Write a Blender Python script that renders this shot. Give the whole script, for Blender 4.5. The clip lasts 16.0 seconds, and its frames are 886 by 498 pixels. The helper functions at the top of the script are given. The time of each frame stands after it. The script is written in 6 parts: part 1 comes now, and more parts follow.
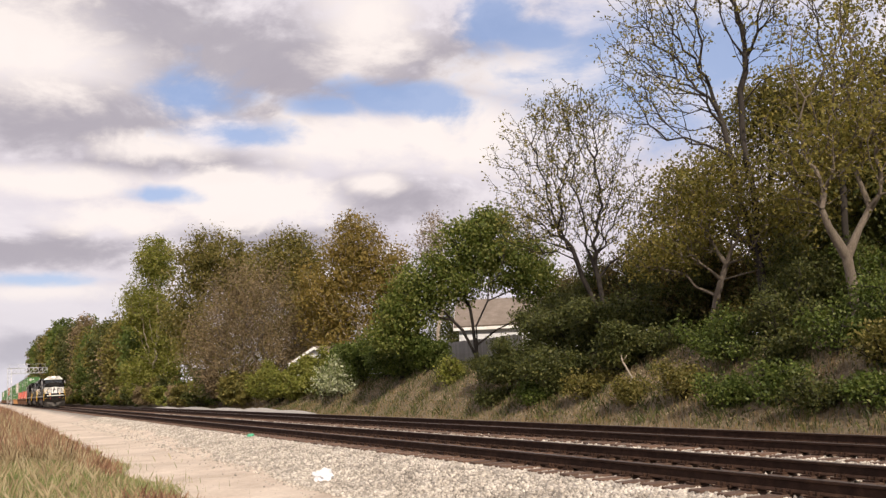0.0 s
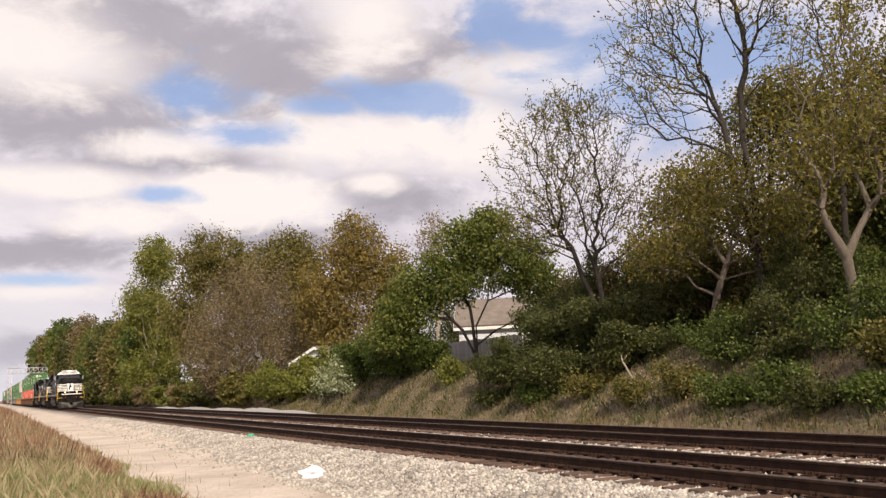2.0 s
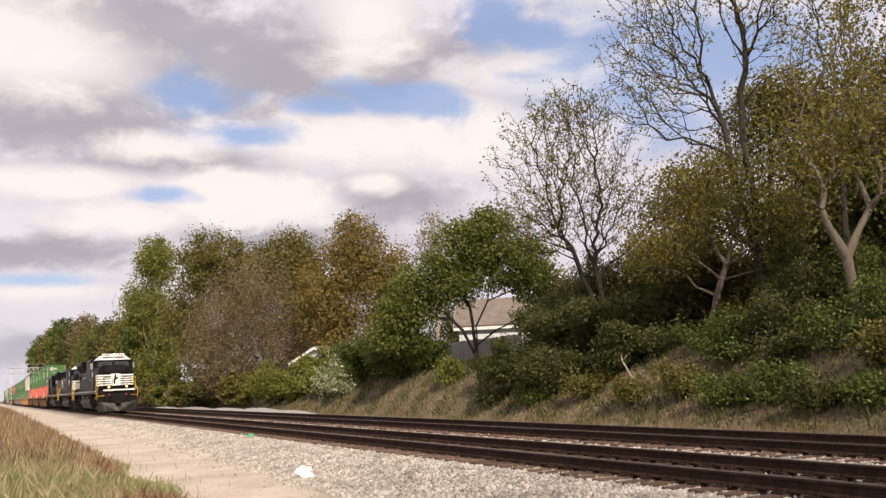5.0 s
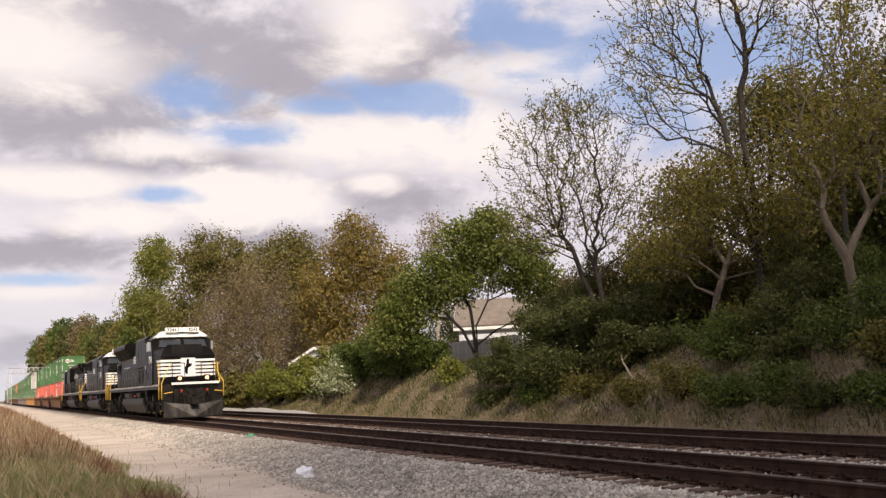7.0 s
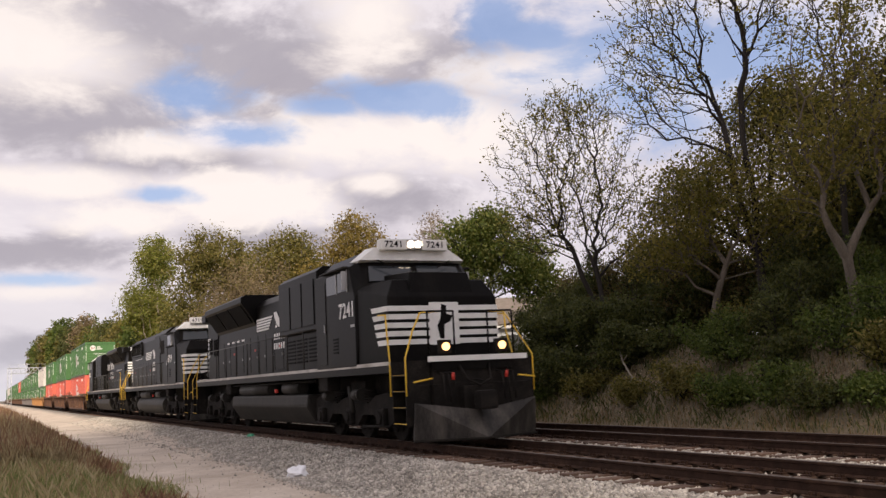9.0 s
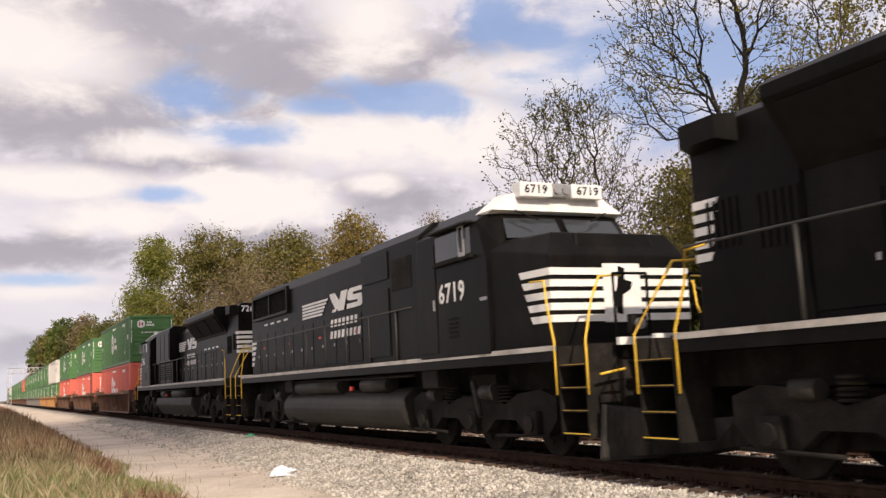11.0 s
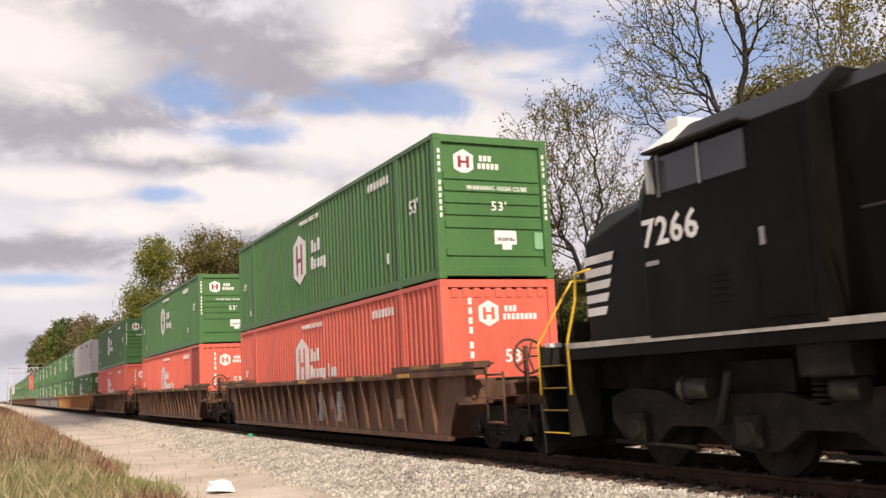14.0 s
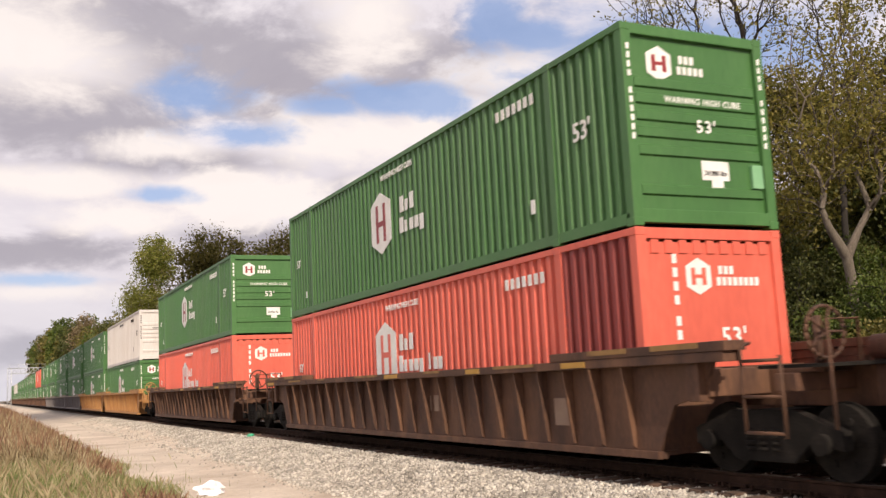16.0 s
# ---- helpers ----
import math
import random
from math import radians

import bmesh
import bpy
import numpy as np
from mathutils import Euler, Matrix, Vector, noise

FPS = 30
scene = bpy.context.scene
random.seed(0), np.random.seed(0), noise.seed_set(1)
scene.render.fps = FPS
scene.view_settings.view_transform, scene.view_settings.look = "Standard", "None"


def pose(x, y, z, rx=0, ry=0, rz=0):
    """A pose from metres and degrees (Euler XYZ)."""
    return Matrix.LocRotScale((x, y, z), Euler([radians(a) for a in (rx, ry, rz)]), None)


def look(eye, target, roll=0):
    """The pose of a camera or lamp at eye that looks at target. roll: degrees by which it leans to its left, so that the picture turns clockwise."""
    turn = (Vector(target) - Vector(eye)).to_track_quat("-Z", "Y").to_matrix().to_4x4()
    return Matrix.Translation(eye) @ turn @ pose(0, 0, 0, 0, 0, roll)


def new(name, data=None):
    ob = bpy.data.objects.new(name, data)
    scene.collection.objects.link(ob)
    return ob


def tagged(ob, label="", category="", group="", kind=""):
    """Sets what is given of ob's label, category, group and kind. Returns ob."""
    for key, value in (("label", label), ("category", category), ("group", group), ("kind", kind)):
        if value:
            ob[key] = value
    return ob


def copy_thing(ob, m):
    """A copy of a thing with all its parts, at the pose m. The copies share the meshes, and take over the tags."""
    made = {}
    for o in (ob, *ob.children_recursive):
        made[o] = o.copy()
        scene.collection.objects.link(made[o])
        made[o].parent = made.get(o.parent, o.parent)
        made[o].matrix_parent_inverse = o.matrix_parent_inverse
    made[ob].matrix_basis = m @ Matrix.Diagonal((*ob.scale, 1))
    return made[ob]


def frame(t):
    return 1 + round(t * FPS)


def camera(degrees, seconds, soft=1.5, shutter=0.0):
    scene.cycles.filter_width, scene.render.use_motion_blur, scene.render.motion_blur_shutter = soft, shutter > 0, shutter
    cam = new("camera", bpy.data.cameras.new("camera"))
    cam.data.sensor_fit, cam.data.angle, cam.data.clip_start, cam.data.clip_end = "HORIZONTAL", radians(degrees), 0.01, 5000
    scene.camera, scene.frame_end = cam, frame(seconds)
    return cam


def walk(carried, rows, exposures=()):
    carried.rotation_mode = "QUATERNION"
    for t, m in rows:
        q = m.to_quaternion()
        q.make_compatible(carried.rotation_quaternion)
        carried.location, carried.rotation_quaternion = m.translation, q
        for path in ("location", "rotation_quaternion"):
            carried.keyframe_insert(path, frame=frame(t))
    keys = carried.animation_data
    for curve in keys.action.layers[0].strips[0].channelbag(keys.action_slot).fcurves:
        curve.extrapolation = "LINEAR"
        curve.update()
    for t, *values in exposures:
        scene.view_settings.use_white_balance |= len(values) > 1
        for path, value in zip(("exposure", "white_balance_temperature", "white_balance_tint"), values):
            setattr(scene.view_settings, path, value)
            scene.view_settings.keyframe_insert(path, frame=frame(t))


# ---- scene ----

# ---- camera: it stands still beside the line; x runs along the track, y away from the camera, z = 0 at the rail heads
EYE = (0.0, 0.0, 1.32)
cam = camera(50.17, 16.0, soft=1.4, shutter=0.12)
SIGHT = look(EYE, (EYE[0] - 0.89149, EYE[1] + 0.43218, EYE[2] + 0.13588), -2.84)
walk(cam, [(0.0, SIGHT), (16.0, SIGHT)], exposures=[(0.0, 0.0, 6700, 15), (16.0, 0.0, 6700, 15)])

TRACK_NEAR, TRACK_FAR = 9.16, 12.98     # centre lines
SUN_FROM = Vector((0.90, -0.15, 0.63)).normalized()

# ---- world, sun


def link(tree, a, b):
    tree.links.new(a, b)


def math_node(tree, op, a, b=None, c=None):
    n = tree.nodes.new("ShaderNodeMath")
    n.operation = op
    for i, v in enumerate((a, b, c)):
        if v is None:
            continue
        if isinstance(v, (int, float)):
            n.inputs[i].default_value = v
        else:
            tree.links.new(v, n.inputs[i])
    return n.outputs[0]


def ramp(tree, fac, stops):
    n = tree.nodes.new("ShaderNodeValToRGB")
    e = n.color_ramp.elements
    while len(e) < len(stops):
        e.new(0.5)
    for el, (p, c) in zip(e, stops):
        el.position, el.color = p, (*c, 1)
    tree.links.new(fac, n.inputs[0])
    return n.outputs[0]


def mix(tree, fac, a, b, mode="MIX"):
    n = tree.nodes.new("ShaderNodeMix")
    n.data_type, n.blend_type = "RGBA", mode
    for i, v in ((0, fac), (6, a), (7, b)):
        if isinstance(v, (int, float)):
            n.inputs[i].default_value = v
        elif isinstance(v, tuple):
            n.inputs[i].default_value = (*v, 1)
        else:
            tree.links.new(v, n.inputs[i])
    return n.outputs[2]


def tex_noise(tree, vec, scale, detail=4.0, rough=0.55, distort=0.0):
    n = tree.nodes.new("ShaderNodeTexNoise")
    n.inputs["Scale"].default_value, n.inputs["Detail"].default_value = scale, detail
    n.inputs["Roughness"].default_value, n.inputs["Distortion"].default_value = rough, distort
    if vec is not None:
        tree.links.new(vec, n.inputs["Vector"])
    return n.outputs[0]


def mix_value(tree, a, b):
    return math_node(tree, "MULTIPLY", math_node(tree, "ADD", a, b), 0.5)


def sky_dir(u, v):
    """The way into the sky for a place (u, v) across and up the view, from -1 to 1 across its width."""
    h = math.tan(radians(50.17 / 2))
    return (SIGHT.to_3x3() @ Vector((u * h, v * h, -1))).normalized()


def make_world():
    w = bpy.data.worlds.new("sky")
    scene.world = w
    w.use_nodes = True
    t = w.node_tree
    t.nodes.clear()
    sky = t.nodes.new("ShaderNodeTexSky")
    sky.sky_type, sky.sun_disc = "NISHITA", False
    sky.sun_elevation = math.asin(SUN_FROM.z)
    sky.sun_rotation = math.atan2(SUN_FROM.x, SUN_FROM.y)
    sky.dust_density, sky.air_density = 0.6, 1.0
    geo = t.nodes.new("ShaderNodeTexCoord")
    d = geo.outputs["Generated"]
    sep = t.nodes.new("ShaderNodeSeparateXYZ")
    link(t, d, sep.inputs[0])
    flat = t.nodes.new("ShaderNodeMapping")
    flat.inputs["Scale"].default_value = (1, 1, 2.0)
    link(t, d, flat.inputs[0])
    big = tex_noise(t, flat.outputs[0], 3.0, 8.0, 0.56, 0.25)
    fine = tex_noise(t, flat.outputs[0], 7.5, 10.0, 0.6, 0.35)
    crisp = tex_noise(t, flat.outputs[0], 22.0, 8.0, 0.6, 0.2)
    wobble = math_node(t, "ADD", math_node(t, "MULTIPLY", math_node(t, "SUBTRACT", fine, 0.5), 3.6), math_node(t, "MULTIPLY", math_node(t, "SUBTRACT", crisp, 0.5), 1.3))

    def lobe(u, v, ru, rv, soft=0.5):
        """A soft oval of sky round one direction: 1 inside, 0 outside."""
        c, m = sky_dir(u, v), SIGHT.to_3x3()
        right, up = m @ Vector((1, 0, 0)), m @ Vector((0, 1, 0))
        parts = []
        for axis, r in ((right, ru), (up, rv)):
            dot = t.nodes.new("ShaderNodeVectorMath")
            dot.operation = "DOT_PRODUCT"
            link(t, d, dot.inputs[0])
            dot.inputs[1].default_value = axis
            parts.append(math_node(t, "POWER", math_node(t, "DIVIDE", math_node(t, "SUBTRACT", dot.outputs["Value"], c.dot(axis)), r), 2.0))
        dist = math_node(t, "SQRT", math_node(t, "ADD", parts[0], parts[1]))
        front = t.nodes.new("ShaderNodeVectorMath")
        front.operation = "DOT_PRODUCT"
        link(t, d, front.inputs[0])
        front.inputs[1].default_value = c
        dist = math_node(t, "ADD", dist, wobble)
        s = t.nodes.new("ShaderNodeMapRange")
        s.interpolation_type = "SMOOTHSTEP"
        link(t, dist, s.inputs[0])
        s.inputs[1].default_value, s.inputs[2].default_value = 1.0 + soft * 0.8, 1.0 - soft * 0.8
        s.inputs[3].default_value, s.inputs[4].default_value = 0.0, 1.0
        return math_node(t, "MULTIPLY", s.outputs[0], math_node(t, "GREATER_THAN", front.outputs["Value"], 0.3))

    def px(x, y):
        return (x - 784) / 784, (441 - y) / 784

    k = math.tan(radians(50.17 / 2)) / 784

    def oval(x, y, rx, ry, soft=0.5):
        return lobe(*px(x, y), rx * k, ry * k, soft)

    def most(values):
        out = values[0]
        for v in values[1:]:
            out = math_node(t, "MAXIMUM", out, v)
        return out

    shade = ramp(t, big, [(0.30, (0.96, 0.94, 0.97)), (0.47, (0.84, 0.81, 0.87)), (0.60, (0.70, 0.67, 0.74)), (0.75, (0.56, 0.54, 0.61))])
    tone = mix(t, 0.55, shade, ramp(t, fine, [(0.34, (0.66, 0.63, 0.70)), (0.5, (0.82, 0.79, 0.84)), (0.64, (0.97, 0.94, 0.95))]))
    dark = most([oval(520, 110, 360, 85, 0.75), oval(480, 165, 130, 65, 0.6), oval(300, 55, 200, 60, 0.8), oval(140, 205, 190, 70, 0.8), oval(90, 445, 180, 32, 0.7), oval(330, 285, 170, 26, 0.8), oval(800, 110, 150, 45, 0.8), oval(450, 425, 200, 26, 0.8), oval(700, 350, 110, 40, 0.9), oval(50, 620, 120, 40, 0.9)])
    tone = mix(t, math_node(t, "MULTIPLY", dark, 0.70), tone, (0.335, 0.32, 0.375))
    white = most([oval(440, 350, 150, 50, 0.5), oval(540, 365, 70, 34, 0.5), oval(220, 388, 110, 32, 0.6), oval(640, 250, 190, 50, 0.7), oval(650, 45, 80, 60, 0.9), oval(800, 235, 120, 60, 0.7), oval(960, 130, 140, 36, 0.8), oval(90, 325, 130, 24, 0.8), oval(290, 262, 90, 22, 0.8), oval(665, 325, 50, 20, 0.8), oval(60, 520, 130, 18, 0.8), oval(60, 90, 130, 60, 0.9)])
    tone = mix(t, math_node(t, "MULTIPLY", white, 0.92), tone, (1.06, 1.0, 0.95))
    gap = most([oval(420, 238, 80, 22, 0.8), oval(340, 168, 62, 34, 0.8), oval(590, 188, 60, 16, 0.8), oval(700, 178, 95, 26, 0.7), oval(870, 30, 50, 52, 0.8), oval(285, 345, 45, 13, 0.8), oval(1230, 110, 230, 110, 0.9), oval(60, 495, 90, 12, 0.8), oval(950, 62, 70, 26, 0.8)])
    clear = ramp(t, big, [(0.24, (1, 1, 1)), (0.36, (0, 0, 0))])
    gap = math_node(t, "MULTIPLY", math_node(t, "MAXIMUM", gap, clear), 0.85)
    blue = mix(t, 0.55, mix(t, 1.0, sky.outputs[0], (0.115, 0.115, 0.115), "MULTIPLY"), (0.36, 0.53, 0.92))
    col = mix(t, gap, tone, blue)
    low = math_node(t, "SUBTRACT", 1.0, math_node(t, "MULTIPLY", math_node(t, "MAXIMUM", sep.outputs[2], 0.0), 7.0))
    low = math_node(t, "MULTIPLY", math_node(t, "MAXIMUM", low, 0.0), 0.55)
    col = mix(t, low, col, (0.66, 0.68, 0.76))
    bg = t.nodes.new("ShaderNodeBackground")
    link(t, col, bg.inputs[0])
    bg.inputs[1].default_value = 0.95
    out = t.nodes.new("ShaderNodeOutputWorld")
    link(t, bg.outputs[0], out.inputs[0])


make_world()
sun = new("sun", bpy.data.lights.new("sun", "SUN"))
sun.data.energy, sun.data.angle, sun.data.color = 4.7, radians(0.8), (1.0, 0.90, 0.74)
sun.matrix_world = look(SUN_FROM * 100, (0, 0, 0))

# ---- materials


def material(name, stops, scale=3.0, rough=0.7, metal=0.0, bump=0.0, bump_scale=40.0, island=0.0, obj=0.0, fine=14.0, spec=0.5, streak=1.0, dirt=None, coat=0.0):
    """A surface whose colour runs through stops by noise at two scales. island, obj: how much single pieces or objects differ in
    brightness. streak: stretch of the pattern downwards. dirt: a colour that lies on it in stains, and how much."""
    m = bpy.data.materials.new(name)
    m.use_nodes = True
    t = m.node_tree
    b = t.nodes["Principled BSDF"]
    tc = t.nodes.new("ShaderNodeTexCoord")
    mp = t.nodes.new("ShaderNodeMapping")
    mp.inputs["Scale"].default_value = (1, 1, streak)
    link(t, tc.outputs["Object"], mp.inputs[0])
    v = mp.outputs[0]
    f = math_node(t, "ADD", math_node(t, "MULTIPLY", tex_noise(t, v, scale, 5.0), 0.6), math_node(t, "MULTIPLY", tex_noise(t, v, scale * fine, 3.0), 0.4))
    n = len(stops) - 1
    col = ramp(t, f, [(0.30 + 0.40 * i / max(n, 1), c) for i, c in enumerate(stops)])
    if dirt:
        g = ramp(t, tex_noise(t, v, scale * 0.6, 6.0, 0.65), [(0.48, (0, 0, 0)), (0.72, (dirt[1],) * 3)])
        col = mix(t, g, col, dirt[0])
    amount = None
    if island:
        amount = (t.nodes.new("ShaderNodeNewGeometry").outputs["Random Per Island"], island)
    elif obj:
        amount = (t.nodes.new("ShaderNodeObjectInfo").outputs["Random"], obj)
    if amount:
        hsv = t.nodes.new("ShaderNodeHueSaturation")
        link(t, math_node(t, "ADD", 1 - amount[1] / 2, math_node(t, "MULTIPLY", amount[0], amount[1])), hsv.inputs["Value"])
        link(t, col, hsv.inputs["Color"])
        col = hsv.outputs[0]
    link(t, col, b.inputs["Base Color"])
    b.inputs["Roughness"].default_value, b.inputs["Metallic"].default_value = rough, metal
    b.inputs["Specular IOR Level"].default_value = spec
    b.inputs["Coat Weight"].default_value = coat
    if bump:
        bn = t.nodes.new("ShaderNodeBump")
        bn.inputs["Strength"].default_value, bn.inputs["Distance"].default_value = bump, 0.02
        link(t, tex_noise(t, v, bump_scale, 6.0, 0.7), bn.inputs["Height"])
        link(t, bn.outputs[0], b.inputs["Normal"])
    return m


def leaf_material(name, stops, through_light=0.35):
    """Leaves: each one takes its own colour from stops, and lets some light through."""
    m = bpy.data.materials.new(name)
    m.use_nodes = True
    t = m.node_tree
    t.nodes.clear()
    r = t.nodes.new("ShaderNodeNewGeometry").outputs["Random Per Island"]
    tc = t.nodes.new("ShaderNodeTexCoord").outputs["Object"]
    f = math_node(t, "ADD", math_node(t, "MULTIPLY", r, 0.55), math_node(t, "MULTIPLY", tex_noise(t, tc, 0.5, 3.0), 0.45))
    n = len(stops) - 1
    col = ramp(t, f, [(0.15 + 0.7 * i / n, c) for i, c in enumerate(stops)])
    d = t.nodes.new("ShaderNodeBsdfPrincipled")
    d.inputs["Roughness"].default_value = 0.55
    d.inputs["Specular IOR Level"].default_value = 0.3
    link(t, col, d.inputs["Base Color"])
    tr = t.nodes.new("ShaderNodeBsdfTranslucent")
    link(t, mix(t, 1.0, col, (1.0, 0.95, 0.55), "MULTIPLY"), tr.inputs[0])
    mx = t.nodes.new("ShaderNodeMixShader")
    mx.inputs[0].default_value = through_light
    link(t, d.outputs[0], mx.inputs[1])
    link(t, tr.outputs[0], mx.inputs[2])
    out = t.nodes.new("ShaderNodeOutputMaterial")
    link(t, mx.outputs[0], out.inputs[0])
    return m


def glow(name, color, strength):
    m = bpy.data.materials.new(name)
    m.use_nodes = True
    b = m.node_tree.nodes["Principled BSDF"]
    b.inputs["Base Color"].default_value = (*color, 1)
    b.inputs["Emission Color"].default_value = (*color, 1)
    b.inputs["Emission Strength"].default_value = strength
    return m


def glass(name, color, rough=0.05):
    m = bpy.data.materials.new(name)
    m.use_nodes = True
    b = m.node_tree.nodes["Principled BSDF"]
    b.inputs["Base Color"].default_value = (*color, 1)
    b.inputs["Roughness"].default_value, b.inputs["Specular IOR Level"].default_value = rough, 0.5
    return m


STONE = material("ballast_stone", [(0.22, 0.195, 0.165), (0.42, 0.38, 0.325), (0.62, 0.575, 0.51)], 2, 0.9, island=0.9, bump=0.4)
def road_material():
    """Pale trodden dirt that turns into grey ballast towards the rails, with an uneven edge and loose gravel on it."""
    m = material("dirt_and_ballast", [(0.42, 0.345, 0.27), (0.56, 0.47, 0.38), (0.67, 0.585, 0.49)], 0.55, 0.95, bump=0.6, bump_scale=26, dirt=((0.29, 0.225, 0.17), 0.6))
    t = m.node_tree
    b = t.nodes["Principled BSDF"]
    tc = t.nodes.new("ShaderNodeTexCoord").outputs["Object"]
    sep = t.nodes.new("ShaderNodeSeparateXYZ")
    link(t, tc, sep.inputs[0])
    back = math_node(t, "MULTIPLY", math_node(t, "MINIMUM", math_node(t, "MAXIMUM", math_node(t, "SUBTRACT", -13.0, sep.outputs[0]), 0.0), 30.0), 0.055)
    y = math_node(t, "ADD", math_node(t, "SUBTRACT", sep.outputs[1], back), math_node(t, "MULTIPLY", math_node(t, "SUBTRACT", tex_noise(t, tc, 0.8, 6.0, 0.7), 0.5), 2.0))
    f = t.nodes.new("ShaderNodeMapRange")
    link(t, y, f.inputs[0])
    f.inputs[1].default_value, f.inputs[2].default_value = 4.9, 5.7
    # dark spots in the bed colour stand in for shaded gaps between stones
    bed = ramp(t, tex_noise(t, tc, 26.0, 3.0, 0.7), [(0.36, (0.075, 0.064, 0.052)), (0.5, (0.22, 0.195, 0.165)), (0.66, (0.40, 0.365, 0.32))])
    dirt = b.inputs["Base Color"].links[0].from_socket
    speck = ramp(t, tex_noise(t, tc, 30.0, 2.0, 0.6), [(0.66, (0, 0, 0)), (0.74, (0.4, 0.4, 0.4))])
    dirt = mix(t, speck, dirt, (0.58, 0.54, 0.49))
    link(t, mix(t, f.outputs[0], dirt, bed), b.inputs["Base Color"])
    return m


DIRT = road_material()
SOIL = material("verge_soil", [(0.09, 0.07, 0.042), (0.16, 0.125, 0.078), (0.25, 0.20, 0.13)], 0.9, 0.95, bump=0.8, bump_scale=12)
TIE = material("creosoted_wood", [(0.055, 0.030, 0.020), (0.115, 0.068, 0.046), (0.20, 0.135, 0.095)], 6, 0.85, bump=0.5, obj=0.6)
RAIL = material("rusty_rail", [(0.018, 0.010, 0.007), (0.036, 0.020, 0.014), (0.075, 0.042, 0.028)], 5, 0.85, spec=0.12, bump=0.2)
RAIL_TOP = material("polished_rail_head", [(0.07, 0.052, 0.042), (0.12, 0.095, 0.08)], 6, 0.5, metal=0.6)
BARK = material("bark", [(0.07, 0.055, 0.042), (0.13, 0.105, 0.08), (0.21, 0.175, 0.14)], 3, 0.9, bump=0.7, streak=0.3)
BARK_DARK = material("dark_bark", [(0.014, 0.011, 0.009), (0.028, 0.022, 0.018), (0.05, 0.041, 0.032)], 3, 0.9, bump=0.7, streak=0.3)
BARK_PALE = material("pale_bark", [(0.17, 0.14, 0.105), (0.29, 0.245, 0.19), (0.40, 0.35, 0.285)], 3, 0.9, bump=0.6, streak=0.3)
LEAF_GREEN = leaf_material("green_leaves", [(0.035, 0.055, 0.010), (0.070, 0.105, 0.018), (0.12, 0.155, 0.034), (0.21, 0.23, 0.07)])
LEAF_BRIGHT = leaf_material("bright_drooping_leaves", [(0.045, 0.07, 0.012), (0.09, 0.125, 0.022), (0.17, 0.195, 0.045), (0.31, 0.31, 0.10)], 0.4)
LEAF_RUST = leaf_material("rusty_brown_leaves", [(0.07, 0.052, 0.02), (0.13, 0.09, 0.034), (0.17, 0.13, 0.045), (0.13, 0.14, 0.04)], 0.3)
LEAF_THIN = leaf_material("thin_olive_leaves", [(0.09, 0.09, 0.02), (0.17, 0.16, 0.038), (0.26, 0.225, 0.06), (0.36, 0.29, 0.09)], 0.5)
LEAF_DARK = leaf_material("dark_leaves", [(0.032, 0.042, 0.013), (0.066, 0.080, 0.023), (0.11, 0.12, 0.036), (0.18, 0.17, 0.056)], 0.38)
LEAF_OLIVE = leaf_material("olive_leaves", [(0.07, 0.07, 0.018), (0.14, 0.13, 0.034), (0.22, 0.19, 0.056), (0.33, 0.27, 0.095)], 0.42)
LEAF_OCHRE = leaf_material("ochre_leaves", [(0.10, 0.085, 0.02), (0.18, 0.14, 0.034), (0.26, 0.19, 0.05), (0.35, 0.25, 0.08)])
LEAF_BROWN = leaf_material("brown_leaves", [(0.10, 0.07, 0.036), (0.17, 0.125, 0.066), (0.24, 0.18, 0.10), (0.31, 0.24, 0.14)], 0.2)
LEAF_YELLOW = leaf_material("yellow_green_leaves", [(0.09, 0.11, 0.015), (0.16, 0.18, 0.03), (0.24, 0.24, 0.05), (0.34, 0.32, 0.11)])
GRASS_DRY = leaf_material("dry_grass", [(0.19, 0.14, 0.085), (0.33, 0.26, 0.155), (0.47, 0.385, 0.25), (0.58, 0.50, 0.35)], 0.35)
GRASS_GREEN = leaf_material("green_grass", [(0.11, 0.15, 0.05), (0.19, 0.235, 0.085), (0.30, 0.31, 0.14), (0.50, 0.44, 0.27)], 0.35)
WEED = leaf_material("verge_weeds", [(0.13, 0.08, 0.042), (0.22, 0.145, 0.075), (0.29, 0.21, 0.11), (0.20, 0.21, 0.07)], 0.3)
LITTER = leaf_material("leaf_litter", [(0.20, 0.14, 0.08), (0.34, 0.25, 0.155), (0.46, 0.37, 0.25), (0.58, 0.49, 0.36)], 0.15)
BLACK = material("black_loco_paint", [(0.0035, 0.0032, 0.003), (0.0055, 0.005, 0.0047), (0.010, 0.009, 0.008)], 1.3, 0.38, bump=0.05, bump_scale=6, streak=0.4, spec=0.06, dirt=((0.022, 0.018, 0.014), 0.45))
PLOW = material("scuffed_plow_steel", [(0.010, 0.009, 0.008), (0.022, 0.020, 0.018), (0.07, 0.062, 0.055)], 3.5, 0.55, metal=0.2, spec=0.3, streak=0.15, dirt=((0.16, 0.14, 0.12), 0.5))
UNDER = material("grimy_running_gear", [(0.007, 0.0062, 0.0055), (0.015, 0.013, 0.0115), (0.036, 0.030, 0.025)], 3, 0.85, spec=0.12, bump=0.4)
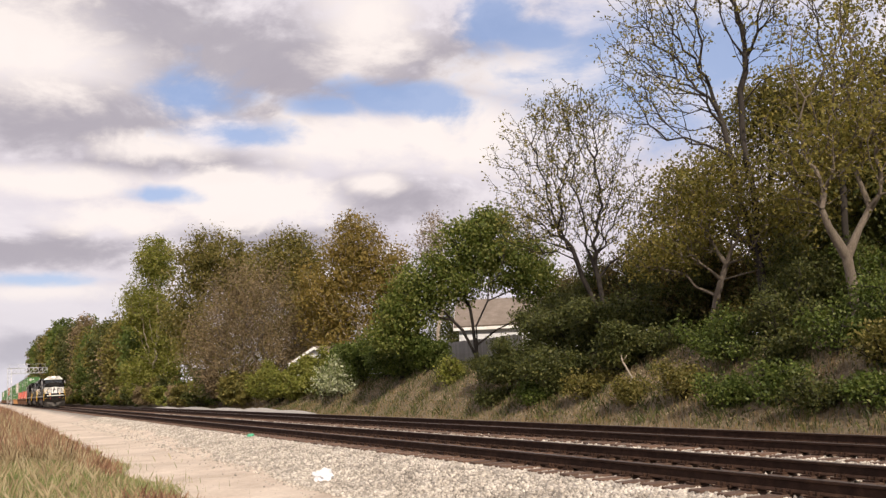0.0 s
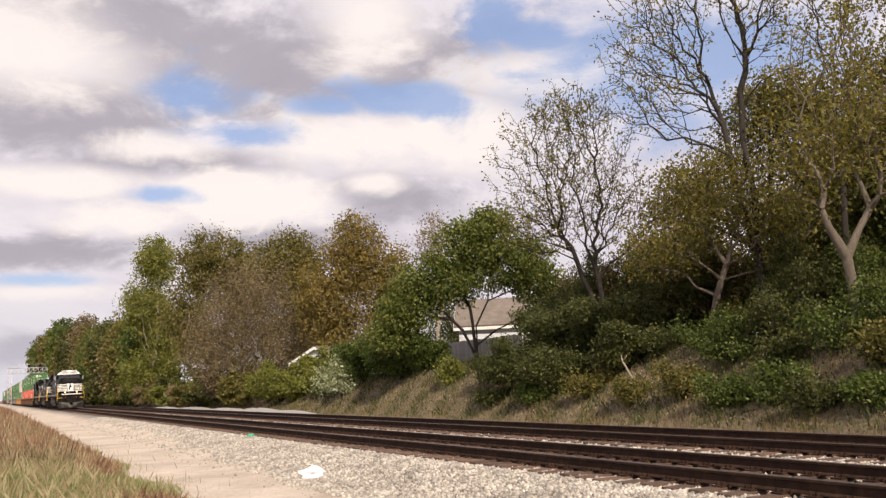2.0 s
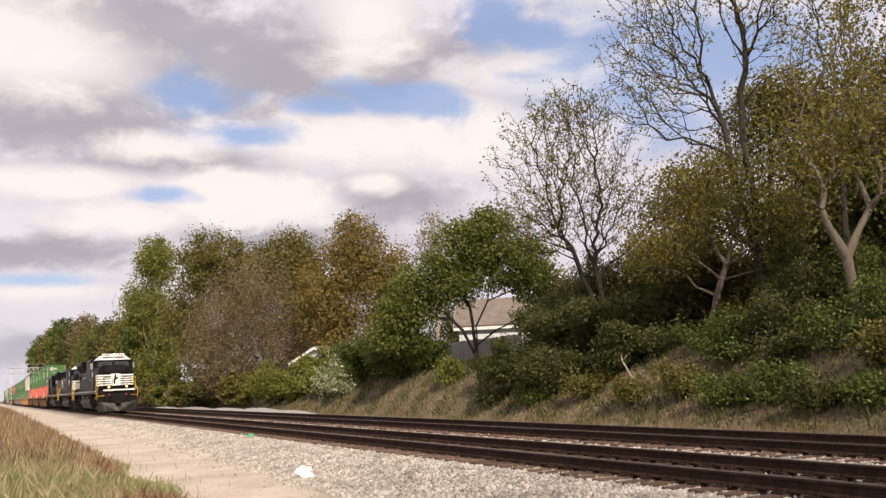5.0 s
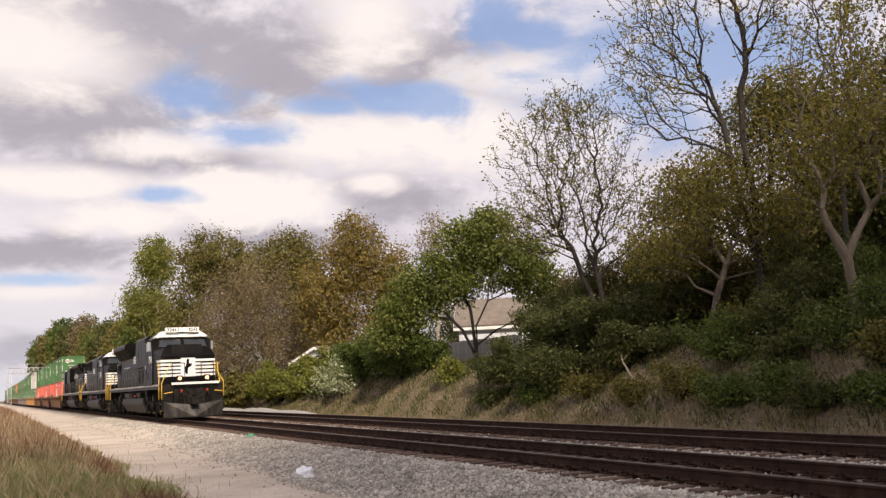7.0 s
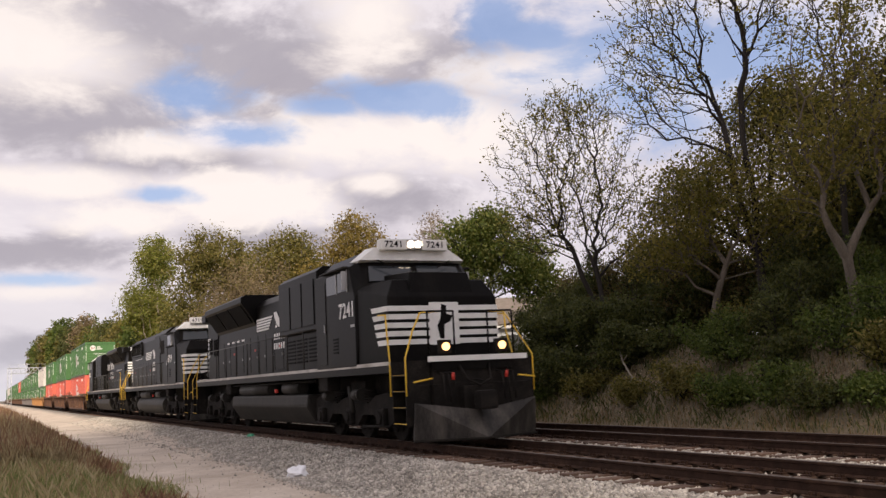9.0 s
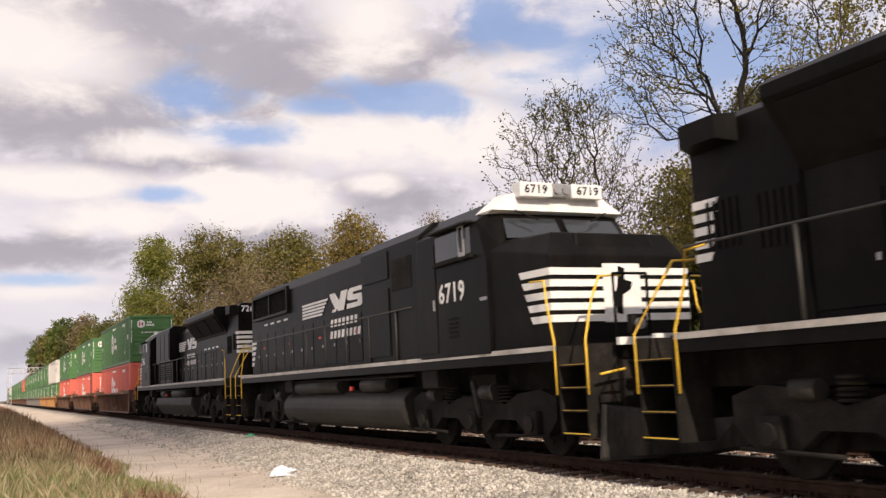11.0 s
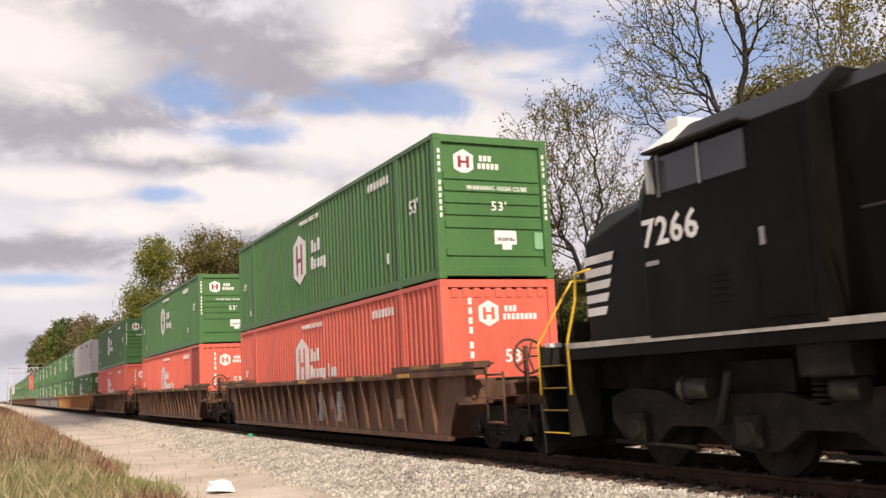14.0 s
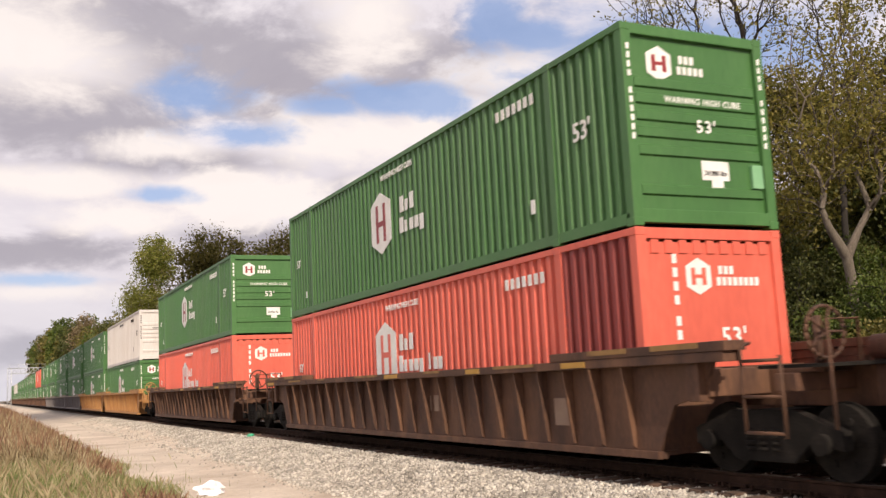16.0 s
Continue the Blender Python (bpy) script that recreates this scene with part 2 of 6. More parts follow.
# handrail grey made lighter to put the bars' highlights into the colour
RAIL_GREY = material("highlight_grey_handrail", [(0.03, 0.028, 0.026), (0.06, 0.056, 0.05)], 5, 0.5, spec=0.3)
TANK = material("dusty_tank_steel", [(0.014, 0.013, 0.012), (0.024, 0.022, 0.019), (0.042, 0.038, 0.033)], 1.5, 0.6, metal=0.1, spec=0.18, streak=0.4, dirt=((0.06, 0.052, 0.043), 0.5))
WHITE = material("white_paint", [(0.66, 0.65, 0.62), (0.78, 0.77, 0.74), (0.83, 0.82, 0.80)], 3, 0.5, dirt=((0.45, 0.42, 0.38), 0.35))
YELLOW = material("yellow_rail_paint", [(0.72, 0.44, 0.03), (0.82, 0.52, 0.05)], 5, 0.5)
SILL_WHITE = material("grimy_white_paint", [(0.34, 0.31, 0.275), (0.48, 0.45, 0.41), (0.60, 0.57, 0.53)], 2.2, 0.6, dirt=((0.14, 0.105, 0.075), 0.8))
# darker, blotchy yellow for every step edge above the lowest
STEP_YELLOW = material("dull_step_paint", [(0.16, 0.10, 0.015), (0.40, 0.25, 0.03)], 8, 0.7, dirt=((0.02, 0.018, 0.015), 0.9))
GREY = material("dark_grille", [(0.006, 0.006, 0.006), (0.014, 0.013, 0.012)], 6, 0.75, spec=0.08)
SILVER = material("bare_metal", [(0.30, 0.30, 0.30), (0.45, 0.44, 0.43)], 6, 0.45, metal=0.8)
GLASS = glass("cab_glass", (0.03, 0.035, 0.04))
REDP = material("red_paint", [(0.45, 0.03, 0.02), (0.60, 0.05, 0.03)], 5, 0.5)
GREEN_BOX = material("green_container_paint", [(0.038, 0.125, 0.030), (0.050, 0.150, 0.038), (0.068, 0.180, 0.050)], 0.8, 0.5, bump=0.06, bump_scale=5, streak=0.35, dirt=((0.06, 0.10, 0.045), 0.4), obj=0.12)
ORANGE_BOX = material("orange_container_paint", [(0.56, 0.098, 0.062), (0.65, 0.122, 0.078), (0.72, 0.155, 0.10)], 0.8, 0.5, bump=0.06, bump_scale=5, streak=0.35, dirt=((0.40, 0.085, 0.055), 0.45), obj=0.12)
ORANGE_DARK = material("dark_red_container_panel", [(0.19, 0.022, 0.017), (0.25, 0.032, 0.024)], 0.8, 0.5, streak=0.35)
WHITE_BOX = material("pale_container_paint", [(0.50, 0.46, 0.43), (0.60, 0.56, 0.53), (0.66, 0.62, 0.59)], 0.8, 0.5, streak=0.35, dirt=((0.40, 0.33, 0.28), 0.4))
WELL_BROWN = material("rusty_brown_wagon_steel", [(0.034, 0.015, 0.009), (0.080, 0.035, 0.019), (0.155, 0.072, 0.038)], 2.2, 0.75, bump=0.25, streak=0.3, dirt=((0.22, 0.105, 0.05), 0.6), obj=0.2)
WELL_ORANGE = material("ochre_wagon_steel", [(0.32, 0.15, 0.045), (0.42, 0.20, 0.06), (0.50, 0.26, 0.10)], 1.2, 0.65, bump=0.15, streak=0.3, dirt=((0.20, 0.10, 0.05), 0.6))
WELL_GREY = material("grey_wagon_steel", [(0.12, 0.105, 0.10), (0.17, 0.15, 0.145), (0.22, 0.20, 0.19)], 1.2, 0.65, bump=0.15, streak=0.3, dirt=((0.11, 0.07, 0.05), 0.6))
LOGO_RED = material("dark_red_lettering", [(0.22, 0.02, 0.025), (0.28, 0.03, 0.03)], 4, 0.5)
BAG = material("white_plastic_film", [(0.80, 0.80, 0.82), (0.90, 0.90, 0.92)], 5, 0.35)
GREEN_BAG = material("green_plastic", [(0.05, 0.40, 0.22), (0.10, 0.52, 0.30)], 5, 0.4)
SIDING = material("white_siding", [(0.55, 0.56, 0.58), (0.66, 0.67, 0.69)], 1.5, 0.7)
SHINGLE = material("brown_grey_shingles", [(0.13, 0.105, 0.085), (0.19, 0.155, 0.125), (0.25, 0.21, 0.175)], 2, 0.9, bump=0.4, obj=0.2)
ALU = material("galvanised_steel", [(0.52, 0.53, 0.55), (0.66, 0.67, 0.69)], 3, 0.45, metal=0.5)
FENCE = material("weathered_fence_wood", [(0.20, 0.19, 0.18), (0.29, 0.28, 0.26), (0.38, 0.36, 0.34)], 2, 0.9, bump=0.4, obj=0.3)
HEADLIGHT = glow("headlight_glow", (1.0, 0.84, 0.62), 14.0)
DITCHLIGHT = glow("ditch_light_glow", (1.0, 0.55, 0.22), 2.6)

# ---- mesh helpers


def part(name, bm, mat, parent=None, label=""):
    """Links a bmesh as one mesh object, under a thing or a part."""
    me = bpy.data.meshes.new(name)
    bm.to_mesh(me)
    bm.free()
    mats = mat if isinstance(mat, (list, tuple)) else [mat]
    for m in mats:
        me.materials.append(m)
    ob = new(name, me)
    if parent is not None:
        ob.parent = parent
    return tagged(ob, label)


def piece(name, me, parent, at, turn=(0, 0, 0)):
    """An object of its own on shared mesh data."""
    ob = new(name, me)
    ob.parent = parent
    ob.location, ob.rotation_euler = at, turn
    return ob


def arrays(name, verts, faces, mat, parent=None):
    """A mesh object from numpy vertices and equal-sided faces."""
    verts, faces = np.asarray(verts, dtype=np.float32), np.asarray(faces, dtype=np.int32)
    me = bpy.data.meshes.new(name)
    me.vertices.add(len(verts))
    me.vertices.foreach_set("co", verts.ravel())
    n, k = faces.shape
    me.loops.add(n * k)
    me.loops.foreach_set("vertex_index", faces.ravel())
    me.polygons.add(n)
    me.polygons.foreach_set("loop_start", np.arange(0, n * k, k, dtype=np.int32))
    me.update(calc_edges=True)
    me.materials.append(mat)
    ob = new(name, me)
    if parent is not None:
        ob.parent = parent
    return ob


def empty(name, m=None):
    ob = new(name)
    if m is not None:
        ob.matrix_basis = m
    return ob


def box(bm, x0, x1, y0, y1, z0, z1, bevel=0.0, mat=0):
    v = [bm.verts.new((x, y, z)) for x in (x0, x1) for y in (y0, y1) for z in (z0, z1)]
    fs = []
    for q in ((0, 1, 3, 2), (4, 6, 7, 5), (0, 4, 5, 1), (2, 3, 7, 6), (0, 2, 6, 4), (1, 5, 7, 3)):
        f = bm.faces.new([v[i] for i in q])
        f.material_index = mat
        fs.append(f)
    if bevel:
        edges = list({e for f in fs for e in f.edges})
        r = bmesh.ops.bevel(bm, geom=edges, offset=bevel, segments=2, affect="EDGES", profile=0.6)
        for f in r["faces"]:
            f.material_index = mat
    return fs


def prism(bm, outline, axis, a, b, mat=0, bevel=0.0):
    """A solid from a closed outline, drawn out along an axis ('x', 'y' or 'z') from a to b."""
    def at(p, h):
        return {"x": (h, p[0], p[1]), "y": (p[0], h, p[1]), "z": (p[0], p[1], h)}[axis]
    lo, hi = [bm.verts.new(at(p, a)) for p in outline], [bm.verts.new(at(p, b)) for p in outline]
    fs = [bm.faces.new(lo), bm.faces.new(hi[::-1])]
    n = len(outline)
    for i in range(n):
        j = (i + 1) % n
        fs.append(bm.faces.new((lo[i], hi[i], hi[j], lo[j])))
    for f in fs:
        f.material_index = mat
    bmesh.ops.recalc_face_normals(bm, faces=fs)
    if bevel:
        r = bmesh.ops.bevel(bm, geom=list({e for f in fs for e in f.edges}), offset=bevel, segments=2, affect="EDGES", profile=0.6)
        for f in r["faces"]:
            f.material_index = mat
    return fs


def rod(bm, points, r, sides=6, mat=0):
    """A round bar along points."""
    pts = [Vector(p) for p in points]
    rings = []
    for i, p in enumerate(pts):
        d = (pts[min(i + 1, len(pts) - 1)] - pts[max(i - 1, 0)]).normalized()
        a = d.cross(Vector((0, 0, 1)) if abs(d.z) < 0.9 else Vector((1, 0, 0))).normalized()
        c = d.cross(a)
        rings.append([bm.verts.new(p + (a * math.cos(2 * math.pi * k / sides) + c * math.sin(2 * math.pi * k / sides)) * r) for k in range(sides)])
    for u, v in zip(rings, rings[1:]):
        for k in range(sides):
            f = bm.faces.new((u[k], u[(k + 1) % sides], v[(k + 1) % sides], v[k]))
            f.material_index, f.smooth = mat, True
    for ring in (rings[0], rings[-1][::-1]):
        bm.faces.new(ring[::-1]).material_index = mat


def disc(bm, centre, axis, r, depth, sides=24, mat=0, inner=0.0):
    """A short round drum about an axis."""
    c, d = Vector(centre), Vector(axis).normalized()
    rod(bm, [c - d * depth / 2, c + d * depth / 2], r, sides, mat)


def text_mesh(body, size, mat_depth=0.004, spacing=1.0):
    cu = bpy.data.curves.new("lettering", "FONT")
    cu.body, cu.size, cu.extrude, cu.align_x, cu.align_y = body, size, mat_depth, "CENTER", "CENTER"
    cu.space_character = spacing
    cu.resolution_u = 2
    cu.offset = size * 0.018
    ob = new("lettering", cu)
    me = bpy.data.meshes.new_from_object(ob.evaluated_get(bpy.context.evaluated_depsgraph_get()))
    bpy.data.objects.remove(ob)
    return me


# ---- the ground: one sheet from the camera's grass over road and tracks to the bank and on to the horizon


def smooth(a, b, x):
    x = np.clip((x - a) / (b - a), 0, 1)
    return x * x * (3 - 2 * x)


def ground_height(x, y):
    """Height of the ground, for numbers or arrays."""
    x, y = np.asarray(x, dtype=float), np.asarray(y, dtype=float)
    z = np.full(np.broadcast(x, y).shape, -0.50)
    z = z + 0.62 * smooth(3.0, 0.6, y) * smooth(-14.0, -45.0, x) + 0.2 * smooth(2.9, 1.5, y)
    z = z + 0.25 * smooth(5.6, 7.7, y) * smooth(17.4, 15.2, y)
    bank = 0.6 + 2.1 * smooth(-95.0, -35.0, x)
    z = z + bank * smooth(16.6, 21.5, y) + 0.25 * smooth(22, 40, y)
    z = z + 1.2 * smooth(60, 200, y)
    z = z + 0.05 * np.sin(x * 0.7 + y * 1.3) * smooth(16.4, 18, y) + 0.03 * np.sin(x * 0.9) * smooth(4, 2, y)
    return z


def make_ground():
    xs = np.concatenate([np.linspace(-2500, -420, 14), np.arange(-400, -130, 5.0), np.arange(-130, -60, 1.5), np.arange(-60, 12, 0.5), np.linspace(14, 400, 24), np.linspace(500, 2500, 6)])
    ys = np.concatenate([np.linspace(-2500, -60, 8), np.arange(-50, -3, 4.0), np.arange(-3, 26, 0.35), np.arange(26, 70, 2.5), np.linspace(80, 260, 12), np.linspace(350, 2500, 7)])
    gx, gy = np.meshgrid(xs, ys, indexing="ij")
    gz = ground_height(gx, gy)
    v = np.stack([gx, gy, gz], -1).reshape(-1, 3)
    n, m = len(xs), len(ys)
    i = (np.arange(n - 1)[:, None] * m + np.arange(m - 1)[None]).ravel()
    f = np.stack([i, i + m, i + m + 1, i + 1], -1)
    ob = arrays("ground", v, f, SOIL)
    for mt in (DIRT, DIRT, SOIL_DRY):
        ob.data.materials.append(mt)
    cx, cy = v[f].mean(1)[:, 0], v[f].mean(1)[:, 1]
    edge = 0.22 * np.sin(cx * 0.9) + 0.15 * np.sin(cx * 2.3 + 1)
    idx = np.where((cy > 2.6 + edge) & (cy < 5.2 + edge * 1.5), 1, np.where((cy >= 5.2 + edge * 1.5) & (cy < 16.3 + edge), 2, np.where(cy <= 2.6 + edge, 3, 0)))
    ob.data.polygons.foreach_set("material_index", idx.astype(np.int32))
    ob.data.polygons.foreach_set("use_smooth", np.ones(len(f), dtype=bool))
    tagged(ob, "grassy verge, pale dirt road and grey ballast beside the tracks", "ground", kind="structure")


SOIL_DRY = material("dry_turf", [(0.13, 0.10, 0.045), (0.21, 0.165, 0.075), (0.28, 0.23, 0.12)], 0.9, 0.95, bump=0.8, bump_scale=14)
make_ground()


def make_stones():
    """Loose ballast: small crushed stones over the near shoulder, between the tracks and round the sleepers."""
    rng = np.random.default_rng(4)
    base = np.array([(1, 0, 0), (-1, 0, 0), (0, 1, 0), (0, -1, 0), (0, 0, 1), (0, 0, -1)], dtype=float)
    tri = np.array([(0, 2, 4), (2, 1, 4), (1, 3, 4), (3, 0, 4), (2, 0, 5), (1, 2, 5), (3, 1, 5), (0, 3, 5)])

    def scatter(count, x0, x1, y0, y1, size, near=2.0):
        u = rng.random(count) ** near
        x = x1 - (x1 - x0) * u
        y = y0 + (y1 - y0) * rng.random(count)
        return x, y, size * (0.6 + 0.9 * rng.random(count) ** 2)

    sets = [scatter(60000, -75, -6, 5.2, 7.8, 0.031), scatter(9000, -60, -8, 4.6, 6.0, 0.020), scatter(15000, -75, -6, 7.7, 8.35, 0.030), scatter(16000, -75, -6, 8.45, 9.85, 0.027),
            scatter(38000, -75, -6, 9.98, 12.15, 0.033), scatter(10000, -75, -6, 12.3, 13.66, 0.028), scatter(12000, -75, -6, 13.75, 15.8, 0.030), scatter(6000, -40, -10, 2.4, 5.4, 0.012)]
    x, y, s = (np.concatenate([q[i] for q in sets]) for i in range(3))
    # the road's dirt reaches nearer to the rails farther down the line
    keep = (y > 5.0 + 0.055 * np.clip(-13.0 - x, 0, 30) + 0.35 * np.sin(x * 0.8) * rng.random(len(x))) | (rng.random(len(x)) < 0.10)
    x, y, s = x[keep], y[keep], s[keep]
    n = len(x)
    z = ground_height(x, y) + s * 0.30
    shape = base[None] * (0.65 + 0.7 * rng.random((n, 6, 1)))
    a = rng.normal(size=(n, 3, 3))
    q, _ = np.linalg.qr(a)
    v = np.einsum("nij,nkj->nki", q, shape) * s[:, None, None] + np.stack([x, y, z], -1)[:, None]
    f = tri[None] + 6 * np.arange(n)[:, None, None]
    tagged(arrays("ballast_stones", v.reshape(-1, 3), f.reshape(-1, 3), STONE), "pale grey crushed ballast stones beside the rails", "gravel", kind="stuff")


make_stones()


def rail_bm(x0, x1):
    """A flat-bottomed rail of 0.172 m: its head lies at z = 0."""
    prof = [(-0.07, -0.172), (0.07, -0.172), (0.07, -0.158), (0.012, -0.135), (0.010, -0.048), (0.036, -0.036), (0.036, -0.006), (0.028, 0.0), (-0.028, 0.0), (-0.036, -0.006), (-0.036, -0.036), (-0.010, -0.048), (-0.012, -0.135), (-0.07, -0.158)]
    bm = bmesh.new()
    fs = prism(bm, prof, "x", x0, x1)
    for f in fs:
        c = f.calc_center_median()
        if c.z > -0.004:
            f.material_index = 1
    return bm


def make_track(name, y, label):
    track = tagged(empty(name, pose(0, y, 0)), label, "railway track", kind="structure")
    for dy in (-0.753, 0.753):
        r = part("rail", rail_bm(-900, 120), [RAIL, RAIL_TOP], track)
        r.location = (0, dy, 0)
    bm = bmesh.new()
    box(bm, -0.115, 0.115, -1.30, 1.30, -0.36, -0.185, 0.012)
    me = bpy.data.meshes.new("tie")
    bm.to_mesh(me)
    bm.free()
    me.materials.append(TIE)
    rng = random.Random(11)
    for i in range(300):
        x = 6 - i * 0.5
        piece("tie", me, track, (x + rng.uniform(-0.03, 0.03), rng.uniform(-0.05, 0.05), rng.uniform(-0.012, 0.006)), (0, 0, rng.uniform(-0.015, 0.015)))
    bm = bmesh.new()
    for i in range(300, 900):
        x = 6 - i * 0.5
        box(bm, x - 0.115, x + 0.115, -1.30, 1.30, -0.36, -0.185)
    tagged(part("far_ties", bm, TIE, track), kind="stuff")
    bm = bmesh.new()
    for i in range(220):
        x = 6 - i * 0.5
        for dy in (-0.753, 0.753):
            box(bm, x - 0.09, x + 0.09, dy - 0.17, dy + 0.17, -0.19, -0.168)
            for sx, sy in ((-0.05, -0.1), (0.05, 0.1), (0.05, -0.1), (-0.05, 0.1)):
                box(bm, x + sx - 0.014, x + sx + 0.014, dy + sy - 0.02, dy + sy + 0.02, -0.168, -0.125)
            if i % 2:
                box(bm, x + 0.12, x + 0.15, dy - 0.085, dy + 0.085, -0.19, -0.14)
    tagged(part("tie_plates", bm, RAIL, track), kind="stuff")


make_track("track_1", TRACK_NEAR, "rusty steel rails spiked to dark wooden ties")
make_track("track_2", TRACK_FAR, "second pair of rusty rails on dark wooden ties")

# ---- trees and bushes


def tree(name, base, lobes, tips, leaf_mat, bark, leaves=14, leaf=0.16, spread=0.5, trunk=0.2, lean=(0, 0), fork=0.35, seed=1, label="", droop=0.0, category="tree", bare=0.0, stems=1, group="", splay=0.22):
    """A tree grown towards points in its crown. lobes: ovals (x, y, z, rx, ry, rz, weight), places from the base, that the crown fills.
    tips: how many twigs; leaves: per twig; fork: height share of the bare trunk; stems: how many trunks rise from the ground."""
    rng = np.random.default_rng(seed)
    lob = np.array(lobes, dtype=float)
    w = lob[:, 6] / lob[:, 6].sum()
    k = rng.choice(len(lob), tips, p=w)
    d = rng.normal(size=(tips, 3))
    d /= np.linalg.norm(d, axis=1)[:, None]
    rad = rng.random(tips) ** 0.42 * (0.82 + 0.3 * rng.random(tips))
    pts = lob[k, :3] + d * lob[k, 3:6] * rad[:, None]
    pts[:, 2] = np.maximum(pts[:, 2], 0.15)
    top = pts[:, 2].max()
    nodes, parents = [], []
    for s in range(stems):
        off = rng.normal(size=2) * (0.06 if stems > 1 else 0)
        tilt = rng.normal(size=2) * (splay if stems > 1 else 0.02)
        low = fork * top * (0.8 + 0.4 * rng.random())
        steps = max(4, int(low / 0.5))
        last = -1
        for i in range(steps + 1):
            h = low * i / steps
            wob = 0.06 * math.sin(h * 1.7 + s * 2 + seed)
            nodes.append((off[0] + (lean[0] + tilt[0]) * h + wob, off[1] + (lean[1] + tilt[1]) * h, h))
            parents.append(last)
            last = len(nodes) - 1
    trunk_n = len(nodes)
    N = np.zeros((trunk_n + tips * 3, 3))
    N[:trunk_n] = nodes
    P = list(parents)
    depth = np.zeros(len(N))
    for i in range(trunk_n):
        depth[i] = 0 if P[i] < 0 else depth[P[i]] + np.linalg.norm(N[i] - N[P[i]])
    heads = [i for i in range(trunk_n) if N[i, 2] > 0.35 * fork * top]
    used = np.zeros(len(N), dtype=bool)
    used[heads] = True
    n = trunk_n
    order = np.argsort(np.linalg.norm((pts - N[trunk_n - 1]) * (1, 1, 0.8), axis=1))
    ends = []
    for o in order:
        p = pts[o]
        idx = np.nonzero(used[:n])[0]
        vec = p - N[idx]
        dist = np.linalg.norm(vec, axis=1)
        cost = dist + 0.5 * depth[idx] + np.maximum(0, -vec[:, 2]) * 0.9
        j = idx[np.argmin(cost)]
        L = np.linalg.norm(p - N[j])
        steps = 1 if L < 0.5 else (2 if L < 1.6 else 3)
        prev = j
        for q in range(1, steps + 1):
            u = q / steps
            pos = N[j] * (1 - u) + p * u
            if q < steps:
                pos = pos + rng.normal(size=3) * 0.07 * L
                pos[2] += 0.10 * L * math.sin(math.pi * u)
            if n >= len(N):
                break
            N[n] = pos
            P.append(prev)
            depth[n] = depth[prev] + np.linalg.norm(pos - N[prev])
            used[n] = True
            prev = n
            n += 1
        ends.append(prev)
    N, P = N[:n], np.array(P[:n])
    load = np.zeros(n)
    load[ends] += 1
    for i in range(n - 1, -1, -1):
        if P[i] >= 0:
            load[P[i]] += load[i]
    R = trunk * (np.maximum(load, 0.4) / max(load.max(), 1)) ** 0.6 + 0.005
    for i in range(trunk_n):
        R[i] *= 1 + 0.5 * math.exp(-N[i, 2] / 0.35)
    thing = empty(name, pose(*base, 0, 0, math.degrees(math.atan2(-base[0], base[1]))))
    # branches: five-sided tubes from node to node
    e = np.nonzero(P >= 0)[0]
    A, B = N[P[e]], N[e]
    ra, rb = np.minimum(R[P[e]], R[e] * 1.6), R[e]
    t = B - A
    t /= np.linalg.norm(t, axis=1)[:, None] + 1e-9
    ref = np.where(np.abs(t[:, 2:]) < 0.9, [[0, 0, 1.0]], [[1.0, 0, 0]])
    s1 = np.cross(t, ref)
    s1 /= np.linalg.norm(s1, axis=1)[:, None]
    s2 = np.cross(t, s1)
    sides = 6
    ang = np.arange(sides) * 2 * np.pi / sides
    ring = s1[:, None] * np.cos(ang)[None, :, None] + s2[:, None] * np.sin(ang)[None, :, None]
    V = np.concatenate([A[:, None] + ring * ra[:, None, None], B[:, None] + ring * rb[:, None, None]], 1).reshape(-1, 3)
    a = np.arange(sides)
    F = np.stack([a, (a + 1) % sides, (a + 1) % sides + sides, a + sides], -1)
    F = (F[None] + (np.arange(len(e)) * 2 * sides)[:, None, None]).reshape(-1, 4)
    ob = arrays("trunk", V, F, bark, thing)
    ob.data.polygons.foreach_set("use_smooth", np.ones(len(F), dtype=bool))
    # leaves: small bent quads about the twigs
    keep = np.array(ends)[rng.random(len(ends)) >= bare]
    if base[0] > -135 and leaves:
        leaves, leaf = int(leaves * 1.8) + 1, leaf * 0.72
    if leaves and len(keep):
        c = np.repeat(N[keep], leaves, 0)
        m = len(c)
        back = np.repeat(N[P[keep]] - N[keep], leaves, 0)
        c = c + back * rng.random((m, 1)) * 0.7 + rng.normal(size=(m, 3)) * spread * (1, 1, 0.75)
        c[:, 2] -= droop * rng.random(m)
        q1 = rng.normal(size=(m, 3)) + (0, 0, -droop * 1.5)
        q1 /= np.linalg.norm(q1, axis=1)[:, None]
        q2 = np.cross(q1, rng.normal(size=(m, 3)))
        q2 /= np.linalg.norm(q2, axis=1)[:, None] + 1e-9
        sz = leaf * (0.6 + 0.8 * rng.random((m, 1)))
        nrm = np.cross(q1, q2) * sz * 0.18
        v = np.stack([c - q1 * sz * 0.55, c + q2 * sz * 0.30 + nrm, c + q1 * sz * 0.55, c - q2 * sz * 0.30 + nrm], 1).reshape(-1, 3)
        f = np.arange(4 * m).reshape(-1, 4)
        arrays("crown", v, f, leaf_mat, thing)
    return tagged(thing, label, category, group)


def at(x, y):
    return (x, y, float(ground_height(x, y)) - 0.05)


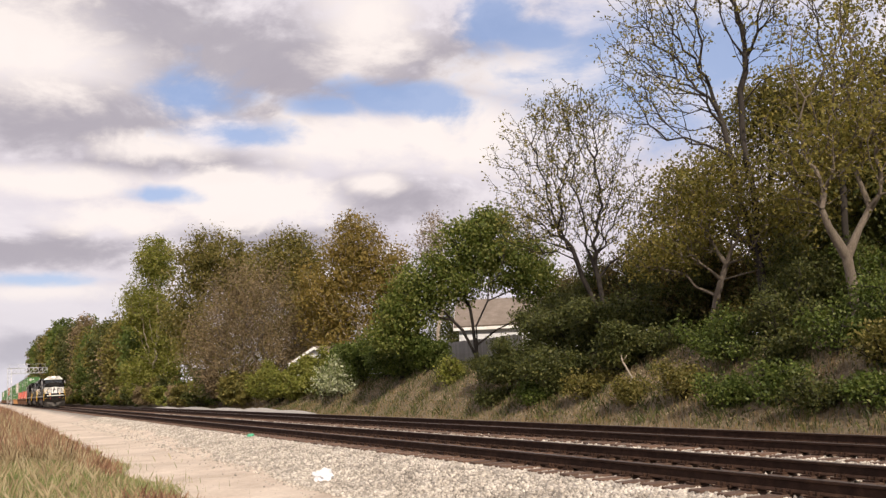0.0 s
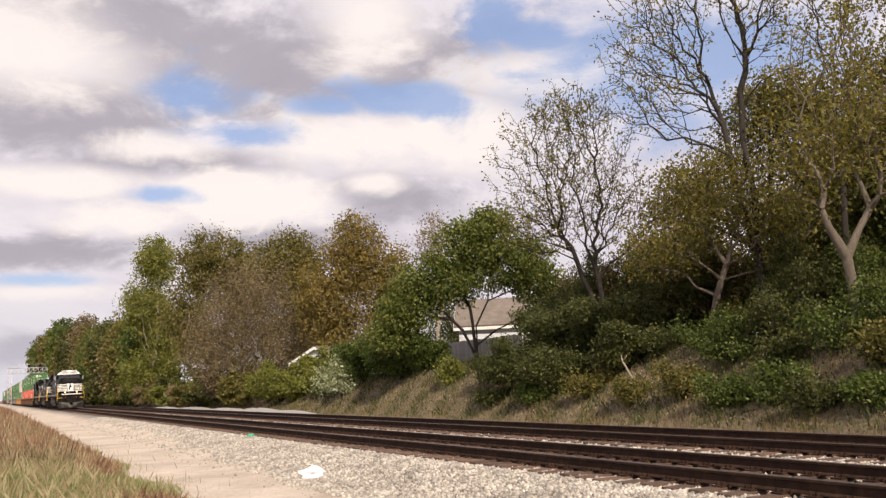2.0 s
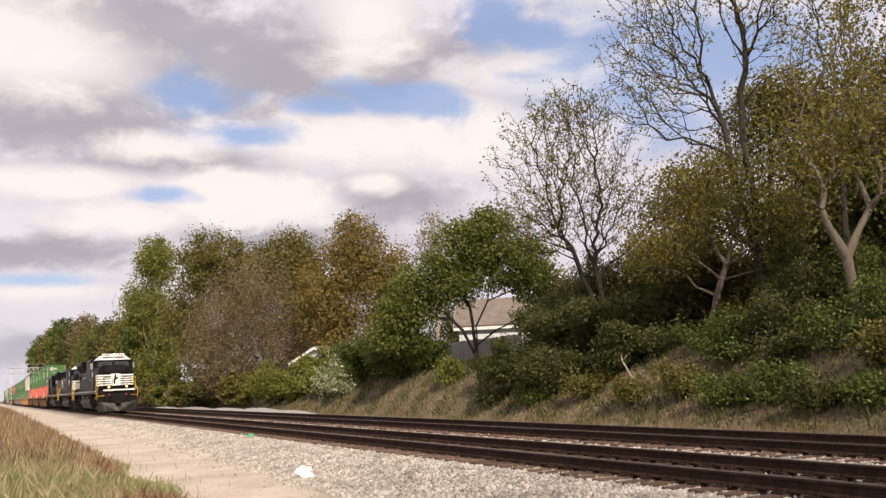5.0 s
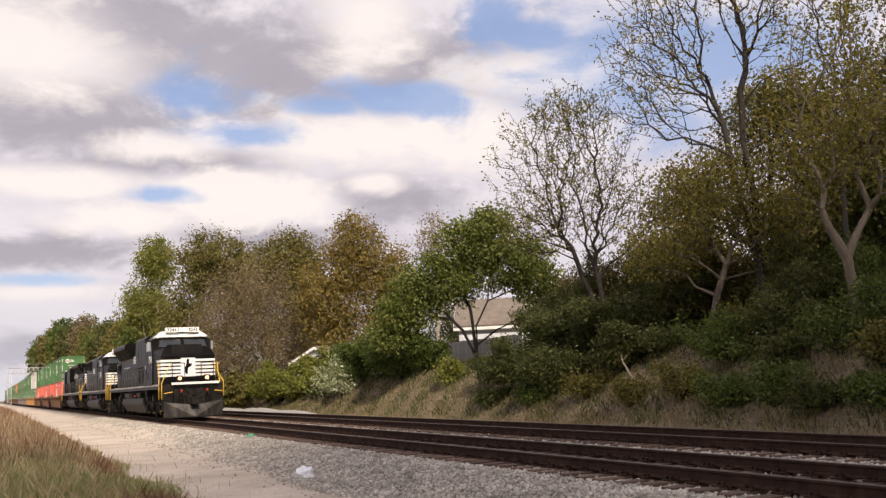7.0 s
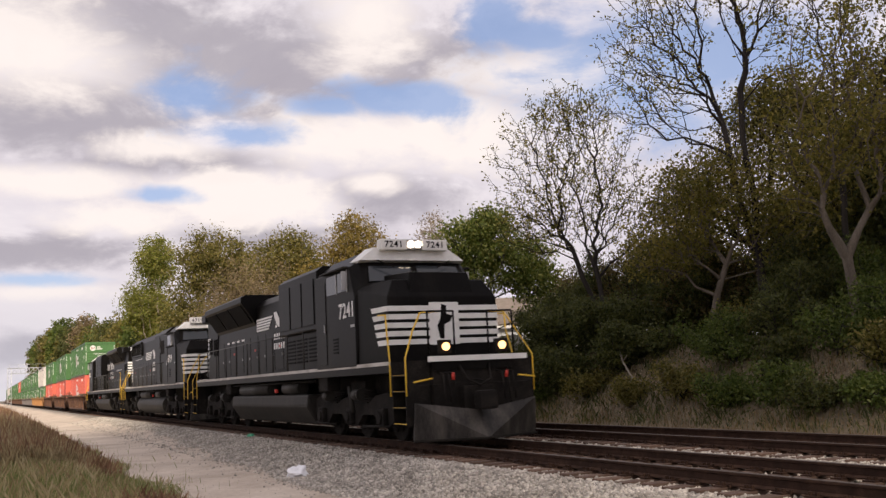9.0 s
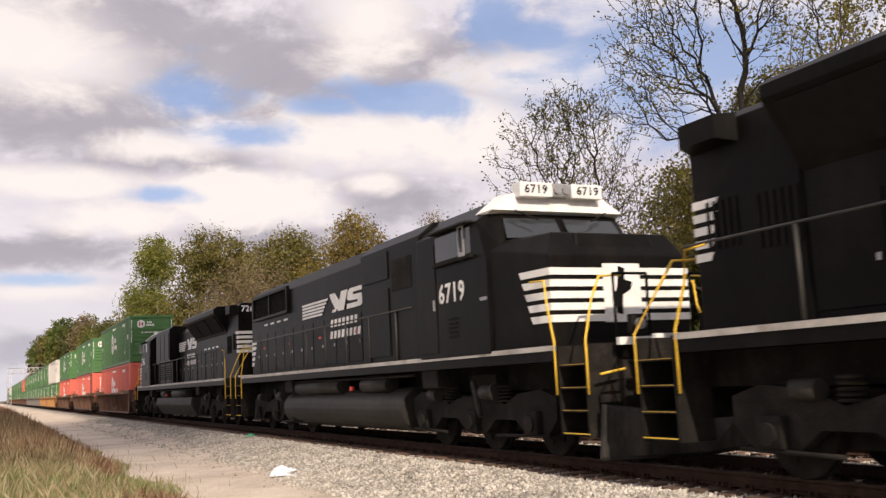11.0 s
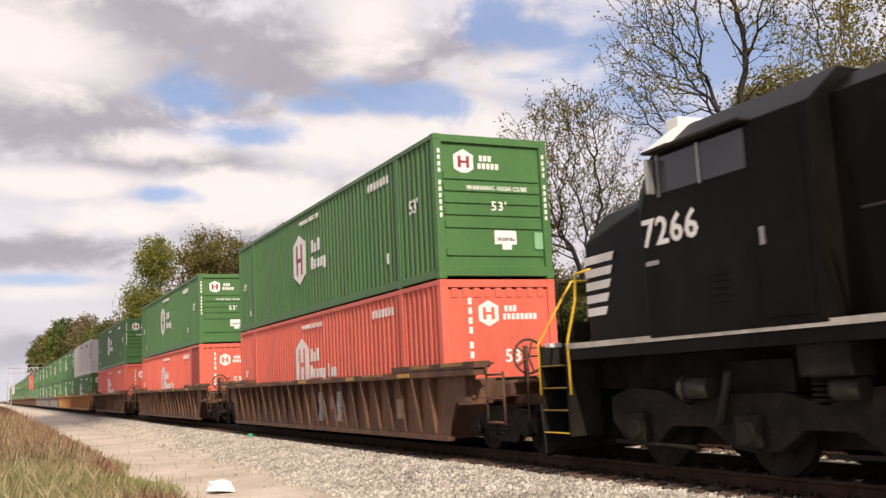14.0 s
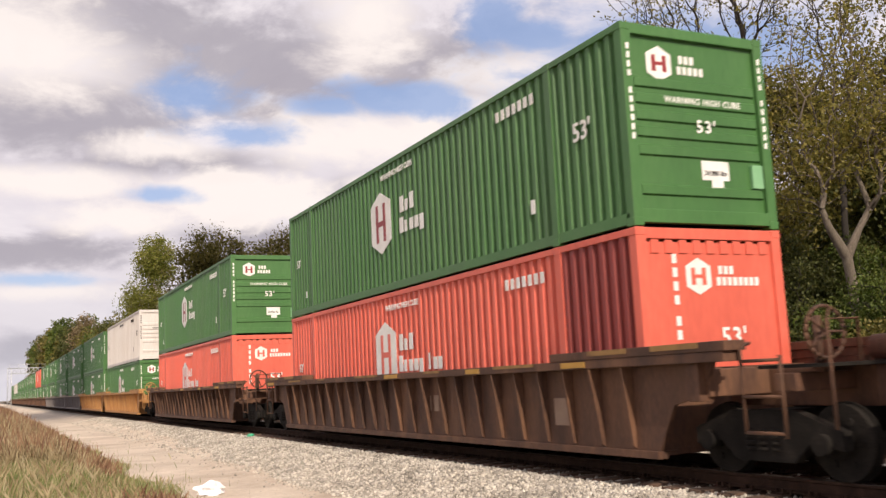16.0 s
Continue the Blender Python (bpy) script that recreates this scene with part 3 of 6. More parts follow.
def plant_trees():
    # places in a crown are given across the view from the line, away from it, and up
    tree("tree", at(-30.6, 22), [(-1.5, 0, 7.3, 3.2, 2.8, 3.3, 6), (-2.6, 0, 5.2, 2.2, 1.8, 1.6, 2), (0.9, 0, 5.6, 2.0, 1.8, 2.0, 2.5), (-1.1, 0, 9.6, 1.9, 1.8, 1.2, 2)], 1700, LEAF_THIN, BARK_DARK, 2, 0.15, 0.13, 0.11, (-0.20, 0), 0.30, 3, "half-bare autumn tree with thin dark branches on the bank", stems=2, splay=0.10)
    tree("tree", at(-22.4, 22.3), [(-3.2, 0, 9.2, 2.0, 2.0, 2.6, 4), (-2.4, 0, 12.5, 2.4, 2.2, 3.2, 4), (-0.6, 0, 14.8, 2.8, 2.2, 3.0, 4), (0.9, 0, 11.5, 2.4, 2.0, 3.2, 3)], 1500, LEAF_THIN, BARK_DARK, 2, 0.14, 0.18, 0.11, (-0.04, 0), 0.42, 11, "tall dark-stemmed tree, nearly bare, with sparse olive leaves", stems=3, splay=0.08)
    tree("tree", at(-20.6, 24), [(0.4, 0, 11.0, 2.6, 2.2, 2.8, 5), (2.6, 0, 9.0, 1.9, 1.8, 3.0, 3), (0, 0, 6.5, 2.8, 1.8, 2.0, 4), (3.2, 0, 13.0, 1.6, 1.6, 2.2, 2)], 560, LEAF_THIN, BARK_DARK, 7, 0.17, 0.26, 0.11, (-0.05, 0), 0.5, 6, "tall slender tree with sparse yellowing olive leaves", bare=0.1)
    tree("tree", at(-18.2, 21), [(-0.8, -0.2, 5.0, 1.4, 1.3, 2.0, 4), (1.2, -0.2, 5.6, 1.4, 1.3, 2.2, 4), (0.2, 0, 7.6, 1.8, 1.5, 1.5, 2)], 360, LEAF_THIN, BARK, 8, 0.15, 0.25, 0.15, (0.01, 0), 0.2, 7, "grey-barked tree with a forked trunk on the bank")
    tree("tree", at(-24.1, 21), [(0.6, -0.2, 4.6, 2.3, 1.6, 1.5, 4), (-1.1, 0, 3.3, 1.5, 1.4, 1.1, 2.5), (2.5, 0, 3.7, 1.5, 1.4, 1.5, 3), (0.5, 0, 5.7, 1.5, 1.3, 0.8, 1.5), (-0.4, -0.3, 4.9, 1.2, 1.2, 0.9, 1)], 620, LEAF_THIN, BARK, 10, 0.15, 0.24, 0.12, (0.30, 0), 0.50, 8, "leaning grey-trunked tree with thin olive leaves")
    for i, (x, y, hh, rr) in enumerate(((-38.4, 26.5, 4.6, 1.8), (-35.2, 25.0, 4.2, 1.7), (-32.4, 24.6, 4.4, 1.8), (-29.4, 24.2, 4.6, 1.9), (-26.6, 23.4, 4.0, 1.6))):
        tree("tree", at(x, y), [(0, 0, hh * 0.72, rr, rr, hh * 0.26, 4), (-0.7, 0, hh * 0.42, rr * 0.9, rr, hh * 0.26, 3), (0.9, 0, hh * 0.5, rr * 0.8, rr, hh * 0.3, 3)], 420, [LEAF_RUST, LEAF_DARK][i % 2], BARK_DARK, 11, 0.15, 0.24, 0.10, (0, 0), 0.2, 140 + i, ["small tree with rusty brown autumn leaves in the thicket", "small dark green tree in the thicket"][i % 2], stems=3)
    tree("tree", at(-26.6, 26), [(0.6, 0, 7.6, 2.6, 2.0, 2.0, 4), (1.6, 0, 9.0, 1.8, 1.8, 1.3, 3), (-2.0, 0, 5.2, 1.8, 1.8, 1.4, 3), (4.0, 0, 6.6, 2.6, 2.0, 2.2, 3)], 560, LEAF_OLIVE, BARK_DARK, 24, 0.17, 0.34, 0.20, (0.02, 0), 0.3, 9, "broad olive-leaved tree on the bank")
    tree("tree", at(-20.5, 26.5), [(0.4, 0, 7.4, 2.6, 2.0, 2.2, 4), (-1.4, 0, 4.8, 2.2, 1.8, 1.8, 3), (1.8, 0, 5.0, 2.2, 1.8, 1.8, 3)], 560, LEAF_OLIVE, BARK_DARK, 24, 0.16, 0.32, 0.18, (0, 0), 0.2, 10, "olive-leaved tree among taller ones on the bank")
    tree("tree", at(-43.0, 22.5), [(0.3, 0, 6.5, 2.2, 2.0, 1.6, 5), (2.6, 0, 5.1, 1.9, 2.0, 1.7, 4), (-2.3, 0, 4.5, 2.1, 2.0, 1.5, 4), (3.7, 0, 3.6, 1.4, 1.6, 1.4, 2.5), (-0.3, 0, 4.6, 2.0, 1.8, 1.3, 2), (-3.7, -0.4, 2.9, 1.5, 1.3, 1.2, 3), (-4.6, -0.4, 1.7, 1.0, 1.1, 0.8, 1.5), (1.2, 0, 7.6, 0.9, 1.0, 0.6, 1)], 800, LEAF_BRIGHT, BARK_DARK, 24, 0.22, 0.26, 0.085, (0.05, 0), 0.25, 12, "rounded bright green tree with drooping leaves before a house", stems=5, droop=0.4)
    tree("tree", at(-72.3, 27), [(0, 0, 11.2, 2.6, 2.6, 3.4, 4), (-2.2, 0, 8.0, 3.0, 3, 3.4, 4), (2.4, 0, 8.6, 2.6, 3, 3.4, 4), (0, 0, 4.5, 4.6, 3, 3.0, 3)], 820, LEAF_OCHRE, BARK_PALE, 22, 0.28, 0.45, 0.26, (0, 0), 0.2, 14, "large tree turning ochre and orange-brown in autumn")
    tree("tree", at(-86.0, 26), [(-0.6, 0, 12.2, 3.6, 3.2, 3.6, 4), (1.0, 0, 7.0, 4.4, 3.5, 4.0, 3)], 620, LEAF_OLIVE, BARK, 26, 0.30, 0.5, 0.28, (0, 0), 0.2, 15, "large olive tree with thinning autumn leaves")
    tree("tree", at(-66, 31), [(0.3, 0, 10.8, 1.6, 2.0, 2.6, 4)], 240, LEAF_BROWN, BARK_PALE, 5, 0.2, 0.3, 0.14, (0, 0), 0.3, 16, "bare grey-twigged tree behind the green one")
    tree("tree", at(-79.0, 20.0), [(0, 0, 7.6, 4.6, 2.6, 4.6, 5), (3.2, 0, 4.0, 3.4, 2.6, 3.6, 3), (-3.2, 0, 4.6, 3.0, 2.6, 4.0, 3)], 1700, LEAF_BROWN, BARK, 9, 0.19, 0.36, 0.14, (0, 0), 0.1, 17, "brown leafless thicket tree with dense fine twigs", stems=5)
    tree("tree", at(-101, 21.5), [(0, 0, 14.6, 4.2, 3.0, 3.8, 4), (-2.5, 0, 9, 3.4, 3.0, 4.2, 3), (3.2, 0, 12.2, 3.0, 3, 4.0, 3), (0, 0, 5, 4, 3, 4, 2)], 800, LEAF_OLIVE, BARK, 24, 0.34, 0.5, 0.3, (0, 0), 0.2, 18, "tall olive tree with autumn-tinted crown")
    tree("tree", at(-125, 19.0), [(0.4, 0, 18.3, 2.6, 2.6, 3.4, 4), (-1.0, 0, 12.5, 3.4, 2.8, 3.4, 4), (1.0, 0, 8.5, 3.6, 3, 4.4, 3), (-0.5, 0, 4.0, 3.6, 3, 3.4, 3)], 900, LEAF_YELLOW, BARK_PALE, 22, 0.34, 0.5, 0.3, (0, 0), 0.15, 19, "tall yellow-green tree beside the line")
    rng = random.Random(5)
    kinds = [(LEAF_GREEN, "green"), (LEAF_OLIVE, "olive"), (LEAF_DARK, "dark green"), (LEAF_BROWN, "brownish"), (LEAF_OLIVE, "olive"), (LEAF_GREEN, "green")]
    x = -136.0
    i = 0
    while x > -440:
        h = (11.6 + 2.4 * rng.random()) if x > -175 else (13.0 + 2.5 * rng.random() if x > -215 else (17.0 + 3.5 * rng.random() if x > -270 else 21.0 + 4.0 * rng.random()))
        y = (19.6 if x > -250 else 17.6) + 1.2 * rng.random()
        mt, word = kinds[(i * 5 + i // 3) % 6]
        r = 3.4 + rng.random() * 0.8
        tree("tree", at(x, y), [(0, 0, h * 0.66, r, 3.4, h * 0.34, 5), (rng.uniform(-0.8, 0.8), 0, h * 0.34, r, 3.4, h * 0.32, 4)], 420 if x > -250 else 300, mt, BARK, 22, 0.45 if x > -250 else 0.7, 0.6, 0.26, (0, 0), 0.15, 30 + i, word + " tree in the wood along the line", group="trees along the line")
        if x < -215:
            tree("tree", at(x - 4, y + 8), [(0, 0, h * 0.62, r * 1.5, 3.4, h * 0.36, 5), (0, 0, h * 0.3, r * 1.4, 3.4, h * 0.3, 4)], 260, kinds[i % 6][0], BARK, 22, 0.7, 0.7, 0.26, (0, 0), 0.15, 430 + i, kinds[i % 6][1] + " tree in the wood along the line", group="trees along the line")
        x -= 7.0 if x > -215 else 11
        i += 1
    for i, (x, y, h, r) in enumerate([(-29, 32, 7.5, 3.0), (-36, 31, 6.0, 2.8), (-22, 30, 8.0, 3.0), (-16, 28, 7.5, 3.0), (-33, 36, 7.0, 3.0), (-44, 37, 6.5, 2.8), (-25, 38, 10, 4), (-17, 35, 10, 4), (-10, 30, 10, 4), (-60, 40, 7, 3.0), (-75, 38, 8, 4), (-92, 30, 11, 4.0), (-5, 27, 10, 4), (-108, 28, 13, 4.5), (-20, 26.5, 6.0, 2.4)]):
        tree("tree", at(x, y), [(0, 0, h * 0.62, r, r, h * 0.36, 5), (0, 0, h * 0.3, r, r, h * 0.26, 4)], 420, [LEAF_DARK, LEAF_OLIVE, LEAF_DARK, LEAF_GREEN][i % 4], BARK_DARK, 26, 0.24, 0.42, 0.2, (0, 0), 0.12, 80 + i, "leafy tree in the dim wood behind the bank", group="trees behind the bank")


def plant_bushes():
    def bush(x, y, h, r, mt, word, seed, leaves=26, leaf=0.13, tips=170, bark=BARK_DARK):
        q = random.Random(seed)
        lobes = [(0, 0, h * 0.42, r * 0.8, r * 0.7, h * 0.36, 3)]
        for k in range(6):
            a = q.uniform(0, 2 * math.pi)
            d = r * q.uniform(0.35, 0.85)
            hh = h * q.uniform(0.3, 0.85)
            lobes.append((d * math.cos(a), d * math.sin(a) * 0.8, hh, r * q.uniform(0.18, 0.4), r * q.uniform(0.18, 0.4), h * q.uniform(0.12, 0.3), 0.8))
        tree("bush", at(x, y), lobes, tips, mt, bark, leaves, leaf, 0.17, 0.05, (0, 0), 0.12, seed, word + " bush on the bank", category="bush", stems=4, group="bushes on the bank")

    rng = random.Random(21)
    # dense dark cover behind the foot of the bank
    for i, (x, y, h, r) in enumerate([(-33.5, 21, 2.9, 1.9), (-31, 20.3, 2.6, 1.8), (-28.3, 20.6, 2.6, 1.7), (-27, 22.5, 3.2, 1.8), (-34, 24, 4.2, 2.2), (-30, 25, 4.6, 2.4), (-25.5, 24, 3.4, 2.0), (-21, 23.5, 3.2, 2.0), (-17, 23.5, 3.0, 2.0), (-13.5, 22, 3.0, 2.0), (-29.5, 19.0, 1.9, 1.5), (-32.4, 19.1, 2.1, 1.5), (-35.0, 19.3, 1.2, 1.2), (-26.8, 19.6, 1.7, 1.3)]):
        bush(x, y, h, r, LEAF_DARK, "dark green", 200 + i, 22, 0.14, 240)
    for i, (x, y, h, r) in enumerate([(-21.6, 19.8, 1.5, 1.2), (-19.6, 19.4, 1.1, 1.0), (-17.6, 19.8, 1.4, 1.2), (-16.0, 19.4, 1.2, 1.0), (-14.4, 19.6, 1.6, 1.2), (-20.6, 21, 2.3, 1.3), (-18.9, 22.5, 2.6, 1.2), (-22.4, 18.5, 1.0, 0.9), (-18.6, 18.4, 1.0, 0.9), (-16.9, 18.2, 0.9, 0.8), (-20.3, 18.3, 0.8, 0.8), (-24.6, 18.4, 0.8, 0.7), (-13, 18.6, 1.2, 1.0), (-25.6, 20.2, 1.3, 1.2), (-23.4, 20.4, 1.2, 1.1), (-27.5, 18.7, 0.9, 0.9), (-30.5, 18.3, 0.8, 0.9), (-20.0, 20.4, 1.6, 1.2), (-16.5, 20.6, 1.7, 1.3), (-22.6, 21.4, 1.4, 1.2), (-15.2, 18.3, 0.8, 0.8), (-33.6, 18.2, 0.7, 0.8)]):
        bush(x, y, h, r, [LEAF_GREEN, LEAF_DARK, LEAF_GREEN, LEAF_OLIVE][i % 4], ["green leafy", "dark leafy", "green leafy", "olive"][i % 4], 230 + i, 15, 0.12, 130)
    for i, (x, y, h, r) in enumerate([(-47, 20, 2.6, 1.7), (-50, 20.3, 2.8, 1.7), (-53, 20, 2.7, 1.7), (-44.5, 20.4, 2.0, 1.4), (-56.5, 20.4, 3.0, 1.8)]):
        bush(x, y, h, r, LEAF_GREEN, "dense green", 250 + i, 30, 0.17, 220)
    for i, (x, y, h, r) in enumerate([(-59.5, 19.6, 1.6, 1.4), (-63.5, 19.2, 2.2, 1.8), (-67, 19.0, 2.8, 2.0), (-71, 19.2, 2.6, 2.0)]):
        bush(x, y, h, r, LEAF_YELLOW, "yellow-green", 260 + i, 26, 0.20, 200)
    bush(-53.6, 19.0, 2.7, 1.3, LEAF_PALE, "pale-flowered", 270, 13, 0.2, 170)
    bush(-57.0, 18.9, 2.3, 1.2, LEAF_PALE, "pale-flowered", 272, 10, 0.2, 110)
    bush(-64.6, 20.8, 3.0, 1.6, LEAF_YELLOW, "yellow-green", 273, 20, 0.2, 170)
    bush(-39.8, 19.4, 1.2, 0.8, LEAF_YELLOW, "small yellow", 271, 16, 0.16, 80)
    x = -76.0
    i = 0
    while x > -330:
        bush(x, 18.2 + rng.random(), 2.5 + 1.6 * rng.random(), 2.6, [LEAF_OLIVE, LEAF_BROWN, LEAF_GREEN, LEAF_YELLOW, LEAF_DARK][i % 5], ["olive", "brown", "green", "yellow-green", "dark green"][i % 5], 300 + i, 22, 0.34, 150, BARK)
        x -= 4.2 if x > -160 else 7.5
        i += 1


LEAF_PALE = leaf_material("pale_blossom_leaves", [(0.10, 0.15, 0.04), (0.28, 0.32, 0.14), (0.50, 0.52, 0.36), (0.62, 0.63, 0.52)])
plant_trees()
plant_bushes()


SEEDS = leaf_material("seed_heads", [(0.14, 0.07, 0.045), (0.22, 0.12, 0.075), (0.30, 0.18, 0.11), (0.40, 0.27, 0.17)], 0.2)


def blades(name, count, place, height, width, mat, seed, label, category, bend=0.5):
    """Grass or weeds as many thin bent blades. place(rng, n) gives x, y and a share of the height."""
    rng = np.random.default_rng(seed)
    x, y, hs = place(rng, count)
    z = ground_height(x, y) - 0.02
    h = height * (0.45 + 0.75 * rng.random(count)) * hs
    a = rng.random(count) * 2 * np.pi
    dx, dy = np.cos(a), np.sin(a)
    w = width * (0.6 + 0.8 * rng.random(count))
    b = bend * h * (0.1 + rng.random(count) ** 1.5)
    s = rng.random(count) * 2 * np.pi
    bx, by = np.cos(s) * b, np.sin(s) * b
    v = np.stack([np.stack([x - dx * w, y - dy * w, z], -1), np.stack([x + dx * w, y + dy * w, z], -1),
                  np.stack([x + bx * 0.4 + dx * w * 0.8, y + by * 0.4 + dy * w * 0.8, z + h * 0.6], -1), np.stack([x + bx, y + by, z + h], -1)], 1)
    tagged(arrays(name, v.reshape(-1, 3), np.arange(4 * count).reshape(-1, 4), mat), label, category, kind="stuff")


def verge_near(rng, n):
    x = -9 - 75 * rng.random(n) ** 1.7
    y = -3.0 + 6.1 * rng.random(n) ** 0.75 + 0.25 * np.sin(x * 0.9)
    return x, y, 0.45 + 0.55 * smooth(3.0, 1.2, y)


def verge_tall(rng, n):
    x = -24 - 90 * rng.random(n) ** 1.4
    y = -1.5 + 4.1 * rng.random(n) + 0.2 * np.sin(x * 0.9)
    return x, y, 0.5 + 0.5 * smooth(3.2, 1.4, y)


def bank_place(rng, n):
    x = -8 - 100 * rng.random(n) ** 1.5
    y = 16.0 + 4.2 * rng.random(n) ** 1.3
    return x, y, 0.4 + 0.6 * smooth(16, 17.6, y) * (0.5 + 0.5 * np.sin(x * 0.8) ** 2)


def bank_green(rng, n):
    x = -8 - 60 * rng.random(n) ** 1.3
    y = 17.3 + 5.0 * rng.random(n)
    return x, y, 0.4 + 0.6 * np.sin(x * 1.1 + y) ** 2


BANK_GREEN = leaf_material("undergrowth", [(0.03, 0.04, 0.012), (0.06, 0.075, 0.02), (0.10, 0.11, 0.035), (0.15, 0.14, 0.05)], 0.25)


def bank_litter(rng, n):
    x = -8 - 60 * rng.random(n) ** 1.4
    return x, 16.2 + 4.5 * rng.random(n), 0.3 + 0 * x


def verge_edge(rng, n):
    x = -9 - 80 * rng.random(n) ** 1.5
    y = 2.3 + rng.exponential(0.28, n) + 0.25 * np.sin(x * 0.9)
    clump = np.sin(x * 3.1) * np.sin(x * 1.3 + y * 2.0)
    return x, np.minimum(y, 4.6), np.where(clump > -0.1, 0.9, 0.25)


def weed_edge(rng, n):
    c = -13 - 60 * np.random.default_rng(5).random(26) ** 1.3
    k = rng.integers(0, len(c), n)
    x = c[k] + rng.normal(size=n) * 0.45
    return x, 2.45 + rng.normal(size=n) * 0.22 + 0.2 * np.sin(x * 0.9), 0.5 + 0.5 * rng.random(n)


blades("verge_tufts", 14000, verge_edge, 0.22, 0.004, GRASS_GREEN, 7, "ragged dry tufts at the road's edge", "grass")
blades("edge_weeds", 5000, weed_edge, 0.40, 0.010, SEEDS, 17, "reddish-brown weeds along the edge of the grass", "weeds", bend=0.5)
blades("straw_stems", 16000, verge_near, 0.36, 0.0016, GRASS_DRY, 8, "thin straw-coloured stems in the grass", "grass", bend=0.7)
blades("seed_heads", 9000, verge_tall, 0.62, 0.009, SEEDS, 9, "reddish-brown seed heads of tall weeds", "weeds", bend=0.3)
blades("grass", 190000, verge_near, 0.19, 0.003, GRASS_GREEN, 1, "green and straw-coloured grass beside the dirt road", "grass", bend=0.6)
blades("dry_grass", 90000, verge_tall, 0.40, 0.0032, GRASS_DRY, 2, "tall dry golden weeds beside the dirt road", "grass")
blades("bank_weeds", 42000, bank_place, 0.26, 0.007, WEED, 3, "brown and green weeds at the foot of the bank", "weeds")
blades("bank_greens", 30000, bank_green, 0.30, 0.014, BANK_GREEN, 6, "low green undergrowth on the bank", "undergrowth", bend=0.9)
blades("leaf_litter", 46000, bank_litter, 0.10, 0.05, LITTER, 4, "fallen leaves scattered over the bank", "leaf litter", bend=1.4)

# ---- the train
START, SPEED, SLOW = 9.0, 15.005, -0.026


def along(s, t):
    """Where on the line a point of the train is at t, that is at s when the clip is nine seconds old."""
    return s + SPEED * (t - START) + SLOW * (t - START) ** 2


MOVING = []          # thing, its place along the train, its height, its turn
TURNING = []         # wheelset, its place on its thing, its radius, which way it rolls


def hull(bm, points, mat=0, bevel=0.0):
    """A convex solid round points."""
    vs = [bm.verts.new(p) for p in points]
    r = bmesh.ops.convex_hull(bm, input=vs)
    bmesh.ops.delete(bm, geom=[v for v in r["geom_interior"] if isinstance(v, bmesh.types.BMVert)], context="VERTS")
    fs = list({f for v in vs if v.is_valid for f in v.link_faces})
    bmesh.ops.recalc_face_normals(bm, faces=fs)
    for f in fs:
        f.material_index = mat
    if bevel:
        es = [e for e in {e for f in fs for e in f.edges} if len(e.link_faces) == 2 and e.calc_face_angle(0) > 0.2]
        bmesh.ops.bevel(bm, geom=es, offset=bevel, segments=2, affect="EDGES", profile=0.6)


def solid(name, parent, mat, *boxes, bevel=0.0, label=""):
    bm = bmesh.new()
    for b in boxes:
        box(bm, *b, bevel)
    return part(name, bm, mat, parent, label)


def rods(name, parent, mat, r, *lines, sides=6, label=""):
    bm = bmesh.new()
    for l in lines:
        rod(bm, l, r, sides)
    return part(name, bm, mat, parent, label)


def lettering(name, body, size, parent, at, mat, facing="side", spacing=1.0):
    """Raised paint letters: facing 'side' reads from -y, 'far' from +y, 'front' from +x, 'back' from -x."""
    me = text_mesh(body, size, 0.003, spacing)
    me.materials.append(mat)
    turn = {"side": (90, 0, 0), "far": (90, 0, 180), "front": (90, 0, 90), "back": (90, 0, -90)}[facing]
    return piece(name, me, parent, at, [radians(a) for a in turn])


def wheelset_mesh(r):
    bm = bmesh.new()
    for s in (-1, 1):
        disc(bm, (0, s * 0.75, 0), (0, 1, 0), r, 0.11, 28)
        disc(bm, (0, s * 0.69, 0), (0, 1, 0), r + 0.025, 0.03, 28)
        disc(bm, (0, s * 0.82, 0), (0, 1, 0), r * 0.4, 0.08, 12)
        for k in range(6):
            a = k * math.pi / 3
            disc(bm, (r * 0.62 * math.cos(a), s * 0.81, r * 0.62 * math.sin(a)), (0, 1, 0), r * 0.11, 0.03, 8)
    rod(bm, [(0, -0.95, 0), (0, 0.95, 0)], 0.09, 10)
    me = bpy.data.meshes.new("wheelset")
    bm.to_mesh(me)
    bm.free()
    me.materials.append(UNDER)
    return me


WHEEL_LOCO, WHEEL_CAR = wheelset_mesh(0.53), wheelset_mesh(0.42)


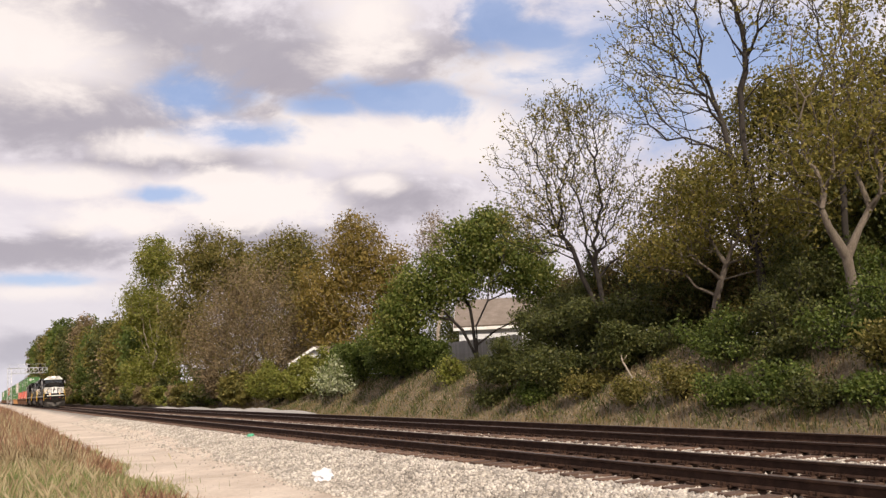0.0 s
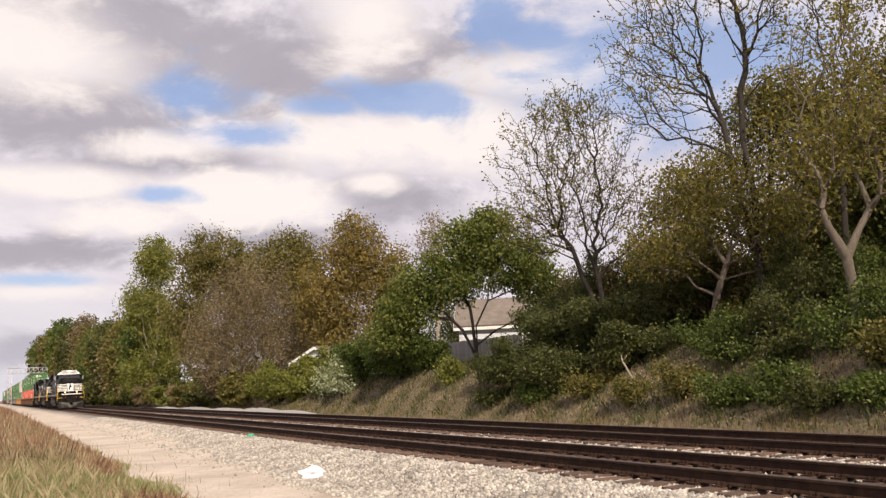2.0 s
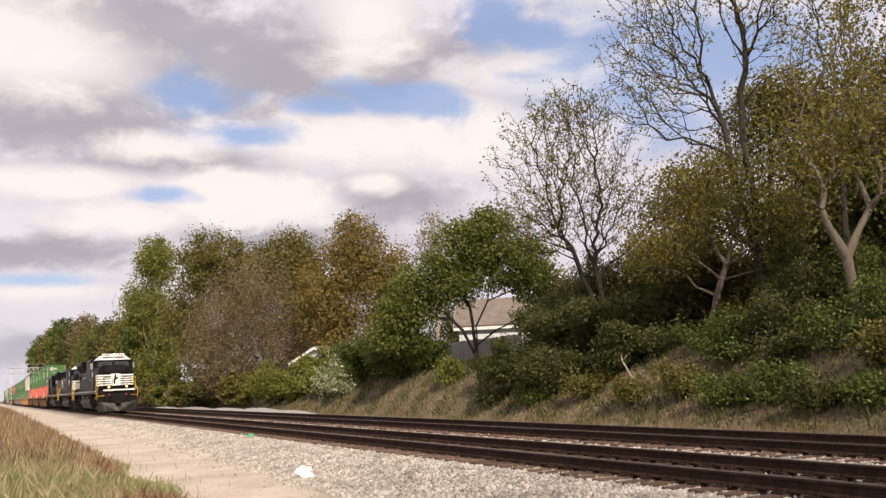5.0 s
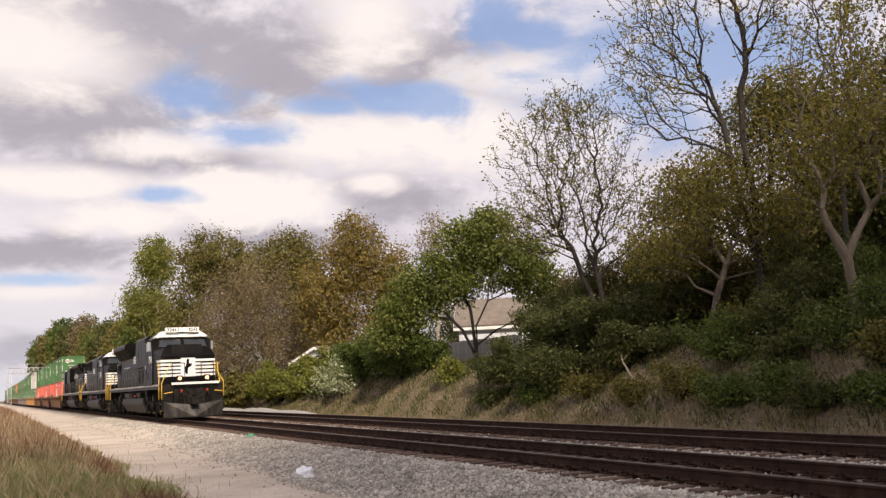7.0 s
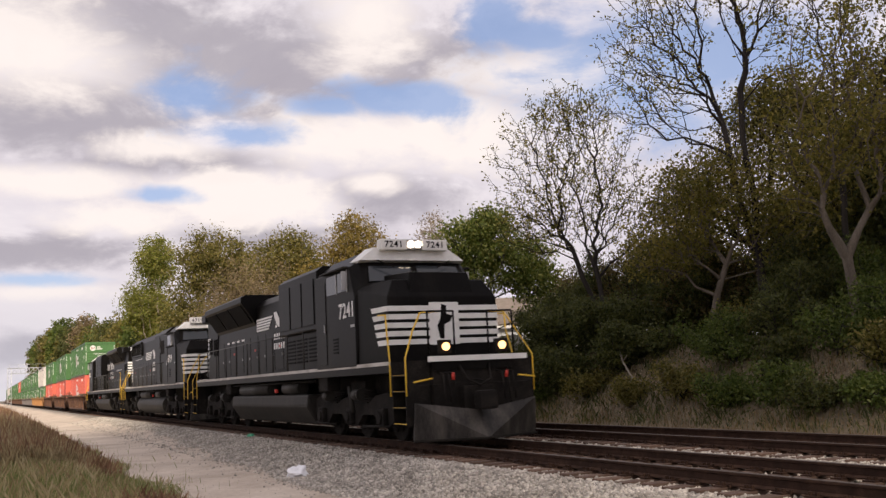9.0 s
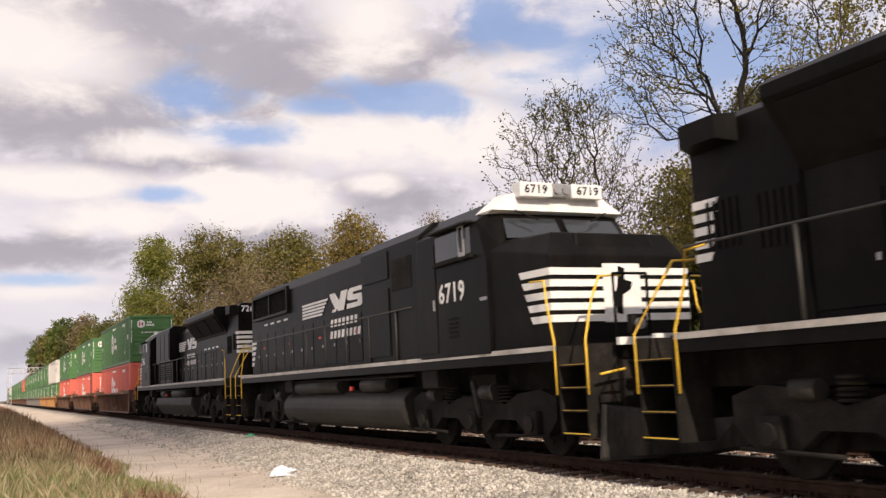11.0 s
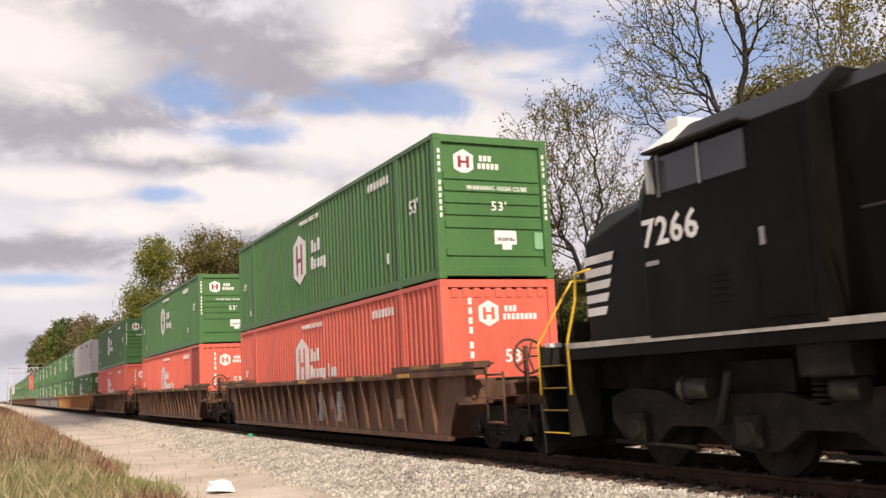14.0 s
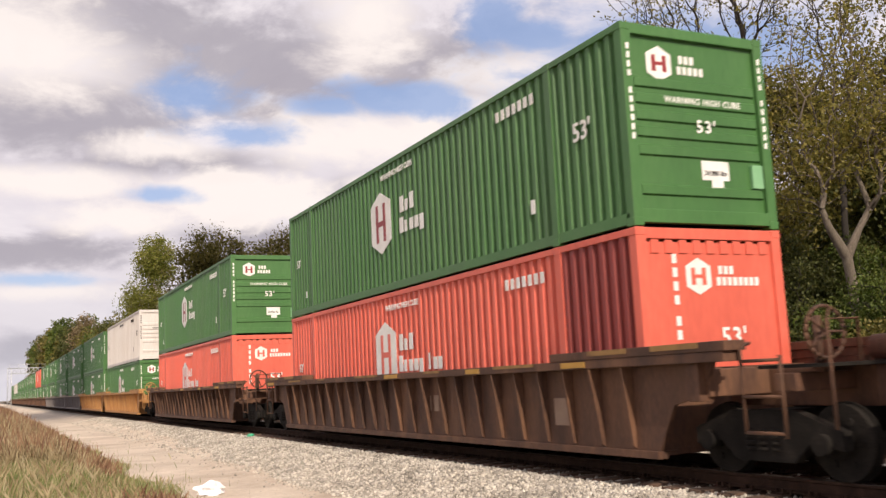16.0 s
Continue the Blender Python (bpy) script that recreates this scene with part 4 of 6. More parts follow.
def loco_truck(thing, x, way, spin):
    """A three-axle truck about x: wheelsets, side frames, springs, axle boxes and brake gear."""
    for dx in (-2.1, 0.0, 2.1):
        w = piece("wheelset", WHEEL_LOCO, thing, (x + dx, 0, 0.53))
        if spin:
            TURNING.append((w, (x + dx, 0, 0.53), 0.53, way))
    for s in (-1, 1):
        bm = bmesh.new()
        y0, y1 = sorted((s * 1.02, s * 1.18))
        outline = [(-2.75, 0.62), (-2.75, 0.95), (-2.3, 1.08), (-1.6, 1.02), (-1.1, 0.84), (-0.5, 0.98), (0.5, 0.98), (1.1, 0.84), (1.6, 1.02), (2.3, 1.08), (2.75, 0.95), (2.75, 0.62),
                   (2.45, 0.34), (2.1, 0.30), (1.75, 0.36), (1.45, 0.58), (0.75, 0.58), (0.38, 0.34), (0.0, 0.30), (-0.38, 0.34), (-0.75, 0.58), (-1.45, 0.58), (-1.75, 0.36), (-2.1, 0.30), (-2.45, 0.34)]
        prism(bm, [(x + a, b) for a, b in outline], "y", y0, y1)
        part("side_frame", bm, UNDER, thing)
        for dx in (-2.1, 0.0, 2.1):
            b = bmesh.new()
            box(b, x + dx - 0.2, x + dx + 0.2, *sorted((s * 1.16, s * 1.30)), 0.36, 0.74, 0.04)
            disc(b, (x + dx, s * 1.31, 0.53), (0, 1, 0), 0.13, 0.07, 12)
            part("axle_box", b, UNDER, thing)
        for dx in (-1.05, 1.05):
            b = bmesh.new()
            for k in range(5):
                disc(b, (x + dx, s * 1.1, 0.90 + k * 0.06), (0, 0, 1), 0.16, 0.035, 12)
            part("coil_spring", b, UNDER, thing)
        b = bmesh.new()
        disc(b, (x + 0.75, s * 1.28, 1.05), (1, 0, 0), 0.13, 0.42, 12)
        disc(b, (x + 1.0, s * 1.28, 1.05), (1, 0, 0), 0.16, 0.06, 12)
        part("brake_cylinder", b, TANK, thing)
        b = bmesh.new()
        disc(b, (x - 1.5, s * 1.27, 1.02), (1, 0, 0), 0.12, 0.36, 12)
        part("brake_cylinder", b, TANK, thing)
        rods("brake_rigging", thing, UNDER, 0.03, [(x - 2.6, s * 1.24, 0.35), (x - 1.1, s * 1.24, 0.32)])
        rods("brake_rigging", thing, UNDER, 0.03, [(x + 0.9, s * 1.24, 0.32), (x + 2.6, s * 1.24, 0.35)])
        rods("damper", thing, TANK, 0.06, [(x + 0.2, s * 1.3, 1.25), (x + 0.42, s * 1.3, 0.62)])
    # long block deepened to fill the bright gap below the frame with dark
    solid("truck_bolster", thing, UNDER, (x - 2.5, x + 2.5, -0.64, 0.64, 0.34, 1.0), (x - 0.5, x + 0.5, -1.0, 1.0, 0.98, 1.36))


def slanted_bar(bm, x0, x1, z0, z1, y, slant, thick=0.006):
    """A paint bar on a side wall at y, its ends slanting."""
    slant = math.copysign(slant, slant * (x1 - x0))
    pts = [(x0, z0), (x1, z0), (x1 + slant, z1), (x0 + slant, z1)]
    prism(bm, pts, "y", *sorted((y, y + (thick if y > 0 else -thick))))


def side_emblem(thing, x0, x1, z0, z1, y):
    """White side marking: five slanting bars, a block emblem, and two rows of lettering as plain bars."""
    s = 1 if y > 0 else -1
    h = z1 - z0
    w = x1 - x0
    for k in range(5):
        bm = bmesh.new()
        za = z0 + h * k / 5
        slanted_bar(bm, x0, x0 + w * (0.36 + 0.025 * k), za, za + h * 0.135, y, 0.04)
        part("paint_bar", bm, WHITE, thing)
    way = math.copysign(1, w)
    horse = [(0.00, 0.00), (0.22, 0.0), (0.25, 0.16), (0.33, 0.08), (0.36, 0.20), (0.24, 0.45), (0.10, 0.72), (0.02, 1.0), (0.30, 1.0), (0.58, 0.52), (0.66, 1.0), (0.98, 1.0), (0.86, 0.0), (0.56, 0.0), (0.46, 0.16), (0.40, 0.0)]
    block = [(0.02, 0.0), (0.84, 0.0), (1.0, 0.14), (1.0, 0.50), (0.90, 0.62), (0.34, 0.66), (0.34, 0.78), (0.98, 0.78), (1.02, 1.0), (0.16, 1.0), (0.02, 0.88), (0.0, 0.52), (0.10, 0.40), (0.66, 0.36), (0.66, 0.24), (0.02, 0.24)]
    for a, b, shape in ((0.47, 0.76, horse), (0.76, 1.0, block)):
        bm = bmesh.new()
        prism(bm, [(x0 + w * (a + (b - a) * p) + way * 0.13 * q, z0 + (h + 0.05) * q) for p, q in shape], "y", *sorted((y, y + s * 0.006)))
        part("block_emblem", bm, WHITE, thing)
    for k, (a, b) in enumerate(((0.50, 0.93), (0.49, 0.97))):
        z = z0 - 0.38 - 0.30 * k
        bm = bmesh.new()
        n = 7 + k
        for i in range(n):
            c0 = x0 + w * (a + (b - a) * i / n)
            slanted_bar(bm, c0, c0 + w * (b - a) / n * 0.60, z, z + 0.19, y, 0.05)
        part("brand_lettering", bm, WHITE, thing)


def corner_steps(thing, x, way):
    """Steps and yellow grab rails at one end. way: 1 where the end faces +x."""
    for s in (-1, 1):
        y0, y1 = sorted((s * 0.95, s * 1.5))
        for k in range(4):
            z = 0.45 + 0.33 * k
            solid("step", thing, UNDER, (*sorted((x - way * 0.29, x - way * 0.95)), y0, y1, z - 0.03, z))
        solid("step_stringer", thing, UNDER, (*sorted((x - way * 0.95, x - way * 1.0)), y0, y1, 0.40, 1.72))
        solid("step_stringer", thing, UNDER, (*sorted((x - way * 0.25, x - way * 0.29)), y0, y1, 0.40, 1.72))
        for k in range(4):
            z = 0.45 + 0.33 * k
            solid("step_edge", thing, YELLOW if k == 0 else STEP_YELLOW, (*sorted((x - way * 0.27, x - way * 0.93)), *sorted((s * 1.49, s * 1.510)), z - 0.012, z + 0.003))
        rods("grab_rail", thing, YELLOW, 0.019, [(x - way * 0.22, s * 1.5, 1.0), (x - way * 0.22, s * 1.5, 1.78), (x - way * 0.42, s * 1.22, 2.35), (x - way * 0.5, s * 1.0, 2.72), (x - way * 0.5, s * 0.6, 2.74)], label="yellow grab rail")
        rods("grab_rail", thing, YELLOW, 0.019, [(x - way * 1.05, s * 1.5, 1.0), (x - way * 1.05, s * 1.5, 1.78), (x - way * 1.25, s * 1.46, 2.35), (x - way * 1.3, s * 1.46, 2.74), (x - way * 1.7, s * 1.47, 2.76)], label="yellow grab rail")


def end_gear(thing, x, way, plow):
    """Pilot plate, plow, coupler and hoses at an end."""
    if plow:
        for s in (-1, 1):
            bm = bmesh.new()
            face = [(x + way * 0.42, 0.0, 0.11), (x + way * 0.16, 0.0, 0.66), (x - way * 0.02, s * 1.40, 0.86), (x - way * 0.12, s * 1.42, 0.11)]
            hull(bm, face + [(a - way * 0.05, b, c) for a, b, c in face])
            part("plow_blade", bm, PLOW, thing, "scuffed steel snowplow blade")
            rods("plow_edge", thing, UNDER, 0.03, [(x + way * 0.43, 0.0, 0.10), (x - way * 0.11, s * 1.43, 0.10)])
            solid("plow_strut", thing, UNDER, (*sorted((x - way * 0.5, x - way * 0.06)), *sorted((s * 0.85, s * 0.93)), 0.35, 0.8))
            rods("platform_step", thing, YELLOW, 0.02, [(x - way * 0.02, s * 1.0, 1.34), (x - way * 0.02, s * 1.42, 1.28)])
            rods("glad_hand", thing, REDP, 0.035, [(x + way * 0.16, s * 0.62, 1.30), (x + way * 0.18, s * 0.62, 1.44)])
    solid("pilot_plate", thing, UNDER, (*sorted((x - way * 0.14, x - way * 0.30)), -0.93, 0.93, 0.62, 1.66), bevel=0.02)
    solid("coupler_pocket", thing, UNDER, (*sorted((x - way * 0.16, x + way * 0.06)), -0.34, 0.34, 0.62, 1.16), bevel=0.03)
    b = bmesh.new()
    box(b, *sorted((x - way * 0.3, x + way * 0.35)), -0.13, 0.13, 0.76, 1.0, 0.03)
    box(b, *sorted((x + way * 0.30, x + way * 0.62)), -0.24, 0.16, 0.68, 1.06, 0.06)
    part("coupler", b, UNDER, thing)
    for y in (-0.82, -0.70, -0.58, 0.55, 0.68, 0.80):
        rods("air_hose", thing, UNDER, 0.024, [(x - way * 0.12, y, 1.45), (x + way * 0.10, y, 1.42), (x + way * 0.17, y, 1.15), (x + way * 0.15, y + 0.03, 0.85)])
    rods("jumper_cable", thing, UNDER, 0.028, [(x - way * 0.1, -0.35, 1.60), (x + way * 0.12, -0.28, 1.30), (x + way * 0.16, 0.0, 1.16), (x + way * 0.12, 0.28, 1.30), (x - way * 0.1, 0.35, 1.60)])
    rods("uncoupling_lever", thing, UNDER, 0.014, [(x + way * 0.02, -1.3, 1.2), (x + way * 0.05, -0.5, 1.22), (x + way * 0.12, -0.1, 1.3), (x + way * 0.1, 0.3, 1.2), (x + way * 0.02, 1.3, 1.2)])
    solid("end_sill_plate", thing, WHITE, (*sorted((x - way * 0.02, x - way * 0.10)), -1.05, 1.25, 1.68, 1.79), label="white end sill plate")


def nose_stripes(thing, x, way, y_half, z0, z1, wrap, tag="stripe", taper=0.0):
    """White horizontal stripes round an end that faces way, and a white emblem panel with a plain dark shape."""
    n = 5
    step = (z1 - z0) / n
    for k in range(n):
        za = z0 + k * step
        for s in (-1, 1):
            solid(tag, thing, WHITE, (*sorted((x, x + way * 0.008)), *sorted((s * 0.36, s * y_half)), za, za + step * 0.62))
            bm = bmesh.new()
            back = wrap * (0.65 + 0.35 * k / (n - 1))
            flat_bar = [(x, za), (x - way * back, za), (x - way * (back + 0.06), za + step * 0.62), (x, za + step * 0.62)]
            hull(bm, [(px, s * (y_half + taper * abs(px - x) + o), pz) for px, pz in flat_bar for o in (0.002, 0.012)])
            part(tag, bm, WHITE, thing)
    solid("emblem_panel", thing, WHITE, (*sorted((x, x + way * 0.010)), -0.36, 0.36, z0 - 0.02, z1))
    bm = bmesh.new()
    prism(bm, [(-0.12, z0 + 0.12), (-0.02, z0 + 0.10), (0.0, z0 + 0.42), (0.16, z0 + 0.50), (0.20, z0 + 0.62), (0.05, z0 + 0.66), (0.06, z0 + 0.84), (-0.06, z0 + 0.88), (-0.10, z0 + 0.55), (-0.18, z0 + 0.40)], "x", x + way * 0.010, x + way * 0.016)
    part("emblem_shape", bm, BLACK, thing)


def locomotive(name, L, extra, number, style, spin_way, label):
    """A six-axle diesel with a wide nose. Its front plate is at x = 0 and it reaches back to -L. style 'flare': radiator wings that spread
    out over the hood; 'plain': a slab-sided hood with sunk intakes."""
    e = empty(name)
    flare = style == "flare"
    # frame and walkway
    solid("underframe", e, UNDER, (-L + 0.15, -0.15, -0.75, 0.75, 1.05, 1.55))
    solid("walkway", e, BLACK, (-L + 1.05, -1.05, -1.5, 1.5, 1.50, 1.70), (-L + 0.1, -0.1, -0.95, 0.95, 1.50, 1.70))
    for s in (-1, 1):
        solid("sill_stripe", e, SILL_WHITE, (-L + 1.02, -1.02, *sorted((s * 1.498, s * 1.512)), 1.660, 1.738), label="dirty white stripe along the sill")
    for x, way in ((0, 1), (-L, -1)):
        corner_steps(e, x, way)
        end_gear(e, x, way, x == 0)
    # nose
    nf = -1.42 if flare else -1.30
    bm = bmesh.new()
    hull(bm, [(nf, s * 1.34, z) for s in (-1, 1) for z in (1.7, 3.15)] + [(nf - 0.22, s * 1.12, 3.55) for s in (-1, 1)] + [(-3.3, s * 1.5, z) for s in (-1, 1) for z in (1.7, 3.50)] + [(-3.3, s * 1.3, 3.62) for s in (-1, 1)], bevel=0.03)
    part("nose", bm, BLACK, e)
    bm = bmesh.new()
    ztop = 3.80 if flare else 3.62
    hull(bm, [(nf - 0.02, s * 0.82, 3.1) for s in (-1, 1)] + [(nf - 0.16, s * 0.72, ztop - 0.08) for s in (-1, 1)] + [(-3.3, s * 0.95, 3.1) for s in (-1, 1)] + [(-3.3, s * 0.85, ztop) for s in (-1, 1)], bevel=0.03)
    part("nose_top", bm, BLACK, e)
    nose_stripes(e, nf + 0.004, 1, 1.345, 2.10, 3.02, 0.75, taper=0.088)
    # cab
    cr = -5.9
    bm = bmesh.new()
    hull(bm, [(-2.75, s * 1.38, 3.50) for s in (-1, 1)] + [(-3.2, s * 1.30, 4.18) for s in (-1, 1)] + [(-3.0, s * 1.52, 1.7) for s in (-1, 1)] + [(-3.0, s * 1.52, 3.3) for s in (-1, 1)] + [(-3.3, s * 1.52, 4.02) for s in (-1, 1)] + [(cr, s * 1.52, z) for s in (-1, 1) for z in (1.7, 4.02)] + [(-3.3, s * 1.0, 4.44) for s in (-1, 1)] + [(cr, s * 1.0, 4.44) for s in (-1, 1)], bevel=0.02)
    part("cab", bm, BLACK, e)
    bm = bmesh.new()
    hull(bm, [(-2.98, s * 1.36, 4.17) for s in (-1, 1)] + [(-3.16, s * 1.36, 4.12) for s in (-1, 1)] + [(-3.05, s * 0.95, 4.48) for s in (-1, 1)] + [(-3.5, s * 1.02, 4.49) for s in (-1, 1)] + [(-3.5, s * 1.42, 4.16) for s in (-1, 1)])
    part("cab_brow", bm, WHITE, e, "white band over the windscreen")
    for s in (-1, 1):
        bm = bmesh.new()
        prism(bm, [(s * 0.08, 3.66), (s * 1.22, 3.62), (s * 1.14, 4.08), (s * 0.08, 4.10)], "x", 0, 0.03)
        w = part("windscreen", bm, GLASS, e, "dark glass windscreen")
        w.location, w.rotation_euler = (-2.84 - 0.12, 0, 0), (0, 0, 0)
        w.matrix_basis = Matrix.Translation((-2.80, 0, 3.62)) @ Matrix.Rotation(radians(-33), 4, "Y") @ Matrix.Translation((0.015, 0, -3.62))
        rods("wiper", e, UNDER, 0.015, [(-2.92, s * 0.95, 4.16), (-2.80, s * 0.55, 3.98)])
        # side windows with a frame
        x0, x1 = -4.95, -3.45
        if not flare:
            x0, x1 = -5.0, -3.55
        solid("side_window", e, GLASS, (x0, x1, *sorted((s * 1.51, s * 1.528)), 3.50, 3.96))
        if flare:
            solid("window_post", e, SILVER, ((x0 + x1) / 2 - 0.015, (x0 + x1) / 2 + 0.02, *sorted((s * 1.52, s * 1.545)), 3.48, 3.98))
            solid("window_frame", e, SILVER, (x1 + 0.004, x1 + 0.035, *sorted((s * 1.51, s * 1.545)), 3.46, 4.0))
        else:
            bm = bmesh.new()
            for q in ((-3.98, -3.95, 3.40, 4.02), (-3.79, -3.76, 3.40, 4.02), (-3.95, -3.79, 3.40, 3.54), (-3.95, -3.79, 3.99, 4.02)):
                box(bm, q[0], q[1], *sorted((s * 1.53, s * 1.56)), q[2], q[3])
            part("wind_deflector", bm, SILVER, e, "pale metal wind deflector frame")
            solid("arm_rest", e, UNDER, (x0 - 0.05, x1 + 0.1, *sorted((s * 1.515, s * 1.60)), 3.40, 3.46), bevel=0.01)
        solid("sunshade", e, TANK, (x0 - 0.1, x1 + 0.15, *sorted((s * 1.50, s * 1.68)), 4.02, 4.05))
        if flare:
            bm = bmesh.new()
            box(bm, -3.40, -3.37, *sorted((s * 1.57, s * 1.69)), 3.50, 3.95, 0.008)
            part("mirror", bm, SILVER, e)
        lettering("number", number, 0.50, e, (-3.55 if flare else -4.4, s * 1.527, 3.02 if flare else 2.86), WHITE, "side" if s < 0 else "far", 1.1)
        solid("cab_door", e, BLACK, (-5.75, -5.05, *sorted((s * 1.515, s * 1.535)), 1.80, 3.85), bevel=0.008)
        solid("door_handle", e, SILVER, (-5.15, -5.10, *sorted((s * 1.535, s * 1.56)), 2.6, 2.8))
        solid("cab_vent", e, GREY, *[(-4.55, -4.20, *sorted((s * 1.518, s * 1.535)), 2.05 + k * 0.08, 2.09 + k * 0.08) for k in range(5)])
        solid("maker_plate", e, SILVER, (-3.3, -3.05, *sorted((s * 1.518, s * 1.526)), 2.62, 2.68))
    # number boards and headlight over the windscreen
    for s in (-1, 1):
        bm = bmesh.new()
        box(bm, -3.12, -2.84, *sorted((s * 0.20, s * 0.86)), 4.40, 4.66, 0.02)
        part("number_board", bm, WHITE, e, "white lit number board")
        lettering("board_number", number, 0.21, e, (-2.835, s * 0.54, 4.53), BLACK, "front", 1.15)
    solid("headlight_box", e, SILVER, (-3.1, -2.86, -0.19, 0.19, 4.42, 4.66), bevel=0.02)
    for y in (-0.09, 0.09):
        bm = bmesh.new()
        disc(bm, (-2.85, y, 4.54), (1, 0, 0), 0.078, 0.04, 16)
        part("headlight", bm, HEADLIGHT if spin_way > 0 and flare else SILVER, e)
    for y in (-0.66, 0.66):
        solid("ditch_light_box", e, UNDER, (-0.16, -0.04, y - 0.14, y + 0.14, 1.84, 2.12), bevel=0.02)
        bm = bmesh.new()
        disc(bm, (-0.03, y, 1.98), (1, 0, 0), 0.085, 0.05, 18)
        part("ditch_light", bm, DITCHLIGHT if spin_way > 0 and flare else SILVER, e)
    # front platform rails
    rods("front_handrail", e, BLACK, 0.022, [(-0.15, -1.0, 2.72), (-0.15, -0.4, 2.72)], [(-0.15, 0.4, 2.72), (-0.15, 1.0, 2.72)], *[[(-0.15, y, 1.7), (-0.15, y, 2.72)] for y in (-1.0, -0.4, 0.4, 1.0)])
    rods("horn", e, SILVER, 0.05, [(-5.6, 0.3, 4.55), (-5.1, 0.3, 4.58)], [(-5.6, 0.15, 4.55), (-5.2, 0.15, 4.62)])
    rods("roof_antenna", e, UNDER, 0.04, [(-4.5, -0.4, 4.44), (-4.5, -0.4, 4.60)], [(-4.2, 0.4, 4.44), (-4.2, 0.4, 4.56)])
    # hood
    tank0, tank1 = -7.2, -15.9 - extra * 0.2
    if flare:
        b0, b1 = -6.0 - extra * 0.9, -9.6 - extra * 1.1
        bm = bmesh.new()
        prism(bm, [(-1.2, 1.7), (1.2, 1.7), (1.2, 4.1), (0.9, 4.34), (-0.9, 4.34), (-1.2, 4.1)], "x", cr - 0.002, b0, bevel=0.02)
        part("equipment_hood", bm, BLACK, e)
        bm = bmesh.new()
        prism(bm, [(-1.44, 2.75), (1.44, 2.75), (1.44, 4.28), (1.25, 4.42), (-1.25, 4.42), (-1.44, 4.28)], "x", b0, b1, bevel=0.02)
        part("blower_housing", bm, BLACK, e)
        solid("cabinet", e, BLACK, (b1, b0, -1.3, 1.3, 1.7, 2.76), bevel=0.02)
        for s in (-1, 1):
            for k in range(3):
                x = b0 - 0.25 - k * (b0 - b1 - 0.3) / 3
                solid("cabinet_door", e, BLACK, (x - (b0 - b1) / 3 + 0.22, x, *sorted((s * 1.44, s * 1.462)), 2.90, 4.10), bevel=0.008)
                solid("cabinet_grille", e, GREY, *[(x - (b0 - b1) / 3 + 0.25, x - 0.03, *sorted((s * 1.30, s * 1.318)), 1.95 + q * 0.1, 2.0 + q * 0.1) for q in range(7)])
        h0 = b1
        hend = -L + 1.0
        w = 0.97
        bm = bmesh.new()
        prism(bm, [(-w, 1.7), (w, 1.7), (w, 4.0), (0.75, 4.24), (-0.75, 4.24), (-w, 4.0)], "x", h0, hend, bevel=0.02)
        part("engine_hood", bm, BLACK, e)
        f0, f1 = -L + 8.7, -L + 2.8
        bm = bmesh.new()
        prism(bm, [(-w, 3.42), (-1.50, 4.20), (-1.50, 4.36), (-1.35, 4.46), (1.35, 4.46), (1.50, 4.36), (1.50, 4.20), (w, 3.42)], "x", f0, f1, bevel=0.015)
        part("radiator_wing", bm, BLACK, e, "black radiator housing that flares out over the hood")
        for s in (-1, 1):
            for k in range(3):
                xa = f0 - 0.2 - k * (f0 - f1 - 0.2) / 3
                bm = bmesh.new()
                xs0, xs1 = xa - (f0 - f1) / 3 + 0.25, xa
                q = [(xs0, s * 1.07, 3.52), (xs1, s * 1.07, 3.52), (xs1, s * 1.47, 4.12), (xs0, s * 1.47, 4.12)]
                n = Vector((0, s * 0.78, -0.62)) * 0.012
                hull(bm, [Vector(p) + n for p in q] + [Vector(p) - n for p in q])
                part("radiator_screen", bm, GREY, e)
            # end box with its number
        bm = bmesh.new()
        prism(bm, [(-1.0, 1.7), (1.0, 1.7), (1.0, 3.45), (1.0, 4.30), (0.85, 4.42), (-0.85, 4.42), (-1.0, 4.30)], "x", f1, hend + 0.001, bevel=0.02)
        part("hood_end", bm, BLACK, e)
        for s in (-1, 1):
            bm = bmesh.new()
            hull(bm, [(hend + 0.9, s * 1.0, z) for z in (4.0, 4.36)] + [(hend + 0.05, s * 1.0, z) for z in (4.0, 4.36)] + [(hend + 0.15, s * 1.28, z) for z in (4.05, 4.34)] + [(hend + 0.8, s * 1.28, z) for z in (4.05, 4.34)])
            part("number_housing", bm, BLACK, e)
            lettering("number", number, 0.30, e, (hend - 0.016, s * 0.58, 4.20), WHITE, "back", 1.05)
            solid("hood_grille", e, GREY, *[(hend + 0.25 + q * 0.12, hend + 0.30 + q * 0.12, *sorted((s * 1.0, s * 1.02)), 2.75, 3.35) for q in range(5)], *[(hend + 1.1 + q * 0.12, hend + 1.15 + q * 0.12, *sorted((s * 1.0, s * 1.02)), 2.65, 3.3) for q in range(6)])
        nose_stripes(e, hend - 0.012, -1, 1.0, 2.62, 3.46, 0.42, "end_stripe")
        for y, z in ((-0.1, 3.95), (0.1, 3.95), (-0.1, 3.75), (0.1, 3.75)):
            bm = bmesh.new()
            disc(bm, (hend - 0.03, y, z), (1, 0, 0), 0.075, 0.05, 14)
            part("rear_light", bm, SILVER, e)
        door0, door1 = h0 - 0.2, f1
        em0, em1 = -L + 8.75, -L + 13.0
    else:
        w = 1.02
        hend = -L + 0.75
        bm = bmesh.new()
